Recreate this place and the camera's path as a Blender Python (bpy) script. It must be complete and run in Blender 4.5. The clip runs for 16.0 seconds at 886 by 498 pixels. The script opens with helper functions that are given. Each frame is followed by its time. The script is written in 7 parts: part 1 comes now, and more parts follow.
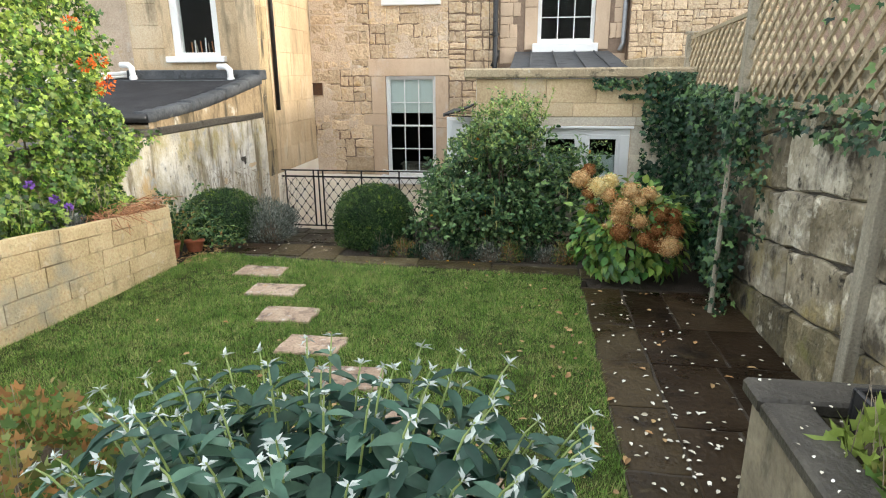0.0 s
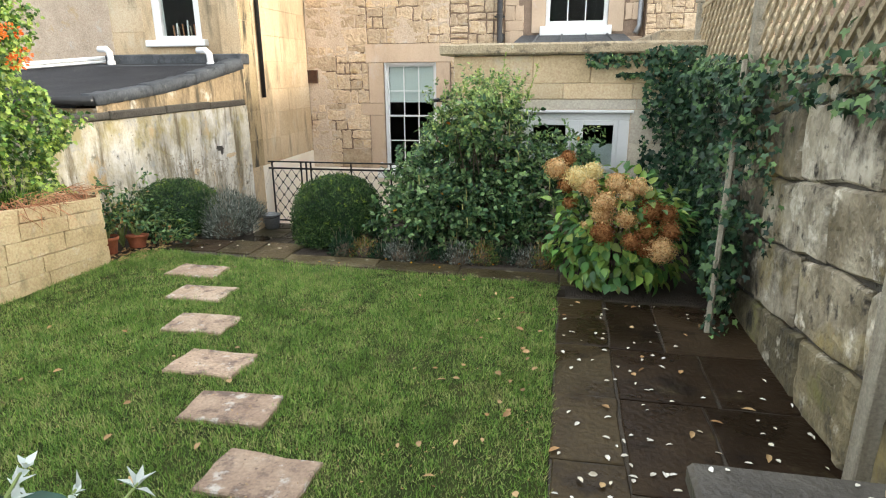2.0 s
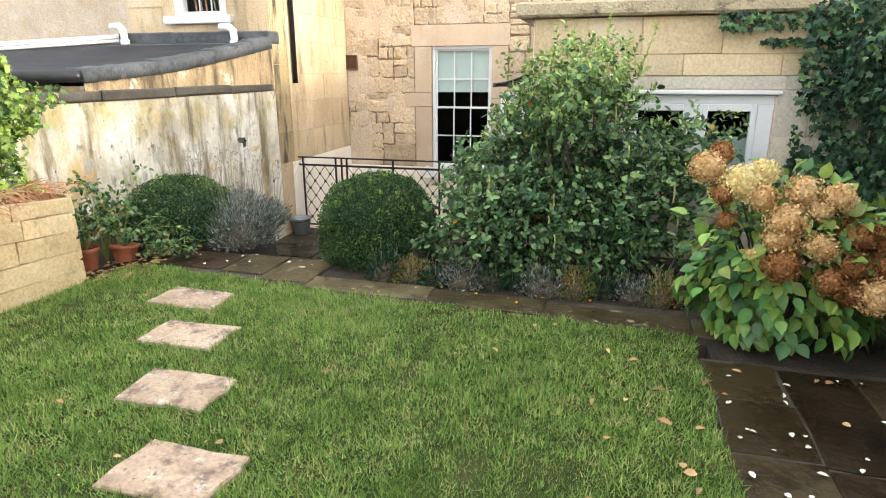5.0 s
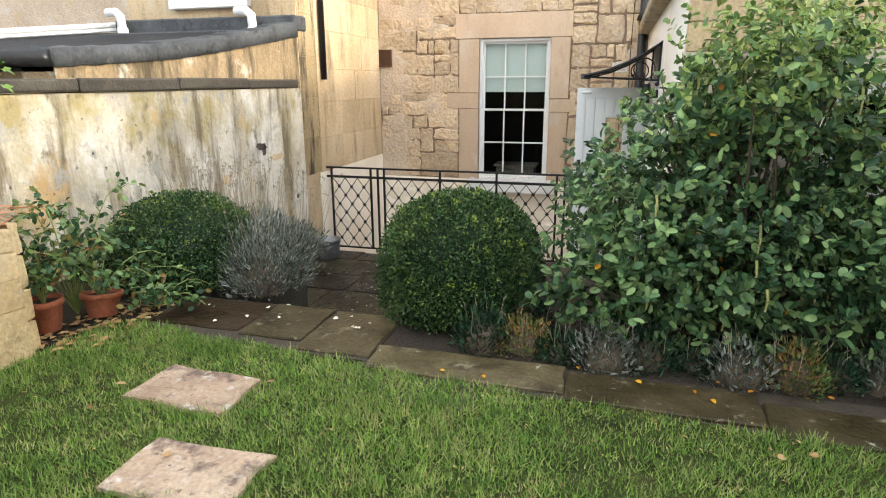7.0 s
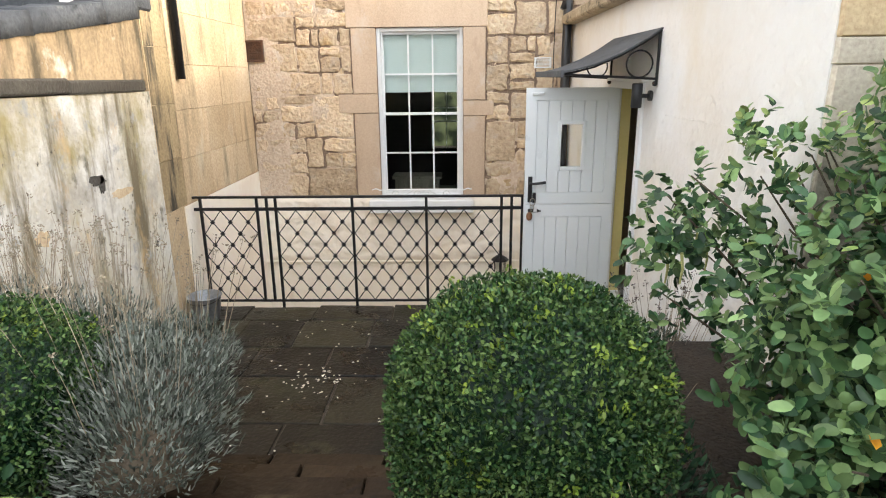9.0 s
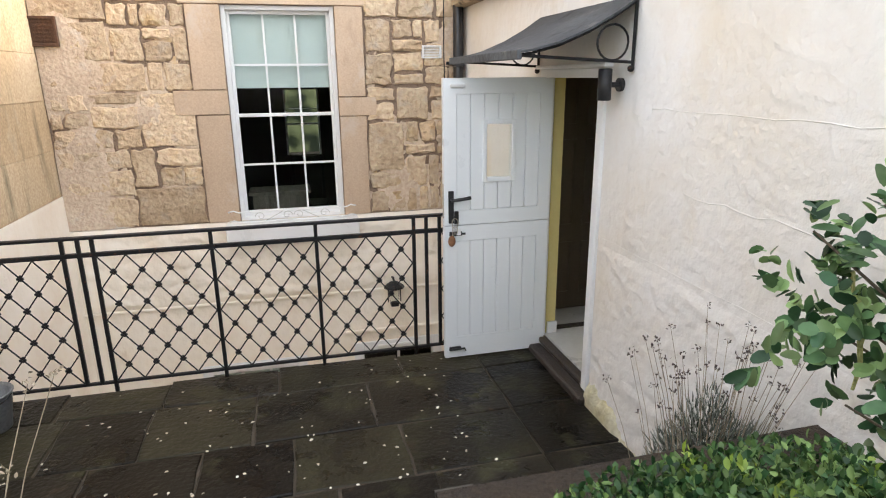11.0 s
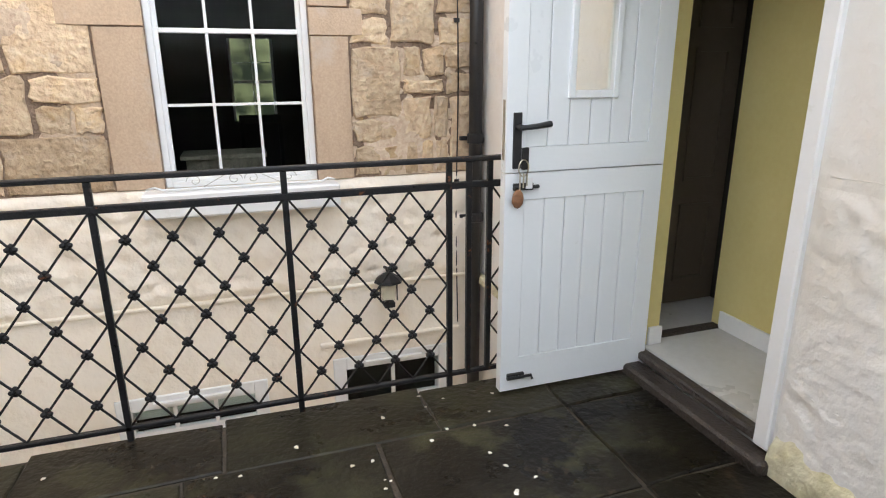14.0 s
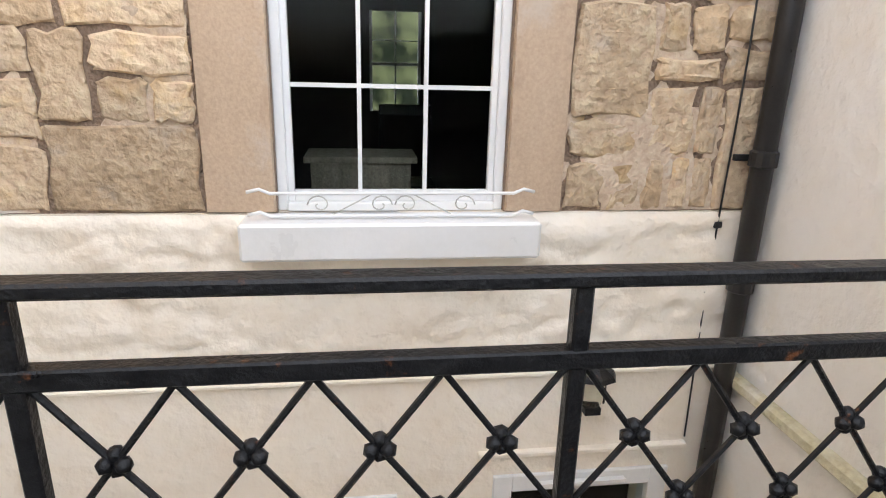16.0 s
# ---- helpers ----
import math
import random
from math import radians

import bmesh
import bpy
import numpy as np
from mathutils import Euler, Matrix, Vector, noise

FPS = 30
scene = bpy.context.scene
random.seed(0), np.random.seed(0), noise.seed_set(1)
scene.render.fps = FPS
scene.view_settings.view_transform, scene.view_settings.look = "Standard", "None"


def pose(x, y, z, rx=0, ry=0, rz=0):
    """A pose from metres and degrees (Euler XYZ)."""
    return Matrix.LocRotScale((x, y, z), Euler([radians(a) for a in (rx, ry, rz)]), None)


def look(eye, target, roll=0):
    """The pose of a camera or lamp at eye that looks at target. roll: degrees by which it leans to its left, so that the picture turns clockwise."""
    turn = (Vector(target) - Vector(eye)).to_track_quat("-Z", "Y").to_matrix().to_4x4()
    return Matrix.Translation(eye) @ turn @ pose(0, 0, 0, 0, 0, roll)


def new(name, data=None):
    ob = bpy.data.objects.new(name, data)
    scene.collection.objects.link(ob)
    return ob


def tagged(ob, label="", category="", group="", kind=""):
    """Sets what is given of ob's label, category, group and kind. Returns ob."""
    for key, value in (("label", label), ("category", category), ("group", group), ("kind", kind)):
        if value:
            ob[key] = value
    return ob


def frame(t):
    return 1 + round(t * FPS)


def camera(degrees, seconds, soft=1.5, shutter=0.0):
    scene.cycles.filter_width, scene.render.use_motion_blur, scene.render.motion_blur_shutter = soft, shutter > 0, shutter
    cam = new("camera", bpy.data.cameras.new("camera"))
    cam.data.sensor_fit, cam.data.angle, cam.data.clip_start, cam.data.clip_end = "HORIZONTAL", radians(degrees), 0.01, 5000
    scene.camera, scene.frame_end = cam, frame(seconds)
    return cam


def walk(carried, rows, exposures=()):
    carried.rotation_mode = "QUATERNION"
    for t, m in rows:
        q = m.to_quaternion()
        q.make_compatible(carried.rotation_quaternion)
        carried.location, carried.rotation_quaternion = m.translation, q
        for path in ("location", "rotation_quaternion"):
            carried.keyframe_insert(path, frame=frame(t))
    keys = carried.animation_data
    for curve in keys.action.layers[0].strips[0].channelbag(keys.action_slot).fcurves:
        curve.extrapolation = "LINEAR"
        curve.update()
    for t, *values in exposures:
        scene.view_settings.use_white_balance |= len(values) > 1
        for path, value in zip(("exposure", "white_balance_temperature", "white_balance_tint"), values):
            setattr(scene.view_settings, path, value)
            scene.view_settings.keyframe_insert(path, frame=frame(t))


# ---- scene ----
cam = camera(73.0, 16.0, soft=1.1)
PATH = [
    (0, (0.382, 0.189, 1.867), (0.108, 2.087, 1.299), -0.4),
    (0.5, (0.536, 0.355, 1.829), (0.223, 2.248, 1.263), -0.3),
    (1, (0.667, 0.561, 1.81), (0.314, 2.446, 1.243), -0.4),
    (1.5, (0.812, 0.803, 1.73), (0.434, 2.683, 1.161), -0.5),
    (2, (0.89, 1.046, 1.658), (0.508, 2.924, 1.084), -0.5),
    (2.5, (0.885, 1.318, 1.566), (0.503, 3.196, 0.993), -0.5),
    (3, (0.844, 1.566, 1.536), (0.461, 3.444, 0.962), -0.5),
    (3.5, (0.807, 1.705, 1.523), (0.414, 3.581, 0.953), -0.3),
    (4, (0.678, 1.805, 1.518), (0.263, 3.677, 0.948), -0.1),
    (4.5, (0.556, 1.977, 1.463), (0.094, 3.838, 0.892), -0.2),
    (5, (0.339, 2.364, 1.413), (-0.157, 4.215, 0.842), -0.2),
    (5.2, (0.242, 2.484, 1.39), (-0.267, 4.332, 0.819), -0.3),
    (7.3, (-0.781, 3.799, 1.218), (-1.307, 5.652, 0.68), -0.3),
    (7.5, (-0.927, 3.949, 1.236), (-1.421, 5.809, 0.691), -0.3),
    (8, (-1.095, 4.293, 1.279), (-1.507, 6.171, 0.73), -0.5),
    (8.5, (-1.342, 4.638, 1.273), (-1.595, 6.543, 0.72), -0.5),
    (9, (-1.57, 4.98, 1.25), (-1.614, 6.901, 0.696), -0.6),
    (9.5, (-1.787, 5.319, 1.27), (-1.631, 7.235, 0.718), -0.5),
    (9.7, (-1.827, 5.449, 1.278), (-1.625, 7.359, 0.72), -0.7),
    (11.8, (-1.977, 6.684, 1.074), (-1.408, 8.521, 0.521), -0.4),
    (12, (-1.97, 6.783, 1.057), (-1.389, 8.614, 0.5), -0.5),
    (12.5, (-1.927, 7.078, 0.922), (-1.323, 8.9, 0.359), -0.5),
    (13, (-1.938, 7.361, 0.775), (-1.316, 9.178, 0.219), -0.2),
    (13.5, (-1.956, 7.614, 0.673), (-1.336, 9.43, 0.111), -0.3),
    (14, (-1.988, 7.924, 0.57), (-1.378, 9.741, 0.0), -0.3),
    (14.5, (-2.062, 8.329, 0.485), (-1.487, 10.158, -0.088), 0.6),
    (15, (-2.072, 8.8, 0.465), (-1.613, 10.654, -0.126), 1.15),
    (15.5, (-2.09, 9.241, 0.461), (-1.748, 11.12, -0.131), 1.45),
    (16, (-2.114, 9.634, 0.46), (-1.85, 11.527, -0.13), 1.55),
]
walk(cam, [(t, look(eye, target, roll)) for t, eye, target, roll in PATH], [(0.0, 2.42, 6500, 7), (1.5, 2.52, 6500, 7), (3.5, 2.63, 6500, 8), (4.5, 2.83, 6550, 8), (5.0, 2.9, 6600, 8), (7.5, 2.6, 6650, 9), (8.5, 2.75, 6600, 10), (9.5, 2.9, 6500, 11), (12.0, 2.84, 6450, 12), (14.0, 3.09, 6350, 11), (15.0, 3.26, 6300, 12), (16.0, 3.08, 6300, 12)])
SKY, SUN = 0.15, 0.36

# ---- world and sun: hazy low autumn sun from the right, bright sky ----
SUN_FROM = Vector((1.0, -0.03, 0.2))
world = bpy.data.worlds.new("world")
scene.world = world
world.use_nodes = True
wn = world.node_tree
sky = wn.nodes.new("ShaderNodeTexSky")
sky.sky_type = "NISHITA"
sky.sun_disc = False
sky.sun_elevation = math.atan2(SUN_FROM.z, SUN_FROM.xy.length)
sky.sun_rotation = math.atan2(SUN_FROM.x, SUN_FROM.y)
sky.dust_density, sky.air_density = 2.0, 1.0
soft = wn.nodes.new("ShaderNodeHueSaturation")
soft.inputs["Saturation"].default_value = 0.35
wn.links.new(sky.outputs[0], soft.inputs["Color"])
haze = wn.nodes.new("ShaderNodeMix")
haze.data_type = "RGBA"
haze.inputs["Factor"].default_value = 0.55
haze.inputs[7].default_value = (2.75, 2.85, 3.05, 1)
wn.links.new(soft.outputs[0], haze.inputs[6])
wn.links.new(haze.outputs[2], wn.nodes["Background"].inputs["Color"])
wn.nodes["Background"].inputs["Strength"].default_value = SKY
sun_data = bpy.data.lights.new("sun", "SUN")
sun_data.energy, sun_data.angle, sun_data.color = SUN, radians(3.0), (1.0, 0.9, 0.75)
sun_lamp = new("sun", sun_data)
sun_lamp.matrix_world = look(SUN_FROM * 40, (0, 0, 0))


# ---- materials ----
def material(name, cols, scale=3.0, fine=40.0, rough=0.8, bump=0.3, rnd="", rnd_amount=0.25, stretch=(1, 1, 1), metal=0.0,
             leaf=0.0, spots=None, rough_var=0.15, spec=0.5, contrast=0.3, grain=0.45):
    """A procedural surface: a large noise over a ramp of colours, a fine grain, optional stains and bump."""
    m = bpy.data.materials.new(name)
    m.use_nodes = True
    t = m.node_tree
    N, L = t.nodes, t.links
    p = N["Principled BSDF"]
    geo = N.new("ShaderNodeNewGeometry")
    mp = N.new("ShaderNodeMapping")
    mp.inputs["Scale"].default_value = stretch
    L.new(geo.outputs["Position"], mp.inputs["Vector"])
    big = N.new("ShaderNodeTexNoise")
    big.inputs["Scale"].default_value, big.inputs["Detail"].default_value = scale, 5.0
    big.inputs["Roughness"].default_value = 0.6
    L.new(mp.outputs[0], big.inputs["Vector"])
    ramp = N.new("ShaderNodeValToRGB")
    while len(ramp.color_ramp.elements) < len(cols):
        ramp.color_ramp.elements.new(0.5)
    for i, c in enumerate(cols):
        ramp.color_ramp.elements[i].position = 0.5 + (i / max(1, len(cols) - 1) - 0.5) * contrast * 1.6
        ramp.color_ramp.elements[i].color = (*c, 1)
    small = N.new("ShaderNodeTexNoise")
    small.inputs["Scale"].default_value, small.inputs["Detail"].default_value = fine, 4.0
    L.new(geo.outputs["Position"], small.inputs["Vector"])
    value = big.outputs["Fac"]
    hsv = N.new("ShaderNodeHueSaturation")
    if rnd:
        if rnd == "object":
            source = N.new("ShaderNodeObjectInfo").outputs["Random"]
        else:
            source = geo.outputs["Random Per Island"]
        add = N.new("ShaderNodeMath")
        add.operation = "MULTIPLY_ADD"
        L.new(source, add.inputs[0])
        add.inputs[1].default_value = rnd_amount
        sub = N.new("ShaderNodeMath")
        sub.operation = "SUBTRACT"
        L.new(value, sub.inputs[0])
        sub.inputs[1].default_value = rnd_amount / 2
        L.new(sub.outputs[0], add.inputs[2])
        value = add.outputs[0]
        val = N.new("ShaderNodeMapRange")
        val.inputs["To Min"].default_value, val.inputs["To Max"].default_value = 1 - rnd_amount * 0.7, 1 + rnd_amount * 0.7
        wob = N.new("ShaderNodeTexWhiteNoise")
        wob.noise_dimensions = "1D"
        L.new(source, wob.inputs["W"])
        L.new(wob.outputs["Value"], val.inputs["Value"])
        L.new(val.outputs[0], hsv.inputs["Value"])
    L.new(value, ramp.inputs["Fac"])
    mix = N.new("ShaderNodeMix")
    mix.data_type, mix.blend_type = "RGBA", "OVERLAY"
    mix.inputs["Factor"].default_value = grain
    L.new(ramp.outputs["Color"], mix.inputs[6])
    L.new(small.outputs["Fac"], mix.inputs[7])
    colour = mix.outputs[2]
    for col, sc, lo, hi, st in (spots or ()):
        sp = N.new("ShaderNodeTexNoise")
        sp.inputs["Scale"].default_value, sp.inputs["Detail"].default_value = sc, 6.0
        sp.inputs["Roughness"].default_value = 0.65
        m2 = N.new("ShaderNodeMapping")
        m2.inputs["Scale"].default_value = st
        m2.inputs["Location"].default_value = (col[0] * 37, col[1] * 53, col[2] * 71)
        L.new(geo.outputs["Position"], m2.inputs["Vector"])
        L.new(m2.outputs[0], sp.inputs["Vector"])
        mr = N.new("ShaderNodeMapRange")
        mr.inputs["From Min"].default_value, mr.inputs["From Max"].default_value = lo, hi
        L.new(sp.outputs["Fac"], mr.inputs["Value"])
        mm = N.new("ShaderNodeMix")
        mm.data_type = "RGBA"
        L.new(mr.outputs[0], mm.inputs["Factor"])
        L.new(colour, mm.inputs[6])
        mm.inputs[7].default_value = (*col, 1)
        colour = mm.outputs[2]
    L.new(colour, hsv.inputs["Color"])
    L.new(hsv.outputs[0], p.inputs["Base Color"])
    rr = N.new("ShaderNodeMapRange")
    rr.inputs["From Min"].default_value, rr.inputs["From Max"].default_value = 0.3, 0.7
    rr.inputs["To Min"].default_value, rr.inputs["To Max"].default_value = max(0.02, rough - rough_var), min(1, rough + rough_var)
    L.new(big.outputs["Fac"], rr.inputs["Value"])
    L.new(rr.outputs[0], p.inputs["Roughness"])
    p.inputs["Metallic"].default_value = metal
    p.inputs["Specular IOR Level"].default_value = spec
    if bump:
        b = N.new("ShaderNodeBump")
        b.inputs["Strength"].default_value, b.inputs["Distance"].default_value = bump, 0.02
        s2 = N.new("ShaderNodeMath")
        s2.operation = "ADD"
        L.new(small.outputs["Fac"], s2.inputs[0])
        L.new(big.outputs["Fac"], s2.inputs[1])
        L.new(s2.outputs[0], b.inputs["Height"])
        L.new(b.outputs[0], p.inputs["Normal"])
    if leaf:
        tr = N.new("ShaderNodeBsdfTranslucent")
        L.new(hsv.outputs[0], tr.inputs["Color"])
        ms = N.new("ShaderNodeMixShader")
        ms.inputs[0].default_value = leaf
        L.new(p.outputs[0], ms.inputs[1])
        L.new(tr.outputs[0], ms.inputs[2])
        L.new(ms.outputs[0], N["Material Output"].inputs["Surface"])
    return m


def glass_mat():
    m = bpy.data.materials.new("window_glass")
    m.use_nodes = True
    N, L = m.node_tree.nodes, m.node_tree.links
    p = N["Principled BSDF"]
    p.inputs["Base Color"].default_value = (0.9, 0.95, 0.93, 1)
    p.inputs["Roughness"].default_value = 0.01
    p.inputs["Transmission Weight"].default_value = 1.0
    p.inputs["IOR"].default_value = 1.12
    return m


def glow_mat(name, col, strength):
    m = bpy.data.materials.new(name)
    m.use_nodes = True
    N, L = m.node_tree.nodes, m.node_tree.links
    p = N["Principled BSDF"]
    n = N.new("ShaderNodeTexNoise")
    n.inputs["Scale"].default_value = 9.0
    n.inputs["Detail"].default_value = 8.0
    r = N.new("ShaderNodeValToRGB")
    r.color_ramp.elements[0].position, r.color_ramp.elements[0].color = 0.46, (0.012, 0.025, 0.008, 1)
    r.color_ramp.elements[1].position, r.color_ramp.elements[1].color = 0.66, (*col, 1)
    L.new(n.outputs["Fac"], r.inputs["Fac"])
    L.new(r.outputs[0], p.inputs["Emission Color"])
    p.inputs["Emission Strength"].default_value = strength
    p.inputs["Base Color"].default_value = (0.02, 0.02, 0.02, 1)
    return m


MORTAR = material("brown_mortar", [(0.2, 0.14, 0.1), (0.33, 0.24, 0.175)], 5, 60, 0.95, 0.9)
SKIM = material("flush_pale_pointing", [(0.5, 0.385, 0.28), (0.6, 0.475, 0.355), (0.68, 0.555, 0.43)], 3.5, 34, 0.93, 0.7, grain=0.4,
                spots=[((0.64, 0.59, 0.53), 4.0, 0.58, 0.72, (1, 1, 1)), ((0.56, 0.4, 0.21), 2.2, 0.57, 0.7, (1, 1, 1))])
RUBBLE = material("rubble_stone", [(0.46, 0.335, 0.21), (0.55, 0.415, 0.275), (0.62, 0.485, 0.335), (0.56, 0.4, 0.225)], 4.5, 24, 0.92, 1.4, "object", 0.24,
                  spots=[((0.56, 0.48, 0.39), 3.4, 0.56, 0.72, (1, 1, 1)), ((0.27, 0.18, 0.12), 9, 0.67, 0.8, (1, 1, 1)), ((0.42, 0.31, 0.2), 22, 0.6, 0.76, (1, 1, 0.45))])
DRESSED = material("dressed_stone", [(0.47, 0.35, 0.24), (0.55, 0.415, 0.295), (0.6, 0.465, 0.34)], 1.8, 70, 0.88, 0.15, "object", 0.12, stretch=(1.6, 1.6, 0.5), grain=0.24,
                   spots=[((0.4, 0.275, 0.19), 6, 0.58, 0.8, (1, 1, 0.3)), ((0.6, 0.52, 0.44), 2.6, 0.58, 0.74, (1, 1, 0.7))])
ASHLAR = material("golden_ashlar", [(0.52, 0.38, 0.22), (0.63, 0.48, 0.3), (0.71, 0.57, 0.39)], 1.3, 55, 0.88, 0.25, "object", 0.2,
                  spots=[((0.42, 0.31, 0.18), 4, 0.58, 0.78, (2, 2, 0.4)), ((0.62, 0.55, 0.46), 2.2, 0.58, 0.8, (1, 1, 1))])
ASHLAR_GREY = material("grey_ashlar", [(0.46, 0.41, 0.34), (0.56, 0.5, 0.41), (0.62, 0.54, 0.42)], 2.0, 55, 0.9, 0.3, "object", 0.2)
TALL = material("stained_house_stone", [(0.4, 0.28, 0.16), (0.56, 0.42, 0.26), (0.66, 0.54, 0.38)], 1.0, 45, 0.9, 0.3, "object", 0.12, stretch=(1, 1, 0.5),
                spots=[((0.16, 0.13, 0.08), 2.4, 0.54, 0.72, (1.4, 1.4, 0.3)), ((0.62, 0.56, 0.42), 2.0, 0.58, 0.75, (1, 1, 0.5))])
RENDER_W = material("stained_limewash", [(0.52, 0.43, 0.28), (0.68, 0.63, 0.53), (0.8, 0.78, 0.74)], 1.3, 30, 0.9, 0.7, stretch=(1, 1, 0.75),
                    spots=[((0.4, 0.33, 0.16), 1.1, 0.49, 0.62, (1.2, 1.2, 0.7)), ((0.45, 0.41, 0.34), 2.3, 0.52, 0.66, (1, 1, 1)), ((0.2, 0.16, 0.095), 3.0, 0.54, 0.66, (1.5, 1.6, 0.24)), ((0.17, 0.15, 0.1), 8.0, 0.58, 0.7, (1, 1, 0.55)),
                           ((0.58, 0.4, 0.2), 2.4, 0.58, 0.68, (1, 1, 0.5)), ((0.4, 0.39, 0.36), 5, 0.56, 0.66, (1, 1, 1)), ((0.1, 0.085, 0.06), 14, 0.64, 0.71, (1, 1, 1))])
CREAM = material("cream_masonry_paint", [(0.84, 0.74, 0.61), (0.9, 0.82, 0.7), (0.92, 0.86, 0.76)], 1.6, 11, 0.75, 1.0, grain=0.16,
                 spots=[((0.62, 0.5, 0.36), 3, 0.64, 0.84, (1, 1, 0.5)), ((0.45, 0.36, 0.26), 12, 0.7, 0.8, (1, 1, 1))])
WHITEWALL = material("white_masonry_paint", [(0.71, 0.66, 0.58), (0.77, 0.745, 0.705), (0.79, 0.785, 0.785)], 0.9, 16, 0.7, 0.7, grain=0.1,
                     spots=[((0.68, 0.6, 0.47), 1.1, 0.57, 0.8, (1, 1, 0.6))])
MOSSY = material("algae_stained_paint", [(0.48, 0.43, 0.25), (0.58, 0.54, 0.38), (0.66, 0.62, 0.52)], 5, 30, 0.85, 0.7)
WHITE = material("white_gloss_paint", [(0.76, 0.76, 0.74), (0.82, 0.82, 0.82)], 3, 40, 0.4, 0.06, grain=0.1,
                 spots=[((0.55, 0.54, 0.44), 8, 0.66, 0.85, (1, 1, 1))])
DOORPAINT = material("pale_grey_door_paint", [(0.82, 0.85, 0.86), (0.86, 0.88, 0.88)], 2, 50, 0.42, 0.05, grain=0.08,
                     spots=[((0.5, 0.51, 0.47), 7, 0.69, 0.85, (1, 1, 1))])
IRON = material("black_painted_iron", [(0.006, 0.006, 0.007), (0.016, 0.0155, 0.016)], 20, 120, 0.42, 0.25, spec=0.3,
                spots=[((0.16, 0.06, 0.025), 26, 0.63, 0.72, (1, 1, 1))])
BLACK = material("black_plastic", [(0.01, 0.01, 0.011), (0.02, 0.02, 0.022)], 10, 100, 0.4, 0.05)
LEAD = material("lead_roofing", [(0.04, 0.043, 0.048), (0.075, 0.08, 0.086), (0.115, 0.12, 0.124)], 2.6, 40, 0.7, 0.35, spec=0.25,
                spots=[((0.03, 0.032, 0.035), 5, 0.53, 0.68, (1, 1, 1)), ((0.16, 0.16, 0.15), 9, 0.62, 0.72, (1, 1, 1))])
FELT = material("dark_roofing_felt", [(0.018, 0.018, 0.02), (0.034, 0.034, 0.037), (0.055, 0.054, 0.055)], 2.2, 60, 0.95, 0.4, spec=0.15,
                spots=[((0.09, 0.085, 0.08), 6, 0.62, 0.74, (1, 1, 1))])
COPING = material("lichened_coping_stone", [(0.27, 0.215, 0.14), (0.4, 0.32, 0.21), (0.48, 0.4, 0.28)], 4, 60, 0.95, 0.7,
                  spots=[((0.12, 0.1, 0.07), 8, 0.54, 0.67, (1, 1, 1)), ((0.55, 0.5, 0.38), 16, 0.62, 0.7, (1, 1, 1))])
FLAG = material("wet_flagstone", [(0.014, 0.0085, 0.0045), (0.026, 0.016, 0.009), (0.045, 0.03, 0.017)], 2.2, 30, 0.36, 0.3, "object", 0.35,
                spots=[((0.06, 0.047, 0.024), 5, 0.6, 0.74, (1, 1, 1)), ((0.01, 0.0065, 0.0045), 3, 0.56, 0.7, (1, 1, 1))], rough_var=0.22, spec=0.12)
FLAGO = material("olive_wet_flagstone", [(0.026, 0.017, 0.008), (0.045, 0.031, 0.015), (0.07, 0.052, 0.027)], 3.0, 34, 0.36, 0.3, "object", 0.4,
                 spots=[((0.018, 0.012, 0.007), 4, 0.55, 0.7, (1, 1, 1)), ((0.1, 0.078, 0.042), 8, 0.62, 0.74, (1, 1, 1))], rough_var=0.2, spec=0.14)
FLAGB = material("black_wet_flagstone", [(0.008, 0.0065, 0.005), (0.018, 0.015, 0.01), (0.036, 0.032, 0.018)], 2.4, 34, 0.34, 0.35, "object", 0.4,
                 spots=[((0.045, 0.043, 0.022), 3.4, 0.54, 0.68, (1, 1, 1)), ((0.055, 0.036, 0.024), 9, 0.62, 0.72, (1, 1, 1)), ((0.3, 0.28, 0.2), 16, 0.705, 0.74, (1, 1, 1))], rough_var=0.22, spec=0.2)
WETCOPE = material("dark_wet_coping", [(0.03, 0.027, 0.023), (0.065, 0.058, 0.048), (0.11, 0.1, 0.08)], 4, 50, 0.45, 0.4, spec=0.3)
PLANTWALL = material("dirty_tan_render", [(0.16, 0.13, 0.085), (0.27, 0.23, 0.16), (0.36, 0.31, 0.22)], 2.5, 30, 0.9, 0.5,
                     spots=[((0.06, 0.055, 0.04), 3, 0.54, 0.7, (1.4, 1.4, 0.6))])
JOINT = material("sandy_joint", [(0.025, 0.019, 0.012), (0.085, 0.066, 0.045)], 8, 80, 0.8, 0.4)
STEPST = material("pink_sandstone", [(0.3, 0.2, 0.14), (0.45, 0.32, 0.225), (0.58, 0.445, 0.325)], 5, 60, 0.7, 0.7, "object", 0.3,
                  spots=[((0.17, 0.115, 0.09), 8, 0.53, 0.66, (1, 1, 1)), ((0.66, 0.6, 0.53), 11, 0.57, 0.68, (1, 1, 1)), ((0.12, 0.085, 0.065), 30, 0.6, 0.7, (1, 1, 1))])
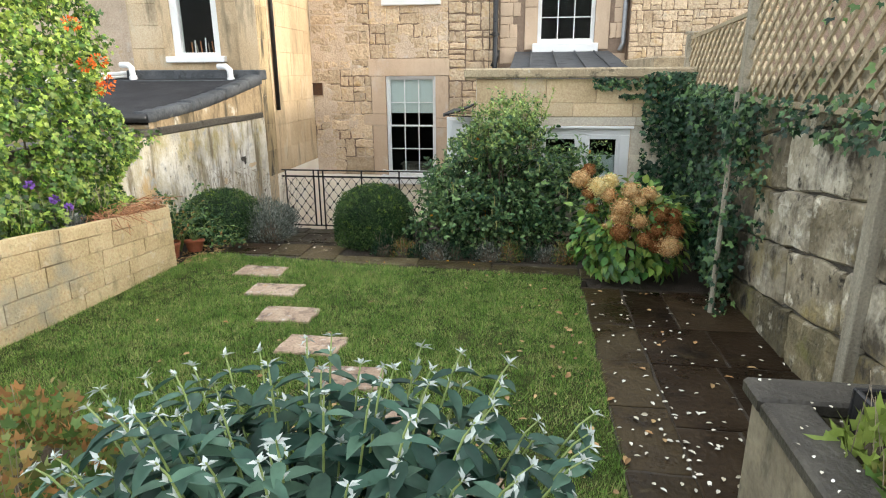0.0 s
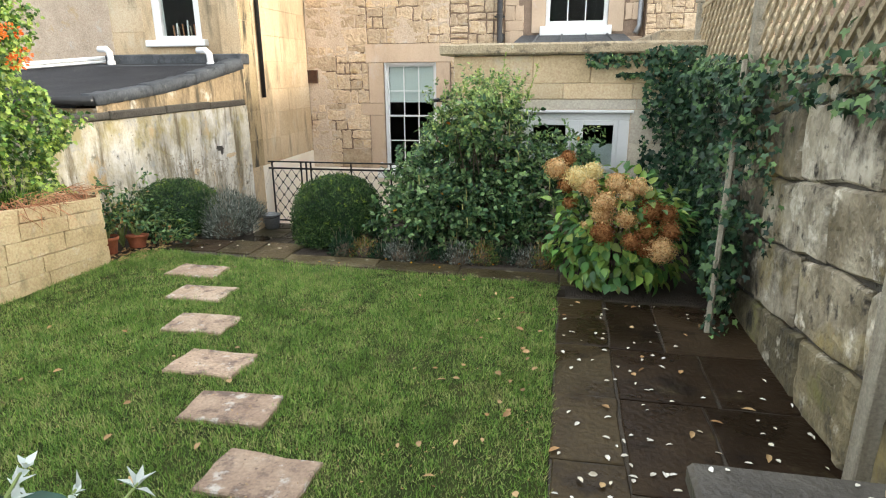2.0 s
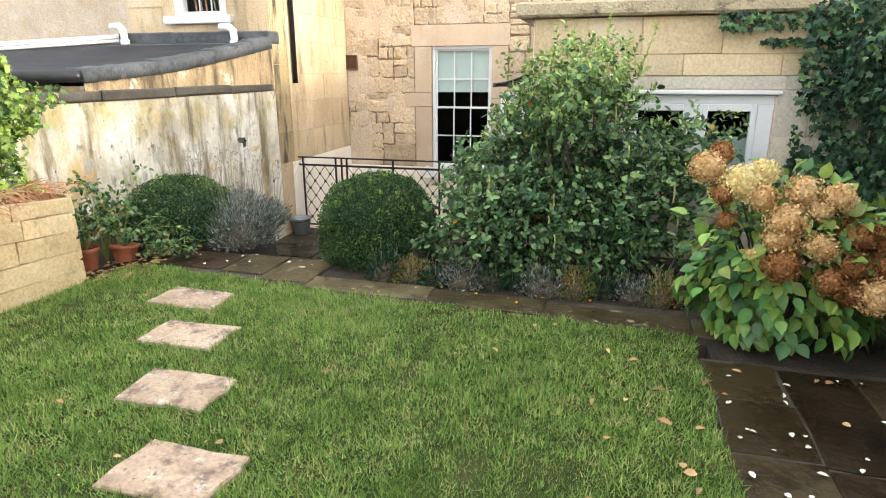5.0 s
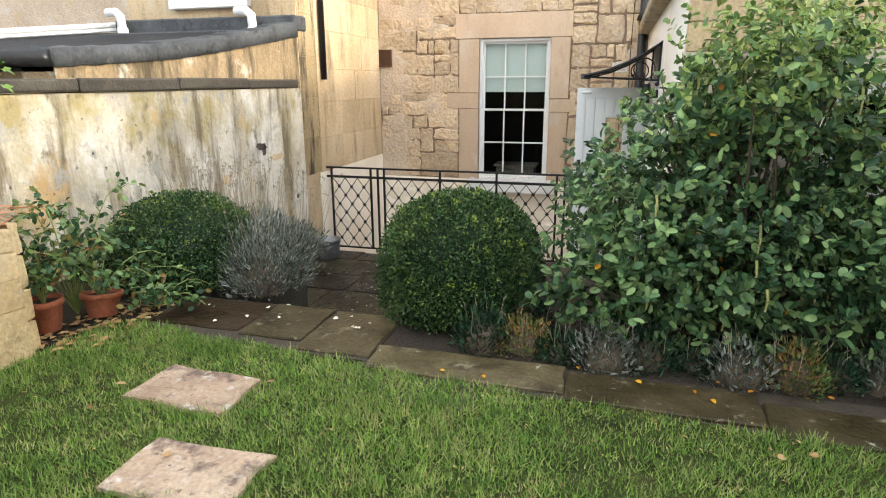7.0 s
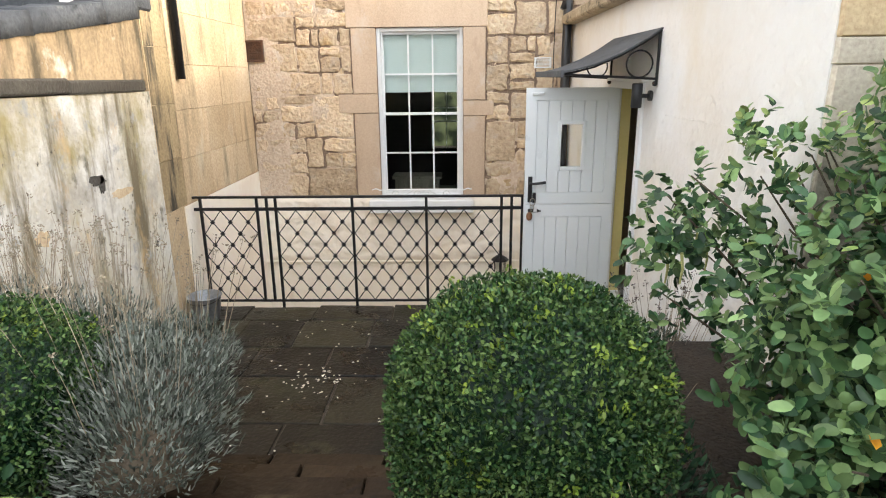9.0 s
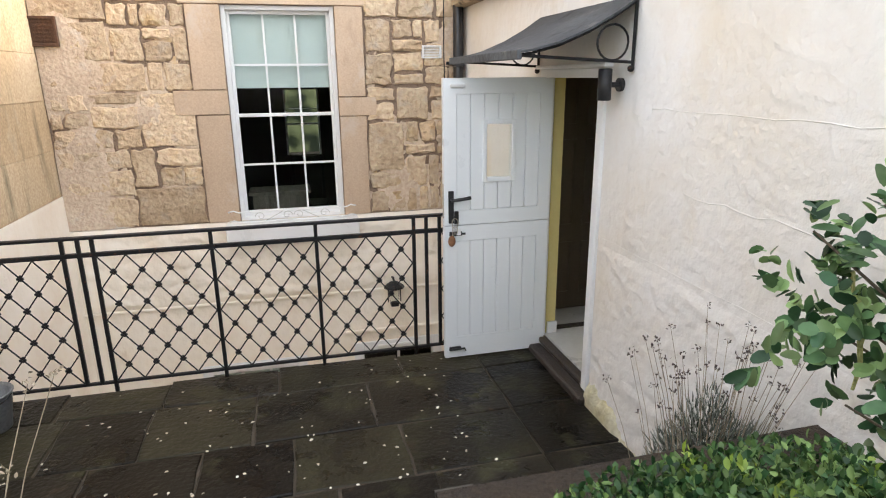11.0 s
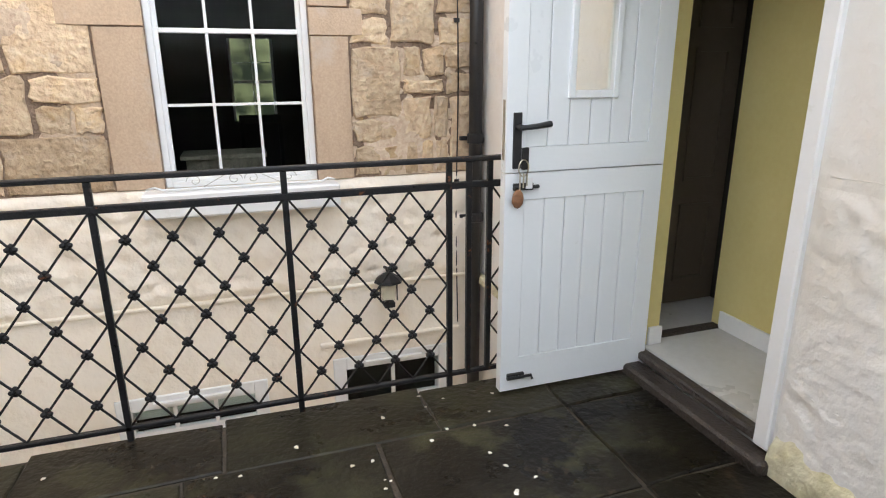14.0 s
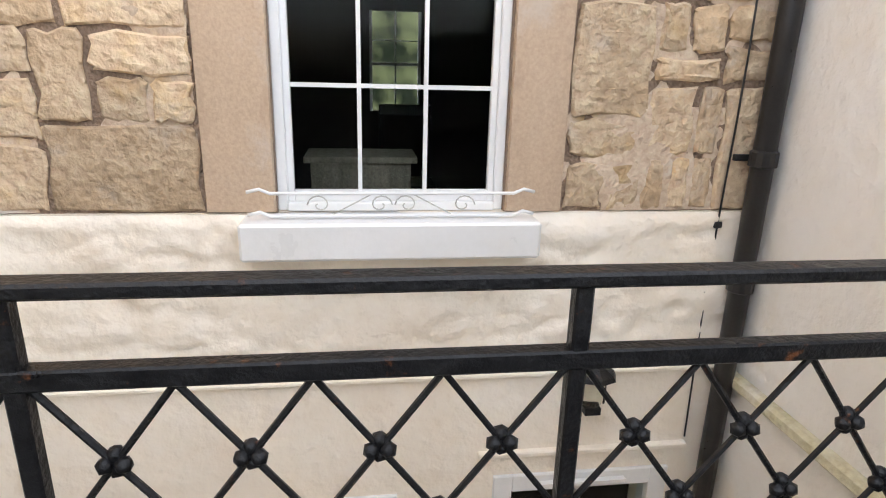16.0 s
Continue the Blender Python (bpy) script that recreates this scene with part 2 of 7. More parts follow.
SLABY = material("algae_yellow_slab", [(0.04, 0.03, 0.014), (0.085, 0.066, 0.032), (0.15, 0.122, 0.066)], 3.5, 45, 0.4, 0.35, "object", 0.35, spec=0.2,
                 spots=[((0.05, 0.036, 0.02), 5, 0.52, 0.66, (1, 1, 1)), ((0.3, 0.27, 0.18), 11, 0.6, 0.7, (1, 1, 1)), ((0.6, 0.57, 0.48), 15, 0.66, 0.71, (1, 1, 1))])
SOIL = material("damp_soil", [(0.02, 0.014, 0.009), (0.05, 0.035, 0.022)], 6, 60, 0.95, 0.9)
TURF = material("turf_base", [(0.022, 0.028, 0.01), (0.045, 0.06, 0.018), (0.08, 0.075, 0.032)], 5, 60, 0.95, 0.8, spec=0.08)
GRASS = material("grass_blades", [(0.11, 0.21, 0.042), (0.2, 0.345, 0.065), (0.29, 0.42, 0.095), (0.44, 0.43, 0.18)], 7.0, 22, 0.5, 0, "island", 0.55, leaf=0.32, spec=0.3,
                 spots=[((0.13, 0.235, 0.04), 2.4, 0.5, 0.68, (1, 1, 1)), ((0.4, 0.36, 0.15), 3.2, 0.6, 0.76, (1, 1, 1))])
BEDWALL = material("yellow_bath_stone", [(0.5, 0.36, 0.18), (0.64, 0.48, 0.265), (0.74, 0.59, 0.36)], 2.5, 50, 0.9, 0.5, "object", 0.1,
                   spots=[((0.3, 0.22, 0.12), 5, 0.57, 0.74, (1, 1, 0.6)), ((0.42, 0.37, 0.27), 2.0, 0.57, 0.74, (1, 1, 0.8)), ((0.18, 0.13, 0.075), 12, 0.63, 0.72, (1, 1, 0.8)), ((0.74, 0.63, 0.45), 6, 0.6, 0.72, (1, 1, 1))])
BLOCKS = material("weathered_block", [(0.14, 0.115, 0.072), (0.27, 0.23, 0.16), (0.43, 0.38, 0.285), (0.58, 0.53, 0.43)], 3.4, 28, 0.9, 1.0, "object", 0.3,
                  spots=[((0.68, 0.63, 0.52), 4.0, 0.56, 0.64, (1, 1, 1)), ((0.075, 0.062, 0.042), 2.6, 0.48, 0.61, (1, 1, 0.8)), ((0.28, 0.22, 0.09), 2.2, 0.54, 0.7, (1, 1, 1)), ((0.04, 0.034, 0.025), 9, 0.58, 0.68, (1, 1, 1))])
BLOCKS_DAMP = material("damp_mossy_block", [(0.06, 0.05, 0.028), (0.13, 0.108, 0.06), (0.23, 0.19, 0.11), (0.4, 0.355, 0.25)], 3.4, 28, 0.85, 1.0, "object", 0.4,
                       spots=[((0.55, 0.5, 0.39), 4.4, 0.58, 0.67, (1, 1, 1)), ((0.16, 0.15, 0.05), 3.0, 0.56, 0.68, (1, 1, 1)), ((0.03, 0.026, 0.018), 4, 0.54, 0.66, (1, 1, 1))])
UPSTAND = material("brown_stained_upstand", [(0.2, 0.145, 0.08), (0.36, 0.26, 0.15), (0.52, 0.42, 0.28)], 2.4, 40, 0.92, 0.6, stretch=(1, 1, 0.6),
                   spots=[((0.09, 0.07, 0.04), 2.6, 0.5, 0.64, (1.6, 1.6, 0.35)), ((0.62, 0.57, 0.47), 3.2, 0.58, 0.68, (1, 1, 0.8))])
SOOTY = material("blackened_corner_stone", [(0.26, 0.19, 0.1), (0.42, 0.31, 0.17), (0.54, 0.42, 0.25)], 2.0, 40, 0.9, 0.4, "object", 0.2, stretch=(1, 1, 0.35),
                 spots=[((0.06, 0.05, 0.033), 3, 0.5, 0.62, (2, 2, 0.35))])
DARKMORTAR = material("sooty_mortar", [(0.05, 0.045, 0.038), (0.12, 0.105, 0.085)], 6, 50, 0.95, 0.8)
TIMBER = material("weathered_timber", [(0.19, 0.165, 0.12), (0.28, 0.25, 0.19), (0.36, 0.33, 0.26)], 3, 70, 0.85, 0.5, stretch=(6, 6, 0.6))
LATTICE = material("weathered_lattice", [(0.27, 0.22, 0.14), (0.4, 0.33, 0.22)], 6, 60, 0.85, 0.4)
OAK = material("wet_worn_threshold_wood", [(0.025, 0.019, 0.015), (0.075, 0.058, 0.046)], 4, 80, 0.55, 0.6, stretch=(4, 0.5, 4))
TERRACOTTA = material("terracotta", [(0.27, 0.07, 0.035), (0.42, 0.14, 0.07)], 5, 60, 0.8, 0.3)
ZINC = material("dull_zinc", [(0.22, 0.23, 0.24), (0.36, 0.37, 0.38)], 8, 60, 0.5, 0.15, metal=0.6)
YELLOW = material("yellow_wall_paint", [(0.66, 0.56, 0.22), (0.72, 0.62, 0.28)], 2, 40, 0.7, 0.05, grain=0.08)
TILE = material("pale_floor_tile", [(0.5, 0.49, 0.46), (0.6, 0.59, 0.56)], 1.5, 30, 0.35, 0.05, grain=0.12)
# Near-black colours put the rooms' and passage's lack of light into the walls.
DARKROOM = material("unlit_room_shade", [(0.03, 0.028, 0.025), (0.045, 0.042, 0.037)], 2, 30, 0.8, 0.05, grain=0.1)
DIM = material("unlit_passage_shade", [(0.035, 0.03, 0.025), (0.05, 0.045, 0.036)], 2, 30, 0.8, 0.05, grain=0.1)
SCROLL = material("chalky_white_iron", [(0.4, 0.4, 0.36), (0.55, 0.54, 0.5)], 12, 60, 0.7, 0.2)
BROWNDOOR = material("dark_brown_door_paint", [(0.1, 0.078, 0.052), (0.14, 0.11, 0.078)], 2, 40, 0.6, 0.08, grain=0.12)
RUST = material("rusty_cast_iron", [(0.06, 0.03, 0.018), (0.13, 0.065, 0.035)], 12, 60, 0.85, 0.4)
BLIND = material("pale_roller_blind", [(0.56, 0.62, 0.6), (0.62, 0.67, 0.65)], 2, 90, 0.8, 0.05)
BRASS = material("key_metal", [(0.45, 0.4, 0.3), (0.6, 0.55, 0.45)], 10, 60, 0.35, 0.05, metal=0.9)
LEATHER = material("tan_leather_fob", [(0.2, 0.09, 0.04), (0.28, 0.13, 0.06)], 10, 80, 0.6, 0.2)
BARK = material("twig_bark", [(0.06, 0.045, 0.03), (0.13, 0.1, 0.065)], 12, 80, 0.9, 0.6)
DEADSTEM = material("dry_stems", [(0.24, 0.19, 0.13), (0.4, 0.34, 0.25)], 8, 50, 0.9, 0.2, "island", 0.4)
SEEDHEAD = material("dark_seed_heads", [(0.06, 0.045, 0.04), (0.14, 0.11, 0.1)], 20, 50, 0.9, 0.2)
BOXLEAF = material("box_leaves", [(0.014, 0.042, 0.014), (0.045, 0.1, 0.03), (0.12, 0.185, 0.055)], 5, 20, 0.45, 0, "island", 0.65, leaf=0.12, spec=0.25)
BOXTIP = material("fresh_box_tips", [(0.16, 0.25, 0.03), (0.28, 0.36, 0.05)], 5, 20, 0.45, 0, "island", 0.4, leaf=0.3)
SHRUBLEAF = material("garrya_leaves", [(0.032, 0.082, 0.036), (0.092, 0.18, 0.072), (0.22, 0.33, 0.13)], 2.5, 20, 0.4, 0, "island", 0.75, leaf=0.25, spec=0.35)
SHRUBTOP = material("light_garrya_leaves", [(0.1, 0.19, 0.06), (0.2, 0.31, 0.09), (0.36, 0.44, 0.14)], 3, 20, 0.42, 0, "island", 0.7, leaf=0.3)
NEWLEAF = material("young_yellow_green_leaves", [(0.22, 0.3, 0.06), (0.38, 0.46, 0.12)], 3, 20, 0.45, 0, "island", 0.4, leaf=0.3)
ORANGELEAF = material("autumn_leaves", [(0.55, 0.2, 0.01), (0.75, 0.42, 0.03)], 9, 30, 0.5, 0, "island", 0.5, leaf=0.25)
CATKIN = material("catkins", [(0.3, 0.3, 0.1), (0.46, 0.44, 0.18)], 30, 90, 0.8, 0.6)
HYDLEAF = material("hydrangea_leaves", [(0.05, 0.14, 0.04), (0.12, 0.28, 0.065), (0.26, 0.4, 0.08)], 2.5, 18, 0.42, 0, "island", 0.6, leaf=0.25)
HYDCREAM = material("cream_florets", [(0.68, 0.5, 0.22), (0.82, 0.68, 0.33), (0.87, 0.79, 0.48)], 9, 40, 0.9, 0, "island", 0.3, leaf=0.3, spec=0.05)
HYDBROWN = material("faded_brown_florets", [(0.17, 0.065, 0.025), (0.3, 0.13, 0.05), (0.46, 0.24, 0.1)], 9, 40, 0.9, 0, "island", 0.38, leaf=0.2, spec=0.05)
HYDTAN = material("tan_orange_florets", [(0.48, 0.26, 0.11), (0.66, 0.43, 0.2), (0.78, 0.59, 0.33)], 9, 40, 0.9, 0, "island", 0.34, leaf=0.25, spec=0.05)
IVYLEAF = material("ivy_leaves", [(0.01, 0.032, 0.017), (0.025, 0.064, 0.034), (0.06, 0.112, 0.055)], 3, 25, 0.4, 0, "island", 0.6, leaf=0.12, spec=0.25)
IVYPALE = material("pale_ivy_leaves", [(0.06, 0.13, 0.045), (0.14, 0.23, 0.08)], 3, 25, 0.42, 0, "island", 0.5, leaf=0.2, spec=0.3)
LAVLEAF = material("lavender_foliage", [(0.075, 0.09, 0.07), (0.16, 0.18, 0.15), (0.3, 0.32, 0.28)], 4, 25, 0.8, 0, "island", 0.65, leaf=0.12, spec=0.2)
BUDLEAF = material("buddleia_leaves", [(0.024, 0.07, 0.05), (0.052, 0.115, 0.078), (0.095, 0.175, 0.115)], 4, 25, 0.5, 0, "island", 0.5, leaf=0.2, spec=0.35)
BUDTIP = material("silver_buddleia_tips", [(0.5, 0.56, 0.52), (0.7, 0.74, 0.7)], 4, 25, 0.7, 0, "island", 0.3, leaf=0.2)
CLIMBLEAF = material("climber_leaves", [(0.045, 0.11, 0.02), (0.13, 0.24, 0.038), (0.32, 0.42, 0.075)], 2.0, 20, 0.45, 0, "island", 0.75, leaf=0.22)
ORANGE = material("orange_flowers", [(0.7, 0.09, 0.01), (0.8, 0.2, 0.02)], 9, 40, 0.6, 0, "island", 0.4, leaf=0.25)
PINK = material("pink_petals", [(0.7, 0.35, 0.42), (0.8, 0.55, 0.6)], 9, 40, 0.6, 0, "island", 0.3, leaf=0.2)
PURPLE = material("purple_petals", [(0.2, 0.08, 0.4), (0.3, 0.14, 0.55)], 9, 40, 0.6, 0, "island", 0.3, leaf=0.2)
GERLEAF = material("turning_geranium_leaves", [(0.11, 0.2, 0.05), (0.22, 0.26, 0.075), (0.4, 0.2, 0.075)], 4, 20, 0.6, 0, "island", 0.65, leaf=0.25)
STRAW = material("rusty_straw", [(0.42, 0.17, 0.08), (0.6, 0.33, 0.18)], 6, 40, 0.85, 0, "island", 0.4, leaf=0.15)
PETAL = material("fallen_white_petals", [(0.62, 0.56, 0.42), (0.8, 0.78, 0.7)], 6, 30, 0.6, 0, "island", 0.3)
DEADLEAF = material("fallen_tan_leaves", [(0.3, 0.16, 0.06), (0.5, 0.34, 0.16)], 6, 30, 0.7, 0, "island", 0.5)
GREENSTEM = material("green_stems", [(0.2, 0.28, 0.08), (0.34, 0.4, 0.14)], 8, 30, 0.6, 0.1)
GLASS = glass_mat()
OUTSIDE = glow_mat("garden_light_beyond_window", (0.3, 0.34, 0.16), 0.085)


# ---- mesh helpers ----
def box(bm, x0, x1, y0, y1, z0, z1, bevel=0.0, segments=1):
    made = bmesh.ops.create_cube(bm, size=1.0, matrix=Matrix.Translation(((x0 + x1) / 2, (y0 + y1) / 2, (z0 + z1) / 2)) @ Matrix.Diagonal((abs(x1 - x0), abs(y1 - y0), abs(z1 - z0), 1)))
    if bevel:
        edges = {e for v in made["verts"] for e in v.link_edges}
        bmesh.ops.bevel(bm, geom=list(edges), offset=bevel, segments=segments, affect="EDGES", profile=0.5)
    return bm


def boxes(*specs, bevel=0.0):
    bm = bmesh.new()
    for s in specs:
        box(bm, *s, bevel=bevel)
    return bm


def tube(bm, points, radius, sides=8, taper=None):
    """A tube along a row of points, closed at both ends."""
    pts = [Vector(p) for p in points]
    rings = []
    for i, p in enumerate(pts):
        d = (pts[min(i + 1, len(pts) - 1)] - pts[max(i - 1, 0)]).normalized()
        a = d.orthogonal().normalized() if not rings else (ref - d * ref.dot(d)).normalized()
        ref = a
        b = d.cross(a)
        r = radius if taper is None else radius + (taper - radius) * i / (len(pts) - 1)
        rings.append([bm.verts.new(p + (a * math.cos(2 * math.pi * k / sides) + b * math.sin(2 * math.pi * k / sides)) * r) for k in range(sides)])
    for u, v in zip(rings, rings[1:]):
        for k in range(sides):
            bm.faces.new((u[k], u[(k + 1) % sides], v[(k + 1) % sides], v[k]))
    bm.faces.new(rings[0][::-1])
    bm.faces.new(rings[-1])
    return bm


def lathe(bm, profile, centre, sides=24):
    """A turned shape from (radius, height) pairs."""
    rings = [[bm.verts.new((centre[0] + r * math.cos(2 * math.pi * k / sides), centre[1] + r * math.sin(2 * math.pi * k / sides), centre[2] + h)) for k in range(sides)] for r, h in profile]
    for u, v in zip(rings, rings[1:]):
        for k in range(sides):
            bm.faces.new((u[k], u[(k + 1) % sides], v[(k + 1) % sides], v[k]))
    bm.faces.new(rings[0][::-1])
    bm.faces.new(rings[-1])
    return bm


def world_place(ob):
    spot = Vector((0, 0, 0))
    while ob is not None:
        spot += ob.location
        ob = ob.parent
    return spot


def finish(name, bm, mat, parent=None, smooth=False, origin=None):
    spot = world_place(parent) if parent else Vector((0, 0, 0))
    if origin is not None:
        spot = Vector(origin)
    if spot.length:
        bmesh.ops.translate(bm, vec=-spot, verts=bm.verts)
    me = bpy.data.meshes.new(name)
    bm.to_mesh(me)
    bm.free()
    me.materials.append(mat)
    if smooth:
        me.shade_smooth()
    ob = new(name, me)
    if origin is not None:
        ob.location = spot - (world_place(parent) if parent else Vector((0, 0, 0)))
    ob.parent = parent
    return ob


def part(name, bm, mat, parent, label="", smooth=False):
    ob = finish(name, bm, mat, parent, smooth)
    if label:
        ob["label"] = label
    return ob


def thing(name, spot, label, category, group="", kind=""):
    ob = new(name)
    ob.empty_display_size = 0.1
    ob.location = spot
    return tagged(ob, label, category, group, kind)


def structure(name, bm, mat, label, category, smooth=False):
    return tagged(finish(name, bm, mat, None, smooth), label, category, kind="structure")


def piece(name, me, parent, matrix):
    """A piece of a wall or floor: an object of its own on a shared mesh, placed in world coordinates."""
    ob = new(name, me)
    ob.parent = parent
    ob.matrix_basis = Matrix.Translation(-world_place(parent)) @ matrix
    return ob


def mesh_of(bm, name, mat, smooth=False):
    me = bpy.data.meshes.new(name)
    bm.to_mesh(me)
    bm.free()
    me.materials.append(mat)
    if smooth:
        me.shade_smooth()
    return me


rng = np.random.default_rng(7)

LEAF_SHAPES = {
    # outline and midrib of one leaf: length along y, width along x, fold along z; then its faces
    "point": (np.array([(0, 0, 0), (-.5, .42, .12), (0, .45, 0), (.5, .42, .12), (0, 1, -.1)]), [(0, 2, 1), (0, 3, 2), (1, 2, 4), (2, 3, 4)]),
    "oval": (np.array([(0, 0, 0), (-.42, .3, .1), (-.42, .7, .08), (0, .5, 0), (.42, .3, .1), (.42, .7, .08), (0, 1, -.06)]),
             [(0, 3, 1), (1, 3, 2), (2, 3, 6), (0, 4, 3), (4, 5, 3), (5, 6, 3)]),
    "round": (np.array([(0, 0, 0), (-.3, .15, .06), (-.45, .42, .1), (-.38, .74, .07), (-.17, .95, 0), (.17, .95, 0), (.38, .74, .07), (.45, .42, .1), (.3, .15, .06), (0, .5, 0)]),
              [(k, 9, (k + 1) % 9) for k in range(9)]),
    "broad": (np.array([(0, 0, 0), (-.36, .12, .07), (-.5, .38, .1), (-.36, .7, .05), (0, 1.05, -.16), (.36, .7, .05), (.5, .38, .1), (.36, .12, .07), (0, .45, -.02)]),
              [(k, 8, (k + 1) % 8) for k in range(8)]),
    "ivy": (np.array([(0, 0, 0), (-.35, -.12, .02), (-.6, .38, .06), (-.22, .42, .02), (0, 1, -.12), (.22, .42, .02), (.6, .38, .06), (.35, -.12, .02), (0, .3, 0)]),
            [(0, 8, 1), (1, 8, 2), (2, 8, 3), (3, 8, 4), (4, 8, 5), (5, 8, 6), (6, 8, 7), (7, 8, 0)]),
    "blade": (np.array([(-.5, 0, 0), (.5, 0, 0), (0, 1, 0)]), [(0, 1, 2)]),
    "strip": (np.array([(-.5, 0, 0), (.5, 0, 0), (-.4, .55, .05), (.4, .55, .05), (0, 1, -.05)]), [(0, 1, 3, 2), (2, 3, 4)]),
}


def unit(a):
    return a / np.maximum(np.linalg.norm(a, axis=1, keepdims=True), 1e-9)


def leaf_mesh(name, pos, along, up, length, width, shape, mat):
    """One mesh of many leaves: pos, along (growth) and up (face) are rows of vectors; length and width in metres."""
    verts, faces = LEAF_SHAPES[shape]
    y = unit(np.asarray(along, float))
    x = unit(np.cross(y, np.asarray(up, float) + 1e-4))
    z = np.cross(x, y)
    n = len(pos)
    length, width = np.broadcast_to(length, n)[:, None, None], np.broadcast_to(width, n)[:, None, None]
    v = pos[:, None, :] + x[:, None, :] * verts[None, :, :1] * width + y[:, None, :] * verts[None, :, 1:2] * length + z[:, None, :] * verts[None, :, 2:3] * length
    k = len(verts)
    flat = v.reshape(-1, 3)
    sizes = np.array([len(f) for f in faces])
    loops = np.concatenate([np.array(f) for f in faces])
    allloops = (loops[None, :] + (np.arange(n) * k)[:, None]).ravel()
    totals = np.tile(sizes, n)
    starts = np.concatenate([[0], np.cumsum(totals)[:-1]])
    me = bpy.data.meshes.new(name)
    me.vertices.add(len(flat))
    me.vertices.foreach_set("co", flat.astype(np.float32).ravel())
    me.loops.add(len(allloops))
    me.loops.foreach_set("vertex_index", allloops.astype(np.int32))
    me.polygons.add(len(totals))
    me.polygons.foreach_set("loop_start", starts.astype(np.int32))
    me.polygons.foreach_set("loop_total", totals.astype(np.int32))
    me.update(calc_edges=True)
    me.materials.append(mat)
    return me


def leaf_part(name, parent, pos, along, up, length, width, shape, mat, label=""):
    spot = np.array(world_place(parent)) if parent else np.zeros(3)
    ob = new(name, leaf_mesh(name, pos - spot, along, up, length, width, shape, mat))
    ob.parent = parent
    if label:
        ob["label"] = label
    return ob


def sphere_dirs(n):
    return unit(rng.normal(size=(n, 3)))


def lumpy(dirs, amount, freq=2.5, seed=0.0):
    return np.array([1 + amount * noise.noise(Vector(d) * freq + Vector((seed, seed * 2, 0))) for d in dirs])


# ---- ground, lawn, paving, steps ----
LAWN_Z, TERR = 0.0, -0.85
structure("ground", boxes((-4.0, 2.3, -3.2, 6.4, -1.6, -0.12), (-400, -4.0, -300, 400, -0.5, -0.1), (2.3, 400, -300, 400, -0.5, -0.1), (-4.0, 2.3, -300, -3.2, -0.5, -0.1), (-4.0, 2.3, 16.8, 400, -0.5, -0.1)), SOIL, "dark damp soil reaching out round the garden", "ground")
# lawn with a slightly uneven surface
def lawn_far(x):
    return 5.99 - 0.1 * (x + 2.85) if x < -1.6 else 5.84 - 0.07 * (x + 1.6)


def lawn_left(y):
    return -3.36 + 0.1 * (y - 3.6)


bm = bmesh.new()
GX, GY = 40, 44
grid = []
for j in range(GY + 1):
    row = []
    for i in range(GX + 1):
        v = j / GY
        xl = lawn_left(0.9 + v * 5)
        x = xl + (0.885 - xl) * i / GX
        y = 0.9 + (lawn_far(x) - 0.9) * v
        row.append(bm.verts.new((x, y, 0.012 * noise.noise((x * 1.3, y * 1.3, 0)) - 0.012)))
    grid.append(row)
for j in range(GY):
    for i in range(GX):
        bm.faces.new((grid[j][i], grid[j][i + 1], grid[j + 1][i + 1], grid[j + 1][i]))
structure("lawn_turf", bm, TURF, "short damp autumn turf of the small lawn", "lawn", True)

for spec in ((-3.98, -2.95, 5.3, 7.8, -1.2, -0.02), (-1.62, -0.245, 6.05, 7.72, -1.2, -0.02), (-0.245, 2.2, 6.0, 7.22, -1.2, -0.021), (0.95, 2.2, 5.35, 6.0, -0.5, -0.015)):
    structure("bed_soil", boxes(spec), SOIL, "dark damp soil of the planted beds", "flower bed")
structure("path_bedding", boxes((0.89, 2.2, 0.9, 5.4, -0.3, -0.009), (-2.95, -1.6, 5.9, 6.44, -0.3, -0.0125), (-1.62, 1.3, 5.6, 6.06, -0.3, -0.016)), JOINT, "gritty dark bedding between wet paving slabs", "path")
structure("terrace_bedding", boxes((-4.0, -0.24, 7.74, 10.3, -1.6, TERR - 0.01)), JOINT, "gritty dark bedding between wet terrace flags", "terrace")


def slab_mesh(name, w, d, h, mat, seed, wobble=0.008, bevel=0.006):
    """A flagstone with slightly crooked edges and worn arrises, its top at z = 0."""
    r = random.Random(seed)
    bm = bmesh.new()
    n = 3
    outline = []
    for a, b in (((-w / 2, -d / 2), (w / 2, -d / 2)), ((w / 2, -d / 2), (w / 2, d / 2)), ((w / 2, d / 2), (-w / 2, d / 2)), ((-w / 2, d / 2), (-w / 2, -d / 2))):
        for k in range(n):
            f = k / n
            outline.append((a[0] + (b[0] - a[0]) * f + r.uniform(-wobble, wobble), a[1] + (b[1] - a[1]) * f + r.uniform(-wobble, wobble)))
    low = [bm.verts.new((x, y, -h)) for x, y in outline]
    mid = [bm.verts.new((x, y, -bevel)) for x, y in outline]
    top = [bm.verts.new((x * (1 - 2 * bevel / w), y * (1 - 2 * bevel / d), r.uniform(-0.002, 0.0015))) for x, y in outline]
    m = len(outline)
    for u, v in ((low, mid), (mid, top)):
        for k in range(m):
            bm.faces.new((u[k], u[(k + 1) % m], v[(k + 1) % m], v[k]))
    c = bm.verts.new((0, 0, 0.001))
    for k in range(m):
        bm.faces.new((top[k], top[(k + 1) % m], c))
    return mesh_of(bm, name, mat)


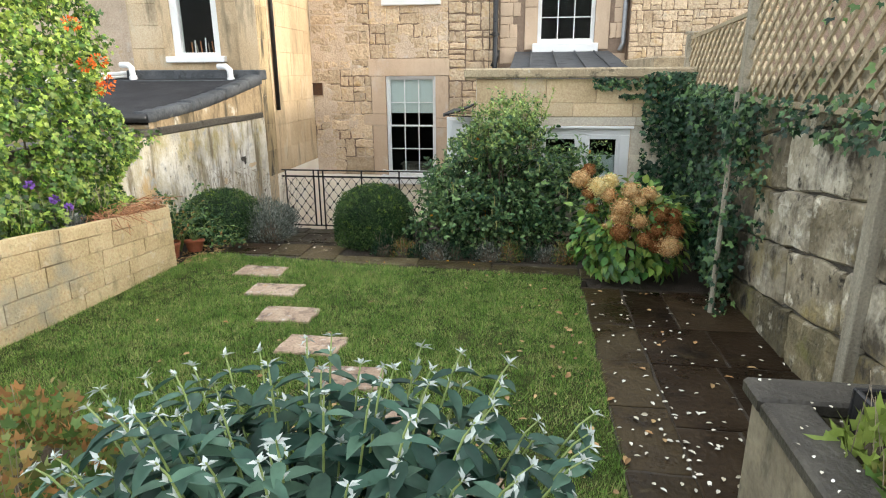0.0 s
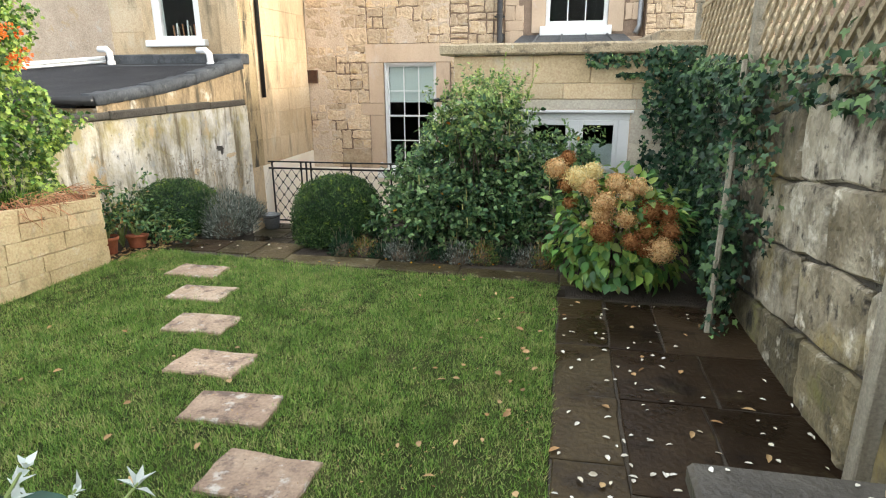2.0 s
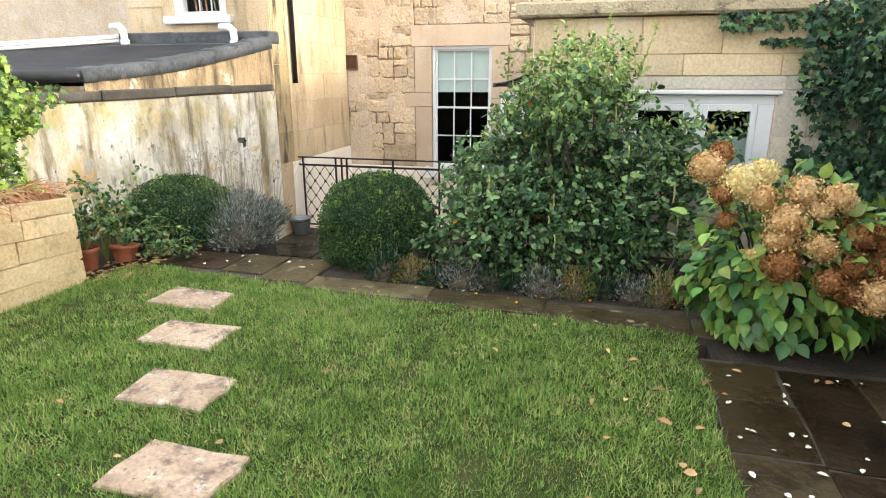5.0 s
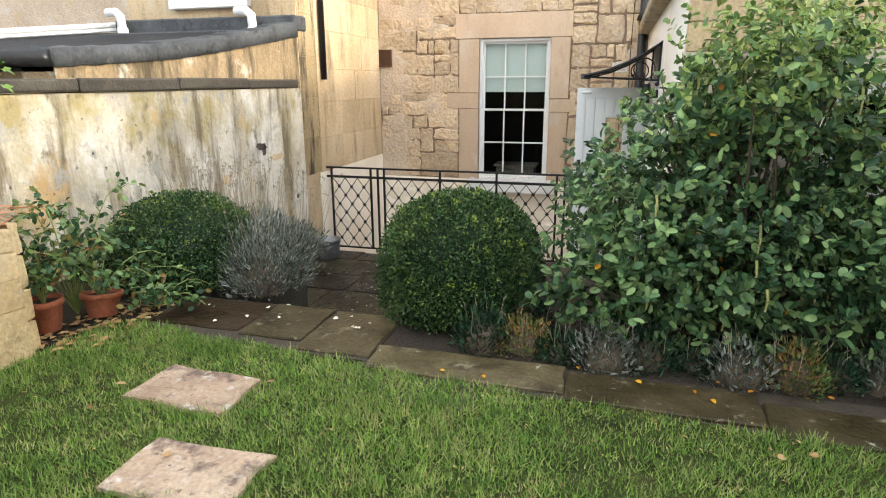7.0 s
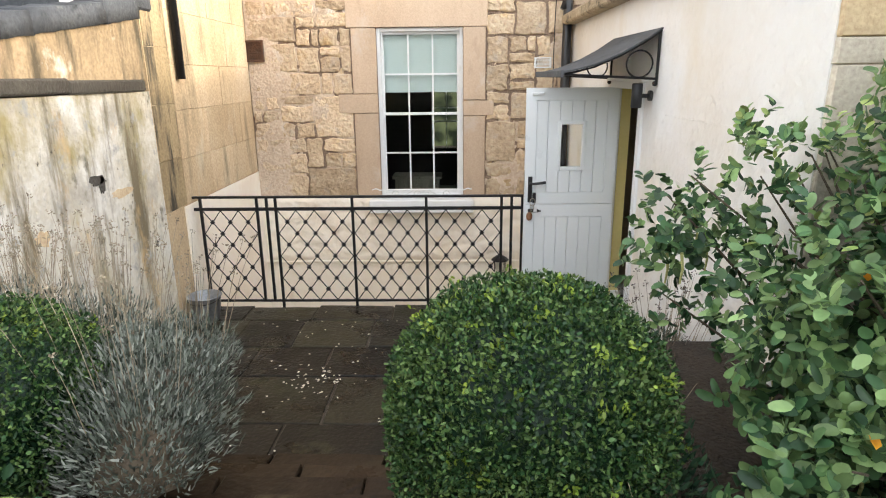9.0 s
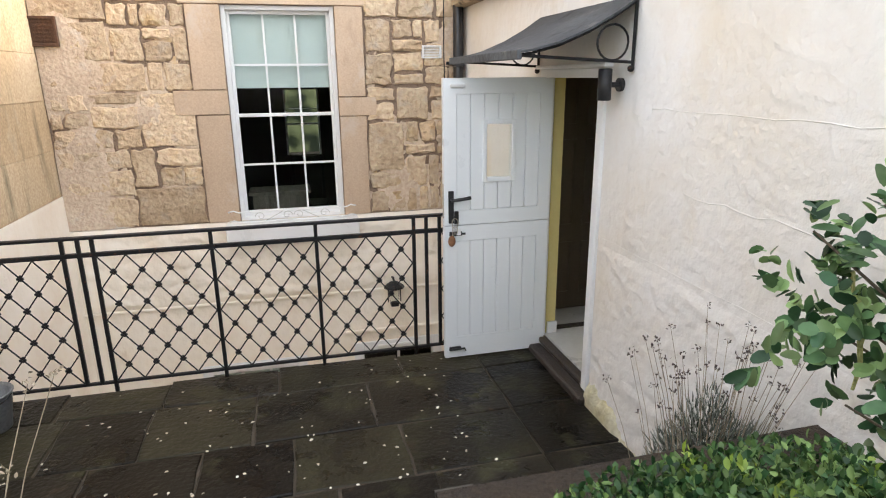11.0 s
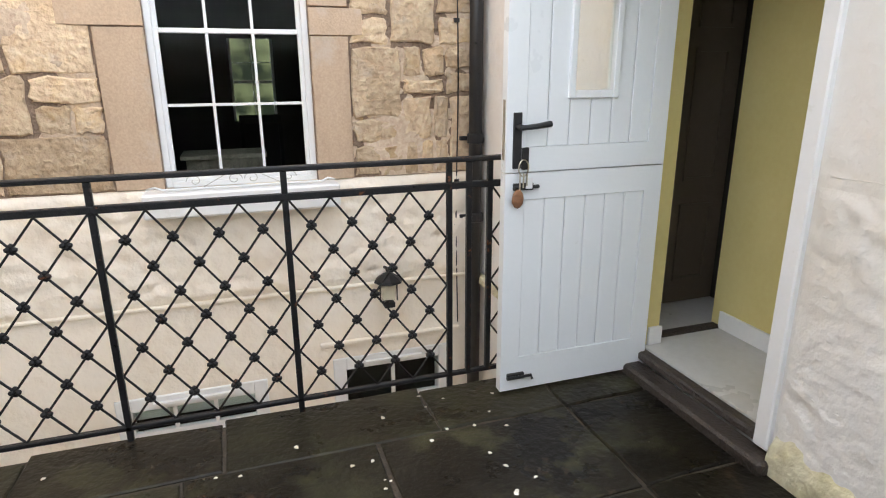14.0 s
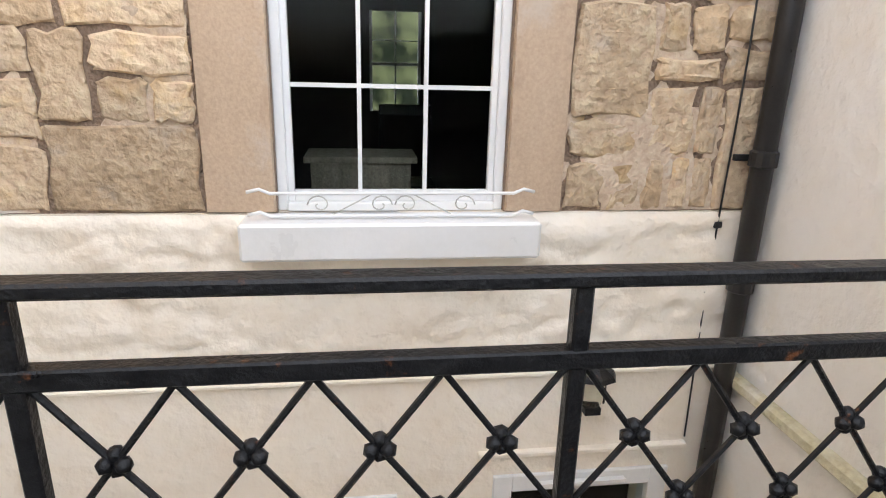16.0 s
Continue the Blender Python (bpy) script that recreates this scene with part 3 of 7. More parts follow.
def pave(holder, rows, mat, z, gap=0.012, h=0.05, tilt=0.006, seed=1, name="flagstone"):
    """Rows of (x0, x1, y0, y1) laid as single slabs."""
    r = random.Random(seed)
    for k, (x0, x1, y0, y1) in enumerate(rows):
        me = slab_mesh(name, x1 - x0 - gap, y1 - y0 - gap, h, mat, seed * 100 + k)
        piece(name, me, holder, pose((x0 + x1) / 2, (y0 + y1) / 2, z + r.uniform(-0.004, 0.003), r.uniform(-tilt, tilt) * 57, r.uniform(-tilt, tilt) * 57, 0))


patio = thing("patio_paving", (1.5, 3.5, 0), "wet dark brown flagstone path beside the lawn", "paving", kind="structure")
rows, y = [], 0.95
for d in (0.62, 0.55, 0.66, 0.6, 0.58, 0.62, 0.42, 0.38):
    rows.append((0.89, 1.225, y, y + d))
    y += d
for k, (a, b) in enumerate(((0.95, 1.7), (1.7, 2.5), (2.5, 3.2), (3.2, 3.95), (3.95, 4.55), (4.55, 5.35))):
    cut = 1.225 + 0.42 + 0.1 * math.sin(k * 2.1)
    rows += [(1.225, cut, a, b), (cut, 2.16, a, b)]
pave(patio, rows[:8], FLAGO, 0.0, seed=3)
pave(patio, rows[8:], FLAG, 0.0, seed=4)
edge_path = thing("edging_path", (0, 5.9, 0), "narrow wet stone path between lawn and shrub bed", "paving", kind="structure")
rows, x = [], -1.6
for w in (0.9, 0.75, 0.85, 0.4):
    rows.append((x, x + w, lawn_far(x + w / 2) + 0.012, lawn_far(x + w / 2) + 0.262))
    x += w
pave(edge_path, rows, SLABY, 0.0, seed=5)
landing = thing("landing_paving", (-2.2, 6.2, 0), "mossy yellow stone slabs at the head of the steps", "paving", kind="structure")
pave(landing, [(-2.9, -2.36, 6.03, 6.42)], FLAG, 0.0, seed=7)
pave(landing, [(-2.36, -1.99, 6.0, 6.43), (-1.99, -1.6, 5.92, 6.43)], SLABY, 0.0, seed=6)

# five stone steps down to the terrace
steps = thing("garden_steps", (-2.2, 7.0, TERR), "five wet stone steps going down to the terrace", "steps", kind="structure")
rise = 0.17
for k in range(1, 5):
    y0, y1, z = 6.43 + 0.32 * (k - 1), 6.43 + 0.32 * k, -rise * k
    part("step_core", boxes((-2.95, -1.3, y0 - 0.0, y1 + 0.02, z - 0.6, z - 0.045)), JOINT, steps)
    cuts = (-2.95, -2.3, -1.75, -1.3) if k % 2 else (-2.95, -2.55, -1.95, -1.3)
    pave(steps, [(a, b, y0 - 0.02, y1 + 0.03) for a, b in zip(cuts, cuts[1:])], FLAG, z, seed=20 + k, h=0.06, name="tread")
part("riser", boxes((-2.95, -1.3, 6.42, 6.46, -0.9, -0.05)), COPING, steps)
for x0 in (-3.04, -1.62):
    part("side_wall", boxes((x0, x0 + 0.12, 6.5, 7.74, -1.2, -0.03)), WETCOPE, steps)

terrace = thing("terrace_paving", (-2.1, 9, TERR), "wet near-black flagstones of the terrace by the house", "paving", kind="structure")
rows, y, k = [], 7.74, 0
for d in (0.55, 0.62, 0.5, 0.56, 0.35):
    x = -4.0
    while x < -0.3:
        w = (0.62, 0.85, 0.5, 0.72, 0.58)[(k * 3) % 5]
        x1 = min(x + w, -0.25)
        if x1 > -0.5:
            x1 = -0.25
        rows.append((x, x1, y, y + d + (0.03 * math.sin(k * 1.7) if d == 0.35 else 0)))
        x, k = x1, k + 1
    y += d
pave(terrace, rows, FLAGB, TERR, seed=9)

# ---- sunken area in front of the basement ----
# Unseen floor, coloured pale to bounce light onto the basement wall.
structure("area_bounce_floor", boxes((-4.2, -0.2, 10.2, 12.4, -3.4, -3.2)), CREAM, "unseen floor of the sunken area, pale to bounce light", "area floor")
structure("area_retaining_wall", boxes((-4.0, -0.24, 10.12, 10.31, -3.2, TERR - 0.06)), CREAM, "cream painted retaining wall under the terrace edge", "wall")


# ---- walls ----
def stone_mesh(w, h, depth, mat, seed, rough=0.012, chamfer=0.012, corners=3, relief=0.2):
    """One wall stone facing -y, centred, its back at y = 0 and its face at y = -depth: a crooked outline with a worn edge and an uneven face."""
    r = random.Random(seed)
    bm = bmesh.new()
    outline = []
    n = corners
    for a, b in (((-w / 2, -h / 2), (w / 2, -h / 2)), ((w / 2, -h / 2), (w / 2, h / 2)), ((w / 2, h / 2), (-w / 2, h / 2)), ((-w / 2, h / 2), (-w / 2, -h / 2))):
        nip = min(0.12, (0.003 + rough * 0.6) / (abs(b[0] - a[0]) + abs(b[1] - a[1])))
        for f in [nip] + [k / n for k in range(1, n)] + [1 - nip]:
            jx, jz = r.uniform(-rough, rough), r.uniform(-rough, rough)
            outline.append((a[0] + (b[0] - a[0]) * f + jx, a[1] + (b[1] - a[1]) * f + jz))
    back = [bm.verts.new((x, 0.02, z)) for x, z in outline]
    rim = [bm.verts.new((x, -depth * 0.45, z)) for x, z in outline]
    sx, sz = 1 - 2 * chamfer / w, 1 - 2 * chamfer / h
    face = [bm.verts.new((x * sx, -depth * r.uniform(1 - relief, 1 + relief / 2), z * sz)) for x, z in outline]
    inner = [bm.verts.new((x * 0.5, -depth * r.uniform(1 - relief / 2, 1 + relief), z * 0.5)) for x, z in outline[::2]]
    m = len(outline)
    for u, v in ((back, rim), (rim, face)):
        for k in range(m):
            bm.faces.new((u[k], v[k], v[(k + 1) % m], u[(k + 1) % m]))
    q = len(inner)
    for k in range(q):
        a0, a1, a2 = face[2 * k], face[2 * k + 1], face[(2 * k + 2) % m]
        bm.faces.new((a0, inner[k], a1))
        bm.faces.new((a1, inner[k], inner[(k + 1) % q]))
        bm.faces.new((a1, inner[(k + 1) % q], a2))
    bm.faces.new(inner[::-1])
    bmesh.ops.recalc_face_normals(bm, faces=bm.faces)
    return mesh_of(bm, "stone", mat)


def rubble(x0, x1, z0, z1, seed, keep, big=1.0):
    """Squared rubble of mixed sizes as (x0, x1, z0, z1): a panel broken again and again; keep(x0, x1, z0, z1) says which remain."""
    r = random.Random(seed)
    out = []

    def cut(a, b, c, d):
        w, h = (b - a) / big, (d - c) / big
        small = w * h < 0.026 or (w < 0.19 and h < 0.17)
        if small or (w * h < 0.15 and w < 0.5 and h < 0.42 and r.random() < 0.2 + 0.25 * (w * h < 0.07)):
            out.append((a, b, c, d))
            return
        f = r.uniform(0.34, 0.66)
        if w > h * r.uniform(0.8, 1.7):
            m = a + (b - a) * f
            cut(a, m, c, d)
            cut(m, b, c, d)
        else:
            m = c + (d - c) * f
            cut(a, b, c, m)
            cut(a, b, m, d)

    n = max(1, round((z1 - z0) / (0.62 * big)))
    level = [z0 + (z1 - z0) * k / n + (r.uniform(-0.08, 0.08) if 0 < k < n else 0) for k in range(n + 1)]
    for c, d in zip(level, level[1:]):
        cut(x0, x1, c, d)
    return [c for c in out if keep(*c)]


def skim(a0, a1, z0, z1, face, bias, proud=0.022, axis="y", step=0.024, seed=0.0):
    """Pointing smeared over the stones in patches: it lies inside the wall where bias(a, z) and a noise are low, and proud where they are high."""
    bm = bmesh.new()
    na, nz = int((a1 - a0) / step), int((z1 - z0) / step)
    grid = []
    for j in range(nz + 1):
        row = []
        for i in range(na + 1):
            a, z = a0 + (a1 - a0) * i / na, z0 + (z1 - z0) * j / nz
            c = noise.noise((a * 1.7 + seed, z * 2.1, 4.0)) + 0.45 * noise.noise((a * 5.0, z * 5.5, 9.0 + seed)) + 0.2 * noise.noise((a * 14, z * 15, 2.0)) + bias(a, z)
            out = proud * min(1.0, max(-0.3, c * 3.0)) + 0.003 * noise.noise((a * 20, z * 20, 1.0))
            row.append(bm.verts.new((a, face - out, z) if axis == "y" else (face - out, a, z)))
        grid.append(row)
    for j in range(nz):
        for i in range(na):
            f = (grid[j][i], grid[j][i + 1], grid[j + 1][i + 1], grid[j + 1][i])
            bm.faces.new(f if axis == "y" else f[::-1])
    return bm


def lay(holder, cells, face, mat, seed, axis="y", gap=0.011, depth=0.016, rough=0.008, chamfer=0.008, name="stone", shear=0.0, flip=1, relief=0.2):
    """Lays stones on the plane axis = face; flip turns the face of a wall that looks along +axis."""
    r = random.Random(seed)
    for k, (a, b, c, d) in enumerate(cells):
        w, h = b - a - gap, d - c - gap
        if w < 0.03 or h < 0.025:
            continue
        me = stone_mesh(w, h, depth * r.uniform(0.75, 1.3), mat, seed * 1000 + k, min(rough, w * 0.08, h * 0.1), min(chamfer, w * 0.2, h * 0.2), 5 if rough > 0.015 else 3, relief)
        mid = (a + b) / 2
        z = (c + d) / 2 + shear * mid
        tilt = math.degrees(math.atan(shear)) * -flip
        if axis == "y":
            m = pose(mid, face, z, 0, 0, 0 if flip > 0 else 180)
        else:
            m = pose(face, mid, z, 0, tilt, 90 if flip > 0 else -90)
        piece(name, me, holder, m)


# main house wall with its sash window and two basement windows
WY = 12.22
WX0, WX1, WZ0, WZ1 = -2.478, -1.482, -0.168, 1.79
UX0, UX1, UZ0, UZ1 = 0.46, 1.5, 2.36, 3.9
BL = (-3.0, -1.96, -2.5, -1.655)
BR = (-1.46, -0.5, -2.9, -1.58)
wall_main = structure("wall_house", boxes(
    (-4.6, WX0, WY, WY + 0.35, -0.17, 5.2), (WX1, 2.1, WY, WY + 0.35, -0.17, 2.3), (WX0, WX1, WY, WY + 0.35, WZ1, 5.2),
    (WX1, UX0, WY, WY + 0.35, 2.3, 5.2), (UX1, 2.1, WY, WY + 0.35, 2.3, 5.2), (UX0, UX1, WY, WY + 0.35, UZ1, 5.2)), MORTAR, "brown rubble stone rear wall of the house", "wall")
def painted_rubble(x0, x1, z0, z1, y, axis="y", strength=1.0, fine=1.0):
    """A painted rubble face: lumps with creased joints and flaked ledges, level with the wall at its borders."""
    bm = bmesh.new()
    nx, nz = int((x1 - x0) / 0.022), int((z1 - z0) / 0.022)
    grid = []
    for j in range(nz + 1):
        row = []
        for i in range(nx + 1):
            x, z = x0 + (x1 - x0) * i / nx, z0 + (z1 - z0) * j / nz
            wx = fine * (x + 0.05 * noise.noise((x * 5, z * 5, 2.0)))
            wz = fine * (z + 0.05 * noise.noise((x * 5, z * 5, 7.0)))
            d = noise.voronoi((wx * 3.0, 0.3, wz * 4.6))[0]
            lump = min((d[1] - d[0]) * 4.0, 1.0)
            flake = 1.0 if noise.noise((x * 4.5 * fine, z * 9.0 * fine, 11.0)) > 0.08 else 0.0
            h = 0.014 * lump + 0.009 * flake + 0.009 * noise.noise((x * 11, z * 14, 3.0)) + 0.004 * noise.noise((x * 30, z * 30, 5.0))
            edge = min(1.0, i / 2, (nx - i) / 2, j / 2, (nz - j) / 2)
            out = y - 0.004 - max(0.0, h + 0.006) * edge * strength
            row.append(bm.verts.new((x, out, z) if axis == "y" else (out, x, z)))
        grid.append(row)
    for j in range(nz):
        for i in range(nx):
            f = (grid[j][i], grid[j][i + 1], grid[j + 1][i + 1], grid[j + 1][i])
            bm.faces.new(f if axis == "y" else f[::-1])
    return bm


structure("wall_basement_relief", painted_rubble(-3.95, -0.26, -0.97, -0.175, WY - 0.015), CREAM, "lumpy cream painted rubble above the moulding", "wall", True)
structure("wall_basement", boxes(
    (-4.4, BL[0], WY - 0.015, WY + 0.35, -3.3, -0.17), (BL[1], BR[0], WY - 0.015, WY + 0.35, -3.3, -0.17), (BR[1], -0.2, WY - 0.015, WY + 0.35, -3.3, -0.17),
    (BL[0], BL[1], WY - 0.015, WY + 0.35, BL[3], -0.17), (BL[0], BL[1], WY - 0.015, WY + 0.35, -3.3, BL[2]), (BR[0], BR[1], WY - 0.015, WY + 0.35, BR[3], -0.17), (BR[0], BR[1], WY - 0.015, WY + 0.35, -3.3, BR[2])), CREAM, "uneven cream painted masonry of the basement storey", "wall")
structure("string_course", boxes((-4.0, -0.24, WY - 0.045, WY + 0.02, -1.0, -0.975), (-1.55, -0.42, WY - 0.05, WY + 0.02, -1.46, -1.43), bevel=0.006), CREAM, "thin cream painted moulding along the basement wall", "moulding")

# white wing with the garden door
PX = -0.24
DY0, DY1, DZ0, DZ1 = 9.36, 10.2, -0.86, 1.2
FY = 7.22
wing = structure("wall_wing", boxes((PX, PX + 0.3, FY + 0.012, DY0, -1.3, 1.8), (PX, PX + 0.13, DY1, WY, -3.3, 1.8), (PX, PX + 0.3, DY0, DY1, DZ1, 1.8), (PX, PX + 0.3, DY0, DY1, -1.6, DZ0)), WHITEWALL, "white painted side wall of the low rear wing", "wall")
structure("wall_wing_relief", painted_rubble(FY + 0.03, 9.33, -0.9, 0.21, PX, "x", 0.42, 3.0), WHITEWALL, "lumpy painted rubble low on the white wall", "wall", True)
structure("wall_wing_patch", painted_rubble(8.9, 9.08, 0.25, 1.02, PX + 0.004, "x", 0.4, 2.2), WHITEWALL, "rough strip of filled plaster beside the door", "wall", True)
for yy0, yy1, z, lift in ((FY + 0.1, 8.9, 1.0, -0.001), (FY + 0.1, 8.6, 0.63, -0.001), (FY + 0.1, 9.3, 0.245, -0.0015), (8.5, 9.3, -0.13, 0.007), (8.6, 9.28, -0.5, 0.007)):
    bm = bmesh.new()
    tube(bm, [(PX - lift, yy0 + (yy1 - yy0) * k / 14, z + 0.006 * math.sin(k * 1.9 + z * 9) + 0.004 * math.sin(k * 4.1)) for k in range(15)], 0.003, 6)
    structure("render_line", bm, WHITEWALL, "uneven raised plaster line across the painted wall", "moulding", True)
structure("wing_ledge", boxes((PX - 0.055, PX + 0.01, 10.32, WY - 0.05, -1.06, -0.99), bevel=0.015), MOSSY, "mossy painted ledge on the wing wall", "ledge")
structure("wing_foot", skim(FY + 0.03, 9.33, -0.92, -0.2, PX - 0.004, lambda a, z: 0.06 - (z + 0.72) * 2.0 + 0.25 * (a - 9.0), 0.036, "x", 0.02, 3.0), MOSSY, "algae stain creeping up the foot of the white wall", "plinth", True)
W2X0, W2X1, W2Z0, W2Z1 = 0.46, 1.5, 0.62, 1.24
wing_front = structure("wall_wing_front", boxes((PX + 0.3, W2X0, FY, FY + 0.3, -1.0, 1.78), (W2X1, 2.3, FY, FY + 0.3, -1.0, 1.78), (W2X0, W2X1, FY, FY + 0.3, W2Z1, 1.78), (W2X0, W2X1, FY, FY + 0.3, -1.0, W2Z0)), SKIM, "pale ashlar front of the low rear wing", "wall")
structure("parapet_coping", boxes((PX - 0.13, 2.2, FY - 0.09, FY + 0.34, 1.79, 1.9), (PX - 0.13, PX + 0.34, FY + 0.34, WY, 1.79, 1.9), (1.75, 2.2, FY + 0.34, WY, 1.83, 2.02), bevel=0.018), COPING, "lichened stone coping of the wing parapet", "coping")
bm = bmesh.new()
v = [bm.verts.new(p) for p in ((PX + 0.3, FY + 0.3, 1.7), (1.78, FY + 0.3, 1.7), (1.78, WY, 2.22), (PX + 0.3, WY, 2.22), (PX + 0.3, FY + 0.3, 1.6), (1.78, FY + 0.3, 1.6), (1.78, WY, 2.12), (PX + 0.3, WY, 2.12))]
for f in ((0, 1, 2, 3), (7, 6, 5, 4), (0, 4, 5, 1), (1, 5, 6, 2), (2, 6, 7, 3), (3, 7, 4, 0)):
    bm.faces.new([v[k] for k in f])
for x in (0.35, 0.75, 1.15, 1.5):
    tube(bm, [(x, FY + 0.32, 1.71), (x, WY, 2.23)], 0.016, 6)
roof_wing = structure("roof_wing", bm, LEAD, "grey lead roof with rolls over the wing", "roof")
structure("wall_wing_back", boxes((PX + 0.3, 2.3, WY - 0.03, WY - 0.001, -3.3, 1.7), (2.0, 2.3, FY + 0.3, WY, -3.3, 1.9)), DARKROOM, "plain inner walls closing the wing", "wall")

# neighbouring walls
LX = -3.98
left_wall = structure("wall_left", boxes((LX - 0.3, LX, -3.2, 9.8, -3.3, 1.16)), RENDER_W, "stained peeling limewashed garden wall with algae streaks", "wall")
structure("wall_left_coping", boxes(*[(LX - 0.34, LX + 0.03 + 0.006 * (k % 3), 3.0 + 0.96 * k, 3.952 + 0.96 * k, 1.162 + 0.008 * (k % 2), 1.25 + 0.006 * (k % 3)) for k in range(7)], bevel=0.014), WETCOPE, "dark lichened coping along the stained wall", "coping")
def flake(yc, zc, w, h, mat, label, seed):
    """A ragged patch where the limewash has come off."""
    r = random.Random(seed)
    bm = bmesh.new()
    rim = []
    for k in range(16):
        a, q = k * math.pi / 8, r.uniform(0.55, 1.1)
        rim.append((yc + w * q * math.cos(a), zc + h * q * math.sin(a)))
    face = [bm.verts.new((LX + 0.006, y, z)) for y, z in rim]
    back = [bm.verts.new((LX - 0.01, y, z)) for y, z in rim]
    bm.faces.new(face)
    for k in range(16):
        bm.faces.new((face[k], back[k], back[(k + 1) % 16], face[(k + 1) % 16]))
    bmesh.ops.recalc_face_normals(bm, faces=bm.faces)
    structure("plaster_flake", bm, mat, label, "wall patch")


# The dark flakes are flat: each hole's shade is put into the colour.
flake(8.93, 0.6, 0.1, 0.05, DARKMORTAR, "flat dark patch for a hole where plaster has fallen away", 4)
flake(8.97, 0.56, 0.035, 0.07, DARKMORTAR, "flat dark patch for a hole where plaster has fallen away", 5)
flake(9.2, 0.47, 0.15, 0.04, ASHLAR, "orange stone bared by flaked limewash", 6)
flake(8.3, 0.36, 0.09, 0.06, ASHLAR, "orange stone bared by flaked limewash", 7)
flake(9.58, -0.02, 0.03, 0.03, DARKMORTAR, "small flat dark patch for a hole in the stained wall", 8)
EAVE = ((6.7, 1.335), (7.3, 1.375), (7.9, 1.43), (8.5, 1.51), (9.1, 1.6), (9.8, 1.715))
bm = bmesh.new()
rows = [[bm.verts.new((x, yy, zz)) for yy, zz in EAVE] + [bm.verts.new((x, yy, 1.2)) for yy, zz in EAVE[::-1]] for x in (LX - 0.28, LX - 0.012)]
m = len(rows[0])
bm.faces.new(rows[0])
bm.faces.new(rows[1][::-1])
for k in range(m):
    bm.faces.new((rows[0][k], rows[0][(k + 1) % m], rows[1][(k + 1) % m], rows[1][k]))
bmesh.ops.recalc_face_normals(bm, faces=bm.faces)
structure("wall_left_parapet", bm, UPSTAND, "stained stone upstand under the lean-to roof edge", "wall")
bm = bmesh.new()
deck = [[bm.verts.new((x, yy, zz + dz)) for yy, zz in EAVE] for x, dz in ((LX - 0.02, 0.085), (-8.6, 0.085), (-8.6, -0.04), (LX - 0.02, -0.04))]
for a, b in ((0, 1), (1, 2), (2, 3), (3, 0)):
    for k in range(len(EAVE) - 1):
        bm.faces.new((deck[a][k], deck[a][k + 1], deck[b][k + 1], deck[b][k]))
bm.faces.new([d[0] for d in deck])
bm.faces.new([d[-1] for d in deck][::-1])
bmesh.ops.recalc_face_normals(bm, faces=bm.faces)
roof_left = structure("roof_left", bm, FELT, "dark felted lean-to roof of the neighbouring house", "roof")


def lead_strip(pts, h, over, drop):
    """A dressed lead flashing: a band hanging on the face and folded over the edge, a little wavy."""
    bm = bmesh.new()
    rows = []
    for k, (yy, zz) in enumerate(pts):
        w = 0.006 * math.sin(k * 2.3 + yy * 5)
        rows.append([bm.verts.new(p) for p in ((LX + 0.02 + w, yy, zz + drop + w), (LX + 0.026 + w, yy, zz + h * 0.5), (LX + 0.02 + w, yy, zz + h), (LX - over, yy, zz + h + 0.012 + w), (LX - over, yy, zz + h - 0.02), (LX - 0.01, yy, zz + drop))])
    for u, v in zip(rows, rows[1:]):
        for k in range(6):
            bm.faces.new((u[k], v[k], v[(k + 1) % 6], u[(k + 1) % 6]))
    bm.faces.new(rows[0])
    bm.faces.new(rows[-1][::-1])
    bmesh.ops.recalc_face_normals(bm, faces=bm.faces)
    return bm


def eave_at(yy):
    return float(np.interp(yy, [p[0] for p in EAVE], [p[1] for p in EAVE]))


for k, (a, b) in enumerate(((6.68, 7.62), (7.6, 8.55), (8.53, 9.3), (9.28, 9.79))):
    part("flashing", lead_strip([(yy, eave_at(yy) + 0.003 * (k % 2)) for yy in np.linspace(a, b, 9)], 0.1 + 0.012 * k, 0.16, -0.012 - 0.006 * (k % 2)), LEAD, roof_left, "grey lead edge flashing", True)
for k, (a, b) in enumerate(((-6.3, -5.42), (-5.44, -4.6), (-4.62, LX + 0.03))):
    part("upstand", boxes((a, b, 9.72 - 0.004 * k, 9.975, 1.76, 1.925 - 0.004 * k), bevel=0.016), LEAD, roof_left, "grey lead upstand below the window")
part("upstand_apron", boxes((-6.3, LX + 0.01, 9.5, 9.73, 1.735, 1.765), bevel=0.01), LEAD, roof_left)
part("gutter", tube(bmesh.new(), [(-8.5, 6.66, 1.375), (LX + 0.0, 6.66, 1.375)], 0.052, 12), BLACK, roof_left, "black plastic gutter", True)
structure("wall_left_room", boxes((-8.6, LX - 0.3, 6.95, 7.2, -1, 1.3)), TALL, "stone wall under the neighbouring lean-to", "wall")
tall = structure("wall_tall", boxes((LX - 0.32, LX, 9.8, WY, -3.3, 5.4), (-6.3, -5.55, 9.98, 10.3, -1, 5.4), (-4.72, LX - 0.32, 9.98, 10.3, -1, 5.4), (-5.55, -4.72, 9.98, 10.3, -1, 2.14), (-5.55, -4.72, 9.98, 10.3, 3.4, 5.4), (-6.3, -6.0, 10.3, WY, -1, 5.4)), TALL, "tall weathered golden stone wing of the neighbouring house", "wall")
structure("wall_tall_cream", boxes((LX - 0.02, LX + 0.012, 10.14, WY - 0.01, -3.2, 0.16)), CREAM, "cream painted lower part of the tall wall", "wall")
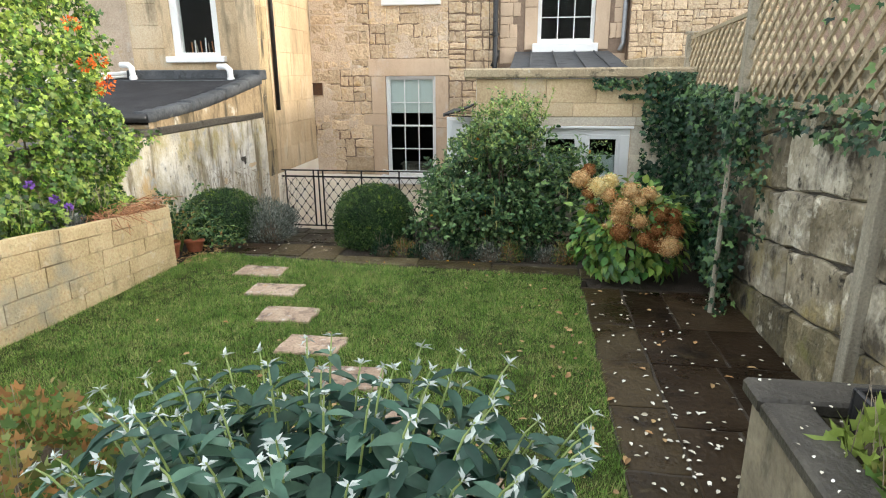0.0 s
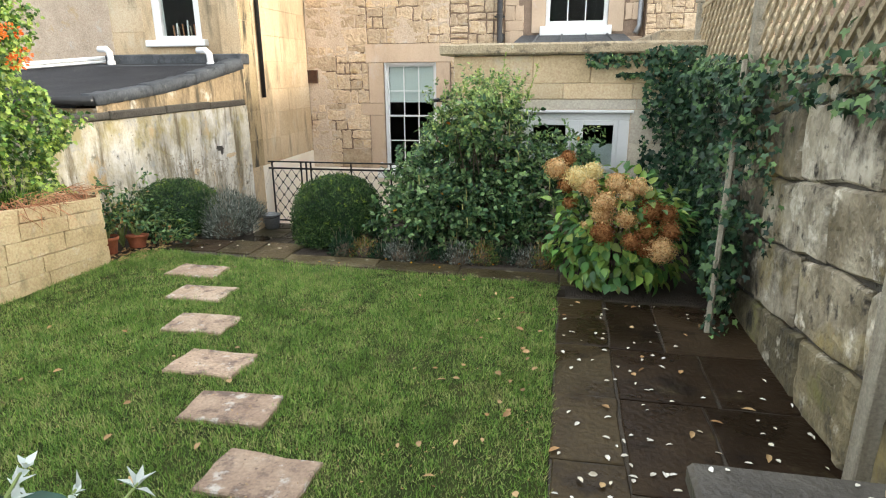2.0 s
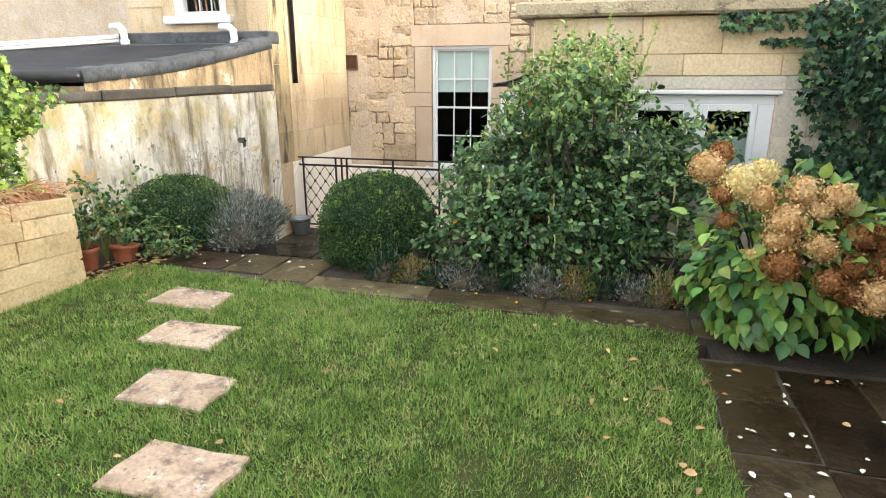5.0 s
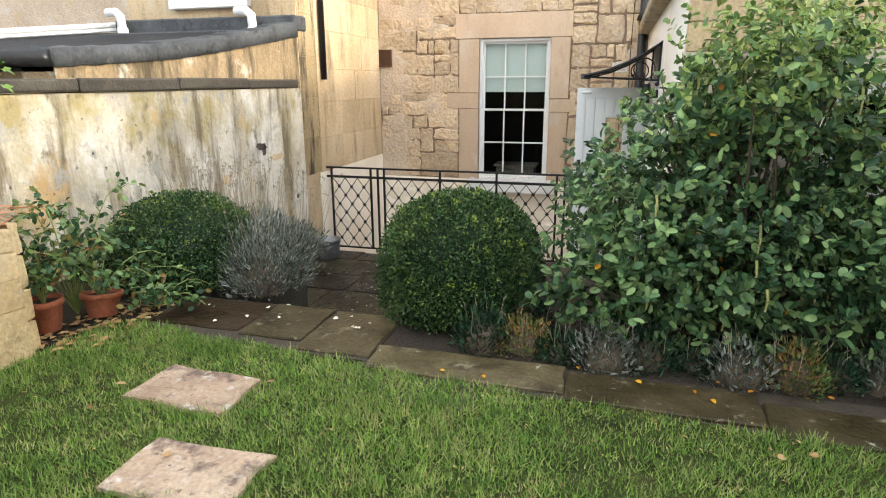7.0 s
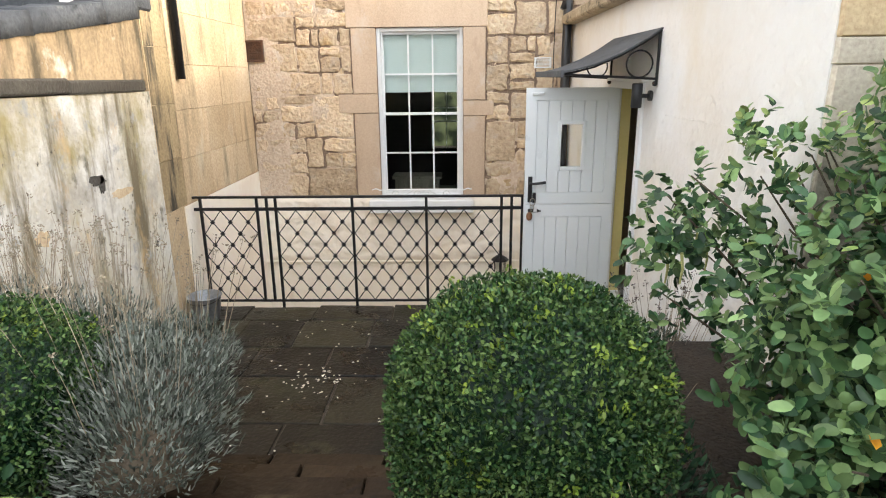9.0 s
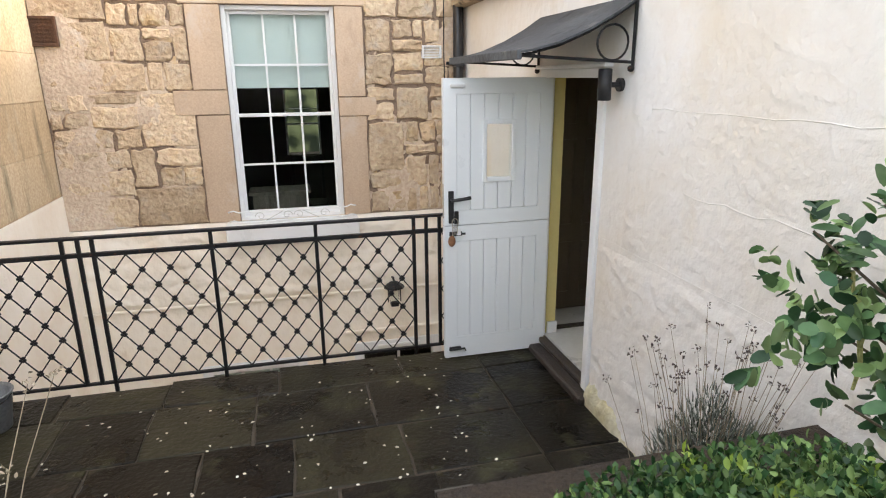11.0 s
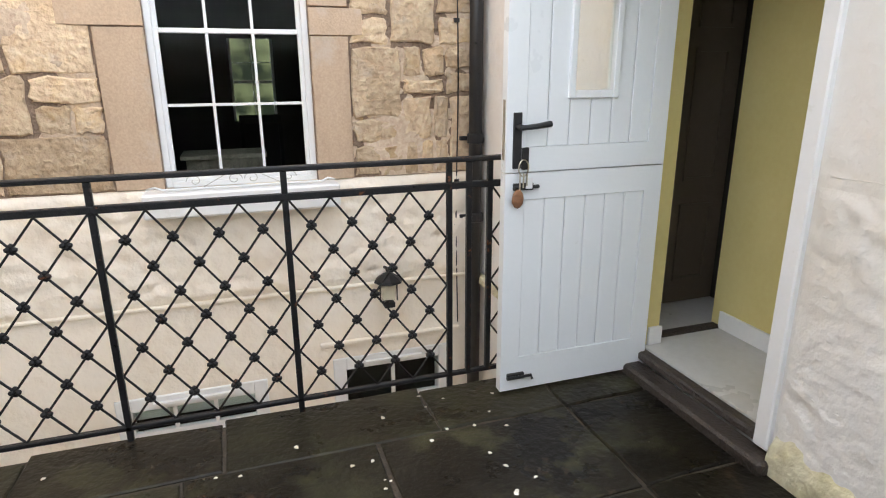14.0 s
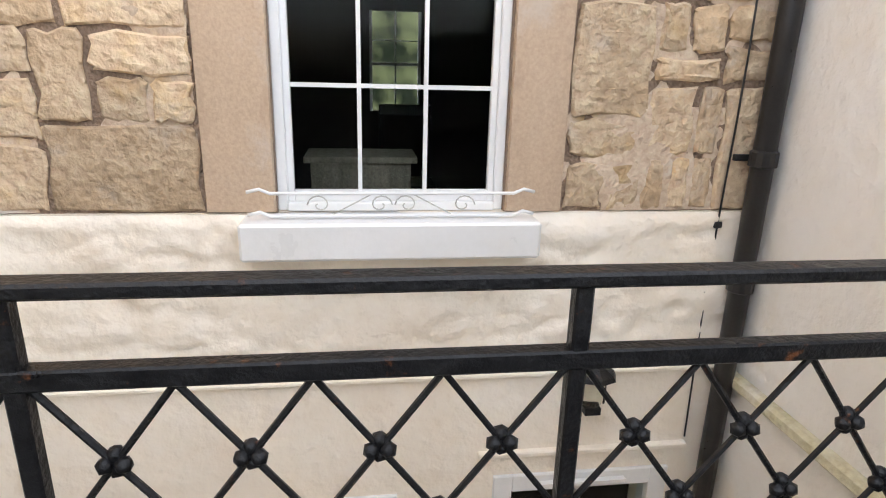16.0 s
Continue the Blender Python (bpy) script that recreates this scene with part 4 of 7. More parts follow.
structure("wall_far_left", boxes((-14, -6.3, WY + 0.2, WY + 0.5, -1, 5.4)), SKIM, "plain stone rear wall of the neighbouring house", "wall")
structure("wall_far_right", boxes((2.1, 9, WY - 0.2, WY + 0.2, -1, 5.4)), MORTAR, "brown rubble wall of the house next door", "wall")
structure("wall_behind", boxes((-4.3, 2.5, -3.5, -3.2, -0.5, 1.3)), CREAM, "plain cream wall closing the garden", "wall")
structure("wall_house_upper", boxes((-14, 9, WY + 0.6, WY + 0.9, -3.3, -1.02)), DARKROOM, "plain backing wall under the house floor", "wall")

# right garden wall of large blocks, leaning back a little
RX = 2.15
right_wall = structure("wall_right", boxes((RX, RX + 0.4, -3.2, FY, -0.3, 1.6)), DARKMORTAR, "old garden wall of large weathered blocks", "wall")
# raised bed on the left
bed_wall = structure("raised_bed_wall", boxes((-3.75, -3.57, 1.0, 5.56, -0.3, 0.5), (-3.98, -3.2, 5.45, 5.575, -0.3, 0.56)), BEDWALL, "low golden stone retaining wall of the raised bed", "wall")
structure("raised_bed_soil", boxes((-3.98, -3.36, 3.4, 5.5, 0.1, 0.57), (-3.98, -3.58, 1.0, 3.4, 0.1, 0.7)), SOIL, "dark soil of the raised bed", "flower bed")

# low planter by the path
planter = thing("stone_planter", (1.7, 1.6, 0), "low rendered planter wall with a dark stone coping", "planter", kind="structure")
part("wall", boxes((1.25, 1.36, 0.6, 2.35, -0.05, 0.69), (1.36, 2.14, 2.22, 2.35, -0.05, 0.69), bevel=0.01), PLANTWALL, planter)
part("coping", boxes((1.215, 1.39, 0.55, 2.195, 0.69, 0.75), (1.215, 2.14, 2.2, 2.375, 0.69, 0.752), bevel=0.012), WETCOPE, planter, "dark coping strewn with petals")
part("soil", boxes((1.36, 2.14, 0.6, 2.22, -0.02, 0.6)), SOIL, planter)
front_bed = structure("front_bed", boxes((-3.2, 0.62, -1.0, 1.5, -0.05, 0.35), (0.62, 2.2, -3.2, 0.55, -0.1, 0.36)), SOIL, "raised bed and path at the top of the garden", "flower bed")


# ---- windows ----
def sash_window(name, x0, x1, z0, z1, y, cols, rows_up, rows_low, meet, label, sill=None, stay=0.042):
    """A white timber sash window in a wall that faces -y; returns the thing."""
    w = thing(name, ((x0 + x1) / 2, y, z0), label, "window", kind="structure")
    part("window_frame", boxes((x0, x0 + stay, y, y + 0.12, z0, z1), (x1 - stay, x1, y, y + 0.12, z0, z1), (x0 + stay, x1 - stay, y, y + 0.12, z1 - 0.04, z1), (x0 + stay, x1 - stay, y - 0.02, y + 0.12, z0, z0 + 0.035), bevel=0.004), WHITE, w)
    a, b = x0 + stay, x1 - stay
    for sash, zb, zt, yy, n in (("upper_sash", meet, z1 - 0.04, y + 0.055, rows_up), ("lower_sash", z0 + 0.035, meet + 0.03, y + 0.02, rows_low)):
        low = 0.05 if sash == "lower_sash" else 0.03
        s = part(sash, boxes((a, a + 0.028, yy, yy + 0.035, zb, zt), (b - 0.028, b, yy, yy + 0.035, zb, zt), (a + 0.028, b - 0.028, yy, yy + 0.035, zb, zb + low), (a + 0.028, b - 0.028, yy, yy + 0.035, zt - 0.03, zt), bevel=0.003), WHITE, w)
        ga, gb, gz, gt = a + 0.028, b - 0.028, zb + low, zt - 0.03
        for i in range(1, cols):
            x = ga + (gb - ga) * i / cols
            part("glazing_bar", boxes((x - 0.009, x + 0.009, yy + 0.002, yy + 0.03, gz, gt)), WHITE, s)
        for j in range(1, n):
            z = gz + (gt - gz) * j / n
            part("glazing_bar", boxes((ga, gb, yy + 0.004, yy + 0.028, z - 0.009, z + 0.009)), WHITE, s)
        for i in range(cols):
            for j in range(n):
                p = part("pane", boxes((ga + (gb - ga) * i / cols + 0.004, ga + (gb - ga) * (i + 1) / cols - 0.004, yy + 0.014, yy + 0.018, gz + (gt - gz) * j / n + 0.004, gz + (gt - gz) * (j + 1) / n - 0.004)), GLASS, s)
                p.visible_shadow = False
    if sill:
        part("window_sill", boxes(sill, bevel=0.012), WHITE, w)
    return w


win = sash_window("window_1", WX0, WX1, WZ0, WZ1, WY + 0.03, 3, 2, 2, 0.81, "white painted twelve-pane sash window with a half-drawn blind", (-2.61, -1.36, WY - 0.21, WY + 0.025, -0.33, -0.17))
part("blind", boxes((WX0 + 0.06, WX1 - 0.06, WY + 0.16, WY + 0.165, 1.08, 1.75), (WX0 + 0.06, WX1 - 0.06, WY + 0.155, WY + 0.17, 1.07, 1.085), (WX0 + 0.06, WX1 - 0.06, WY + 0.157, WY + 0.168, 1.36, 1.37)), BLIND, win, "pale grey-green fabric blind")
# scrolled window-box rail on the sill
guard = thing("sill_guard", ((WX0 + WX1) / 2, WY - 0.13, -0.19), "white wrought iron scroll guard on the window sill", "window guard")
gy = WY - 0.13
for z in (-0.06, -0.155):
    part("bar", tube(bmesh.new(), [(WX0 - 0.1, gy, z + 0.006), (WX0 - 0.05, gy - 0.01, z + 0.02), (WX0 - 0.01, gy, z), (WX1 + 0.01, gy, z), (WX1 + 0.05, gy - 0.01, z + 0.02), (WX1 + 0.1, gy, z + 0.006)], 0.008, 6), WHITE, guard, smooth=True)
for k, cx in enumerate((-2.29, -2.04, -1.93, -1.69)):
    part("scroll", tube(bmesh.new(), [(cx + (0.05 - 0.0028 * i) * math.cos(i * 0.5) * (1 if k % 2 else -1), gy, -0.108 + (0.046 - 0.0028 * i) * math.sin(i * 0.5)) for i in range(15)], 0.0032, 5), SCROLL, guard, smooth=True)
for a, b in ((-2.24, -2.08), (-1.9, -1.74)):
    part("brace", tube(bmesh.new(), [(a, gy, -0.15), (b, gy, -0.065)] if a < -2 else [(a, gy, -0.065), (b, gy, -0.15)], 0.0032, 5), SCROLL, guard)

sash_window("window_2", UX0, UX1, UZ0, UZ1, WY + 0.03, 3, 2, 2, 3.2, "white sash window above the wing roof", (UX0 - 0.09, UX1 + 0.07, WY - 0.12, WY + 0.02, 2.2, 2.36))
structure("upper_sill", boxes((-2.5, -1.36, WY - 0.1, WY + 0.02, 3.08, 3.22), bevel=0.01), WHITE, "white painted stone sill of an upper window", "window sill")
w3 = thing("window_3", (-5.1, 10.0, 2.14), "white framed window over the neighbouring lean-to roof", "window", kind="structure")
part("window_frame", boxes((-5.55, -5.42, 10.0, 10.12, 2.14, 3.4), (-4.83, -4.72, 10.0, 10.12, 2.14, 3.4), (-5.42, -4.83, 10.0, 10.12, 2.14, 2.2), (-5.42, -4.83, 10.0, 10.12, 3.34, 3.4), bevel=0.005), WHITE, w3)
part("window_sill", boxes((-5.66, -4.62, 9.88, 10.0, 2.04, 2.14), bevel=0.01), WHITE, w3)
part("pane", boxes((-5.42, -4.83, 10.06, 10.066, 2.2, 3.34)), GLASS, w3).visible_shadow = False
for k, (x, h) in enumerate(((-5.33, 0.17), (-5.28, 0.2), (-5.23, 0.15), (-5.16, 0.19), (-5.09, 0.24), (-5.02, 0.16), (-4.95, 0.18))):
    tagged(finish("brush_handle", tube(bmesh.new(), [(x, 10.2, 2.14), (x + 0.02 * math.sin(k * 2), 10.18, 2.2 + h)], 0.012, 6), (STRAW, WHITE, TIMBER)[k % 3]), "pale handle standing on the inner window ledge", "brush", "things on the inner ledge")
w4 = thing("window_4", (0.98, FY, W2Z0), "white painted casement window half hidden by shrubs", "window", kind="structure")
part("window_frame", boxes((W2X0, W2X0 + 0.07, FY + 0.02, FY + 0.12, W2Z0, W2Z1 - 0.07), (W2X1 - 0.11, W2X1, FY + 0.02, FY + 0.12, W2Z0, W2Z1 - 0.07), (0.93, 1.02, FY + 0.02, FY + 0.12, W2Z0, W2Z1 - 0.07), (W2X0, W2X1, FY + 0.02, FY + 0.12, W2Z1 - 0.07, W2Z1), (W2X0 + 0.07, W2X1 - 0.11, FY + 0.02, FY + 0.12, W2Z0, W2Z0 + 0.05), bevel=0.006), WHITE, w4)
part("drip_moulding", boxes((W2X0 - 0.03, W2X1 + 0.03, FY - 0.035, FY + 0.06, W2Z1, W2Z1 + 0.03), bevel=0.006), WHITE, w4)
for a, b in ((W2X0 + 0.07, 0.93), (1.02, W2X1 - 0.11)):
    c = part("casement", boxes((a, a + 0.04, FY + 0.01, FY + 0.06, W2Z0 + 0.05, W2Z1 - 0.07), (b - 0.04, b, FY + 0.01, FY + 0.06, W2Z0 + 0.05, W2Z1 - 0.07), (a + 0.04, b - 0.04, FY + 0.01, FY + 0.06, W2Z1 - 0.12, W2Z1 - 0.07), (a + 0.04, b - 0.04, FY + 0.01, FY + 0.06, W2Z0 + 0.05, W2Z0 + 0.09), bevel=0.004), WHITE, w4)
    part("pane", boxes((a + 0.04, b - 0.04, FY + 0.03, FY + 0.035, W2Z0 + 0.09, W2Z1 - 0.12)), GLASS, c).visible_shadow = False
part("blind", boxes((W2X0 + 0.08, W2X1 - 0.12, FY + 0.2, FY + 0.205, W2Z0, W2Z0 + 0.3)), BLIND, w4, "grey net across the lower half")


def basement_window(name, b, cols, rails, label):
    w = thing(name, ((b[0] + b[1]) / 2, WY, b[2]), label, "window", kind="structure")
    y = WY - 0.035
    part("window_frame", boxes((b[0], b[0] + 0.1, y, y + 0.12, b[2], b[3]), (b[1] - 0.1, b[1], y, y + 0.12, b[2], b[3]), (b[0] + 0.1, b[1] - 0.1, y, y + 0.12, b[3] - 0.1, b[3]), bevel=0.005), WHITE, w)
    part("hood", boxes((b[0] + 0.25, b[1] - 0.25, y - 0.03, y + 0.01, b[3] - 0.06, b[3] - 0.04)), WHITE, w)
    a, c = b[0] + 0.1, b[1] - 0.1
    for i in range(1, cols):
        x = a + (c - a) * i / cols
        part("glazing_bar", boxes((x - 0.014, x + 0.014, y + 0.03, y + 0.06, b[2], b[3] - 0.1)), WHITE, w)
    for z, h in rails:
        part("glazing_bar", boxes((a, c, y + 0.025, y + 0.07, z - h, z + h)), WHITE, w)
    part("pane", boxes((a, c, y + 0.05, y + 0.054, b[2], b[3] - 0.1)), GLASS, w).visible_shadow = False
    return w


bwl = basement_window("window_5", BL, 3, ((-1.98, 0.035), (-2.26, 0.012)), "white barred basement window below the terrace")
part("net", boxes((BL[0] + 0.1, BL[1] - 0.1, WY + 0.08, WY + 0.083, -1.88, -1.78)), BLIND, bwl, "faded grey net")
basement_window("window_6", BR, 2, ((-2.0, 0.012), (-2.4, 0.012)), "white four-pane basement window below the terrace")


def back_room(name, x0, x1, y0, y1, z0, z1, mat, skip_back=None):
    """Five plain inner faces behind a window, with thickness."""
    t = 0.05
    specs = [(x0 - t, x0, y0, y1, z0, z1), (x1, x1 + t, y0, y1, z0, z1), (x0 - t, x1 + t, y0, y1, z0 - t, z0), (x0 - t, x1 + t, y0, y1, z1, z1 + t)]
    if skip_back:
        a, b, c, d = skip_back
        specs += [(x0 - t, a, y1, y1 + t, z0, z1), (b, x1 + t, y1, y1 + t, z0, z1), (a, b, y1, y1 + t, z0, c), (a, b, y1, y1 + t, d, z1)]
    else:
        specs.append((x0 - t, x1 + t, y1, y1 + t, z0, z1))
    return structure(name, boxes(*specs), mat, "plain inner walls coloured near black for the unlit room", "room")


# Darkness behind the glass comes from the wall colour.
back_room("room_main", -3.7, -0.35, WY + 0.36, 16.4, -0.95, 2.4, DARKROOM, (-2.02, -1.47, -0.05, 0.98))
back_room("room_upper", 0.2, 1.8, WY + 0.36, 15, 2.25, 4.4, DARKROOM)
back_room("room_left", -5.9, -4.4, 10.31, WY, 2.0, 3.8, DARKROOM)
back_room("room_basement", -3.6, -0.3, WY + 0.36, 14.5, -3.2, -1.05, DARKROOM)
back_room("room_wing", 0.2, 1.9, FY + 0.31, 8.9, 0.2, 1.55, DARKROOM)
far = thing("window_7", (-1.75, 16.4, 0), "bright far window seen through the dim room", "window", kind="structure")
part("window_frame", boxes((-2.02, -1.99, 16.38, 16.44, -0.05, 0.98), (-1.5, -1.47, 16.38, 16.44, -0.05, 0.98), (-1.99, -1.5, 16.385, 16.43, 0.43, 0.46), (-1.75, -1.735, 16.39, 16.43, -0.05, 0.98), (-1.99, -1.5, 16.385, 16.43, 0.68, 0.69), bevel=0.003), WHITE, far)
# Plane glows by itself in place of daylight on greenery outside.
structure("backdrop", boxes((-3.5, -0.2, 17.2, 17.25, -1, 2.2)), OUTSIDE, "glowing backdrop for sunlit greenery beyond the far window", "backdrop")
# White cabinet; its grey timber colour stands in for the room's dimness.
tb = thing("console_table", (-2.1, 13.5, -0.95), "white low cabinet coloured grey for the dim room", "cabinet")
part("top", boxes((-2.47, -1.77, 13.35, 13.75, -0.14, -0.1), bevel=0.006), TIMBER, tb)
part("body", boxes((-2.43, -1.81, 13.38, 13.72, -0.94, -0.145), bevel=0.004), TIMBER, tb)
ch = thing("dark_chair", (-1.75, 14.6, -0.95), "dark wooden chair standing in the dim room", "chair")
for x in (-1.95, -1.55):
    part("back_post", boxes((x - 0.02, x + 0.02, 14.75, 14.79, -0.94, 0.12), bevel=0.004), IRON, ch)
    part("leg", boxes((x - 0.02, x + 0.02, 14.35, 14.39, -0.94, -0.5), bevel=0.004), IRON, ch)
part("top_rail", boxes((-1.97, -1.53, 14.74, 14.8, 0.04, 0.13), bevel=0.01), IRON, ch)
part("seat", boxes((-1.98, -1.52, 14.33, 14.8, -0.52, -0.48), bevel=0.008), IRON, ch)

# ---- garden door, canopy, lobby ----
door = thing("garden_door", (-0.6, 10.16, -0.83), "pale grey painted stable door standing open with keys hanging", "door")
DX0, DX1, DF, DB = -0.975, -0.205, 10.14, 10.185


def leaf_half(name, z0, z1, top, bottom, hole=None):
    st = 0.088
    specs = [(DX0, DX0 + st, DF, DB, z0, z1), (DX1 - st, DX1, DF, DB, z0, z1), (DX0 + st, DX1 - st, DF, DB, z0, z0 + bottom), (DX0 + st, DX1 - st, DF, DB, z1 - top, z1), (DX0 + st, DX1 - st, DF + 0.028, DB, z0 + bottom, z1 - top)]
    if hole:
        a, b, c, d = hole
        specs = specs[:4] + [(DX0 + st, a, DF + 0.028, DB, z0 + bottom, z1 - top), (b, DX1 - st, DF + 0.028, DB, z0 + bottom, z1 - top), (a, b, DF + 0.028, DB, z0 + bottom, c), (a, b, DF + 0.028, DB, d, z1 - top)]
    leaf = part(name, boxes(*specs), DOORPAINT, door)
    n = 6
    xs = [DX0 + st + (DX1 - DX0 - 2 * st) * k / n for k in range(n + 1)]
    for p, q in zip(xs, xs[1:]):
        spans = [(z0 + bottom, z1 - top)]
        if hole and q > hole[0] + 0.02 and p < hole[1] - 0.02:
            spans = [(z0 + bottom, hole[2]), (hole[3], z1 - top)]
        for c, d in spans:
            part("plank", boxes((p + 0.0015, q - 0.0015, DF + 0.005, DF + 0.03, c + 0.001, d - 0.001), bevel=0.003), DOORPAINT, leaf)
    return leaf


HOLE = (-0.69, -0.48, 0.48, 0.86)
upper = leaf_half("upper_leaf", 0.17, 1.15, 0.1, 0.1, HOLE)
lower = leaf_half("lower_leaf", -0.83, 0.164, 0.11, 0.16)
part("window_frame", boxes((HOLE[0] - 0.012, HOLE[0] + 0.016, DF - 0.008, DB, HOLE[2] - 0.02, HOLE[3] + 0.02), (HOLE[1] - 0.016, HOLE[1] + 0.012, DF - 0.008, DB, HOLE[2] - 0.02, HOLE[3] + 0.02), (HOLE[0] + 0.016, HOLE[1] - 0.016, DF - 0.008, DB, HOLE[3] - 0.01, HOLE[3] + 0.02), (HOLE[0] + 0.016, HOLE[1] - 0.016, DF - 0.008, DB, HOLE[2] - 0.02, HOLE[2] + 0.012), bevel=0.003), DOORPAINT, upper)
part("pane", boxes((HOLE[0] + 0.016, HOLE[1] - 0.016, DF + 0.018, DF + 0.022, HOLE[2] + 0.012, HOLE[3] - 0.01)), GLASS, upper).visible_shadow = False
hb = boxes((-0.945, -0.908, DF - 0.008, DF + 0.004, 0.185, 0.41), bevel=0.003)
tube(hb, [(-0.926, DF, 0.355), (-0.926, DF - 0.045, 0.355)], 0.011, 10)
tube(hb, [(-0.935, DF - 0.045, 0.352), (-0.86, DF - 0.05, 0.358), (-0.8, DF - 0.045, 0.365)], 0.01, 8, 0.013)
part("door_handle", hb, BLACK, upper, "black iron lever handle on a plate")
lb = boxes((-0.905, -0.875, DF - 0.012, DF + 0.004, 0.18, 0.27), bevel=0.003)
part("latch", lb, BLACK, upper, "black rim latch")
bb = boxes((-0.94, -0.85, DF - 0.012, DF + 0.004, 0.095, 0.125), bevel=0.003)
tube(bb, [(-0.94, DF - 0.018, 0.11), (-0.83, DF - 0.018, 0.11)], 0.008, 8)
part("upper_bolt", bb, BLACK, lower, "black sliding bolt")
bb = boxes((-0.945, -0.86, DF - 0.012, DF + 0.004, -0.775, -0.745), bevel=0.003)
tube(bb, [(-0.95, DF - 0.018, -0.76), (-0.83, DF - 0.018, -0.76), (-0.83, DF - 0.03, -0.775)], 0.007, 8)
part("lower_bolt", bb, BLACK, lower, "black sliding bolt")
part("edge_plate", boxes((DX0 - 0.002, DX0 + 0.004, DF + 0.012, DF + 0.032, 0.22, 0.46)), BRASS, upper, "worn brass lock plate")
part("hook_block", boxes((-0.93, -0.83, DF - 0.02, DF + 0.002, 1.09, 1.115), bevel=0.006), WHITE, upper)
keys = thing("key_bunch", (-0.9, DF - 0.02, 0.2), "bunch of keys with a tan leather fob in the lock", "keys")
part("ring", tube(bmesh.new(), [(-0.905 + 0.022 * math.cos(a), DF - 0.024, 0.19 + 0.034 * math.sin(a)) for a in np.linspace(0, 6.28, 15)], 0.003, 5), BRASS, keys)
for k in range(3):
    part("key", boxes((-0.925 + 0.014 * k, -0.919 + 0.014 * k, DF - 0.03 - 0.004 * k, DF - 0.027 - 0.004 * k, 0.1 + 0.01 * k, 0.17)), BRASS, keys)
part("tag", boxes((-0.895, -0.865, DF - 0.03, DF - 0.027, 0.105, 0.15)), WHITE, keys, "white paper key tag")
fb = bmesh.new()
bmesh.ops.create_icosphere(fb, subdivisions=2, radius=0.03, matrix=Matrix.Translation((-0.93, DF - 0.03, 0.065)) @ Matrix.Diagonal((0.9, 0.35, 1.35, 1)))
part("fob", fb, LEATHER, keys, "tan leather fob", True)

df = thing("door_1", (PX, 9.78, -0.86), "white painted door frame with a worn wooden threshold", "door frame", kind="structure")
part("jamb", boxes((PX - 0.025, PX + 0.2, 9.345, 9.41, -0.78, 1.2), bevel=0.006), WHITE, df)
part("jamb", boxes((PX - 0.02, PX + 0.06, 10.165, 10.225, -0.78, 1.2), bevel=0.006), WHITE, df)
part("head", boxes((PX - 0.025, PX + 0.2, 9.345, 10.225, 1.145, 1.2), (PX - 0.05, PX + 0.02, 9.3, 10.26, 1.2, 1.225), bevel=0.006), WHITE, df)
part("threshold", boxes((PX - 0.08, PX + 0.02, 9.31, 10.2, -0.87, -0.8), bevel=0.012), OAK, df, "wet dark worn timber threshold")
part("inner_sill", boxes((PX + 0.0, PX + 0.06, 9.41, 10.165, -0.79, -0.75), bevel=0.008), OAK, df, "worn timber sill")
structure("lobby_floor", boxes((PX + 0.06, 1.3, 8.9, 12.0, -0.84, -0.745)), TILE, "pale tiled floor of the small lobby", "floor")
structure("wall_lobby", boxes((PX + 0.062, -0.09, 10.194, 10.3, -0.745, 1.3), (0.34, 0.44, 8.9, 10.3, -0.745, 1.3), (PX + 0.3, 0.34, 8.85, 8.95, -0.745, 1.3), (-0.09, 0.34, 10.24, 10.3, 1.18, 1.3)), YELLOW, "yellow painted walls of the small lobby", "wall")
structure("lobby_ceiling", boxes((PX + 0.3, 1.3, 8.9, 12.0, 1.3, 1.36)), WHITE, "plain white lobby ceiling", "ceiling")
# The passage gloom is in its wall colour.
structure("wall_passage", boxes((-0.108, -0.095, 10.3, 12.0, -0.745, 1.3), (0.62, 0.68, 10.3, 12.0, -0.745, 1.3), (-0.095, 0.62, 11.9, 12.0, -0.745, 1.3)), DIM, "passage walls beyond the lobby, coloured near black as unlit", "wall")
structure("baseboard", boxes((PX + 0.08, -0.08, 10.176, 10.192, -0.745, -0.65), (0.324, 0.34, 8.95, 10.24, -0.745, -0.65), bevel=0.004), WHITE, "white skirting board of the lobby", "skirting")
structure("trim", boxes((-0.09, 0.34, 10.23, 10.29, -0.745, -0.735)), OAK, "dark wooden threshold strip in the lobby floor", "threshold")
idoor = thing("inner_door", (0.26, 10.62, -0.745), "dark brown panelled inner door in the dim passage", "door")
part("leaf", boxes((-0.08, 0.6, 10.6, 10.64, -0.735, 1.25), bevel=0.003), BROWNDOOR, idoor)
for x0, x1 in ((0.0, 0.22), (0.3, 0.52)):
    for z0, z1 in ((-0.6, -0.15), (-0.02, 0.68), (0.78, 1.12)):
        part("panel_moulding", boxes((x0, x0 + 0.02, 10.588, 10.602, z0, z1), (x1 - 0.02, x1, 10.588, 10.602, z0, z1), (x0 + 0.02, x1 - 0.02, 10.588, 10.602, z0, z0 + 0.02), (x0 + 0.02, x1 - 0.02, 10.588, 10.602, z1 - 0.02, z1)), BROWNDOOR, idoor)

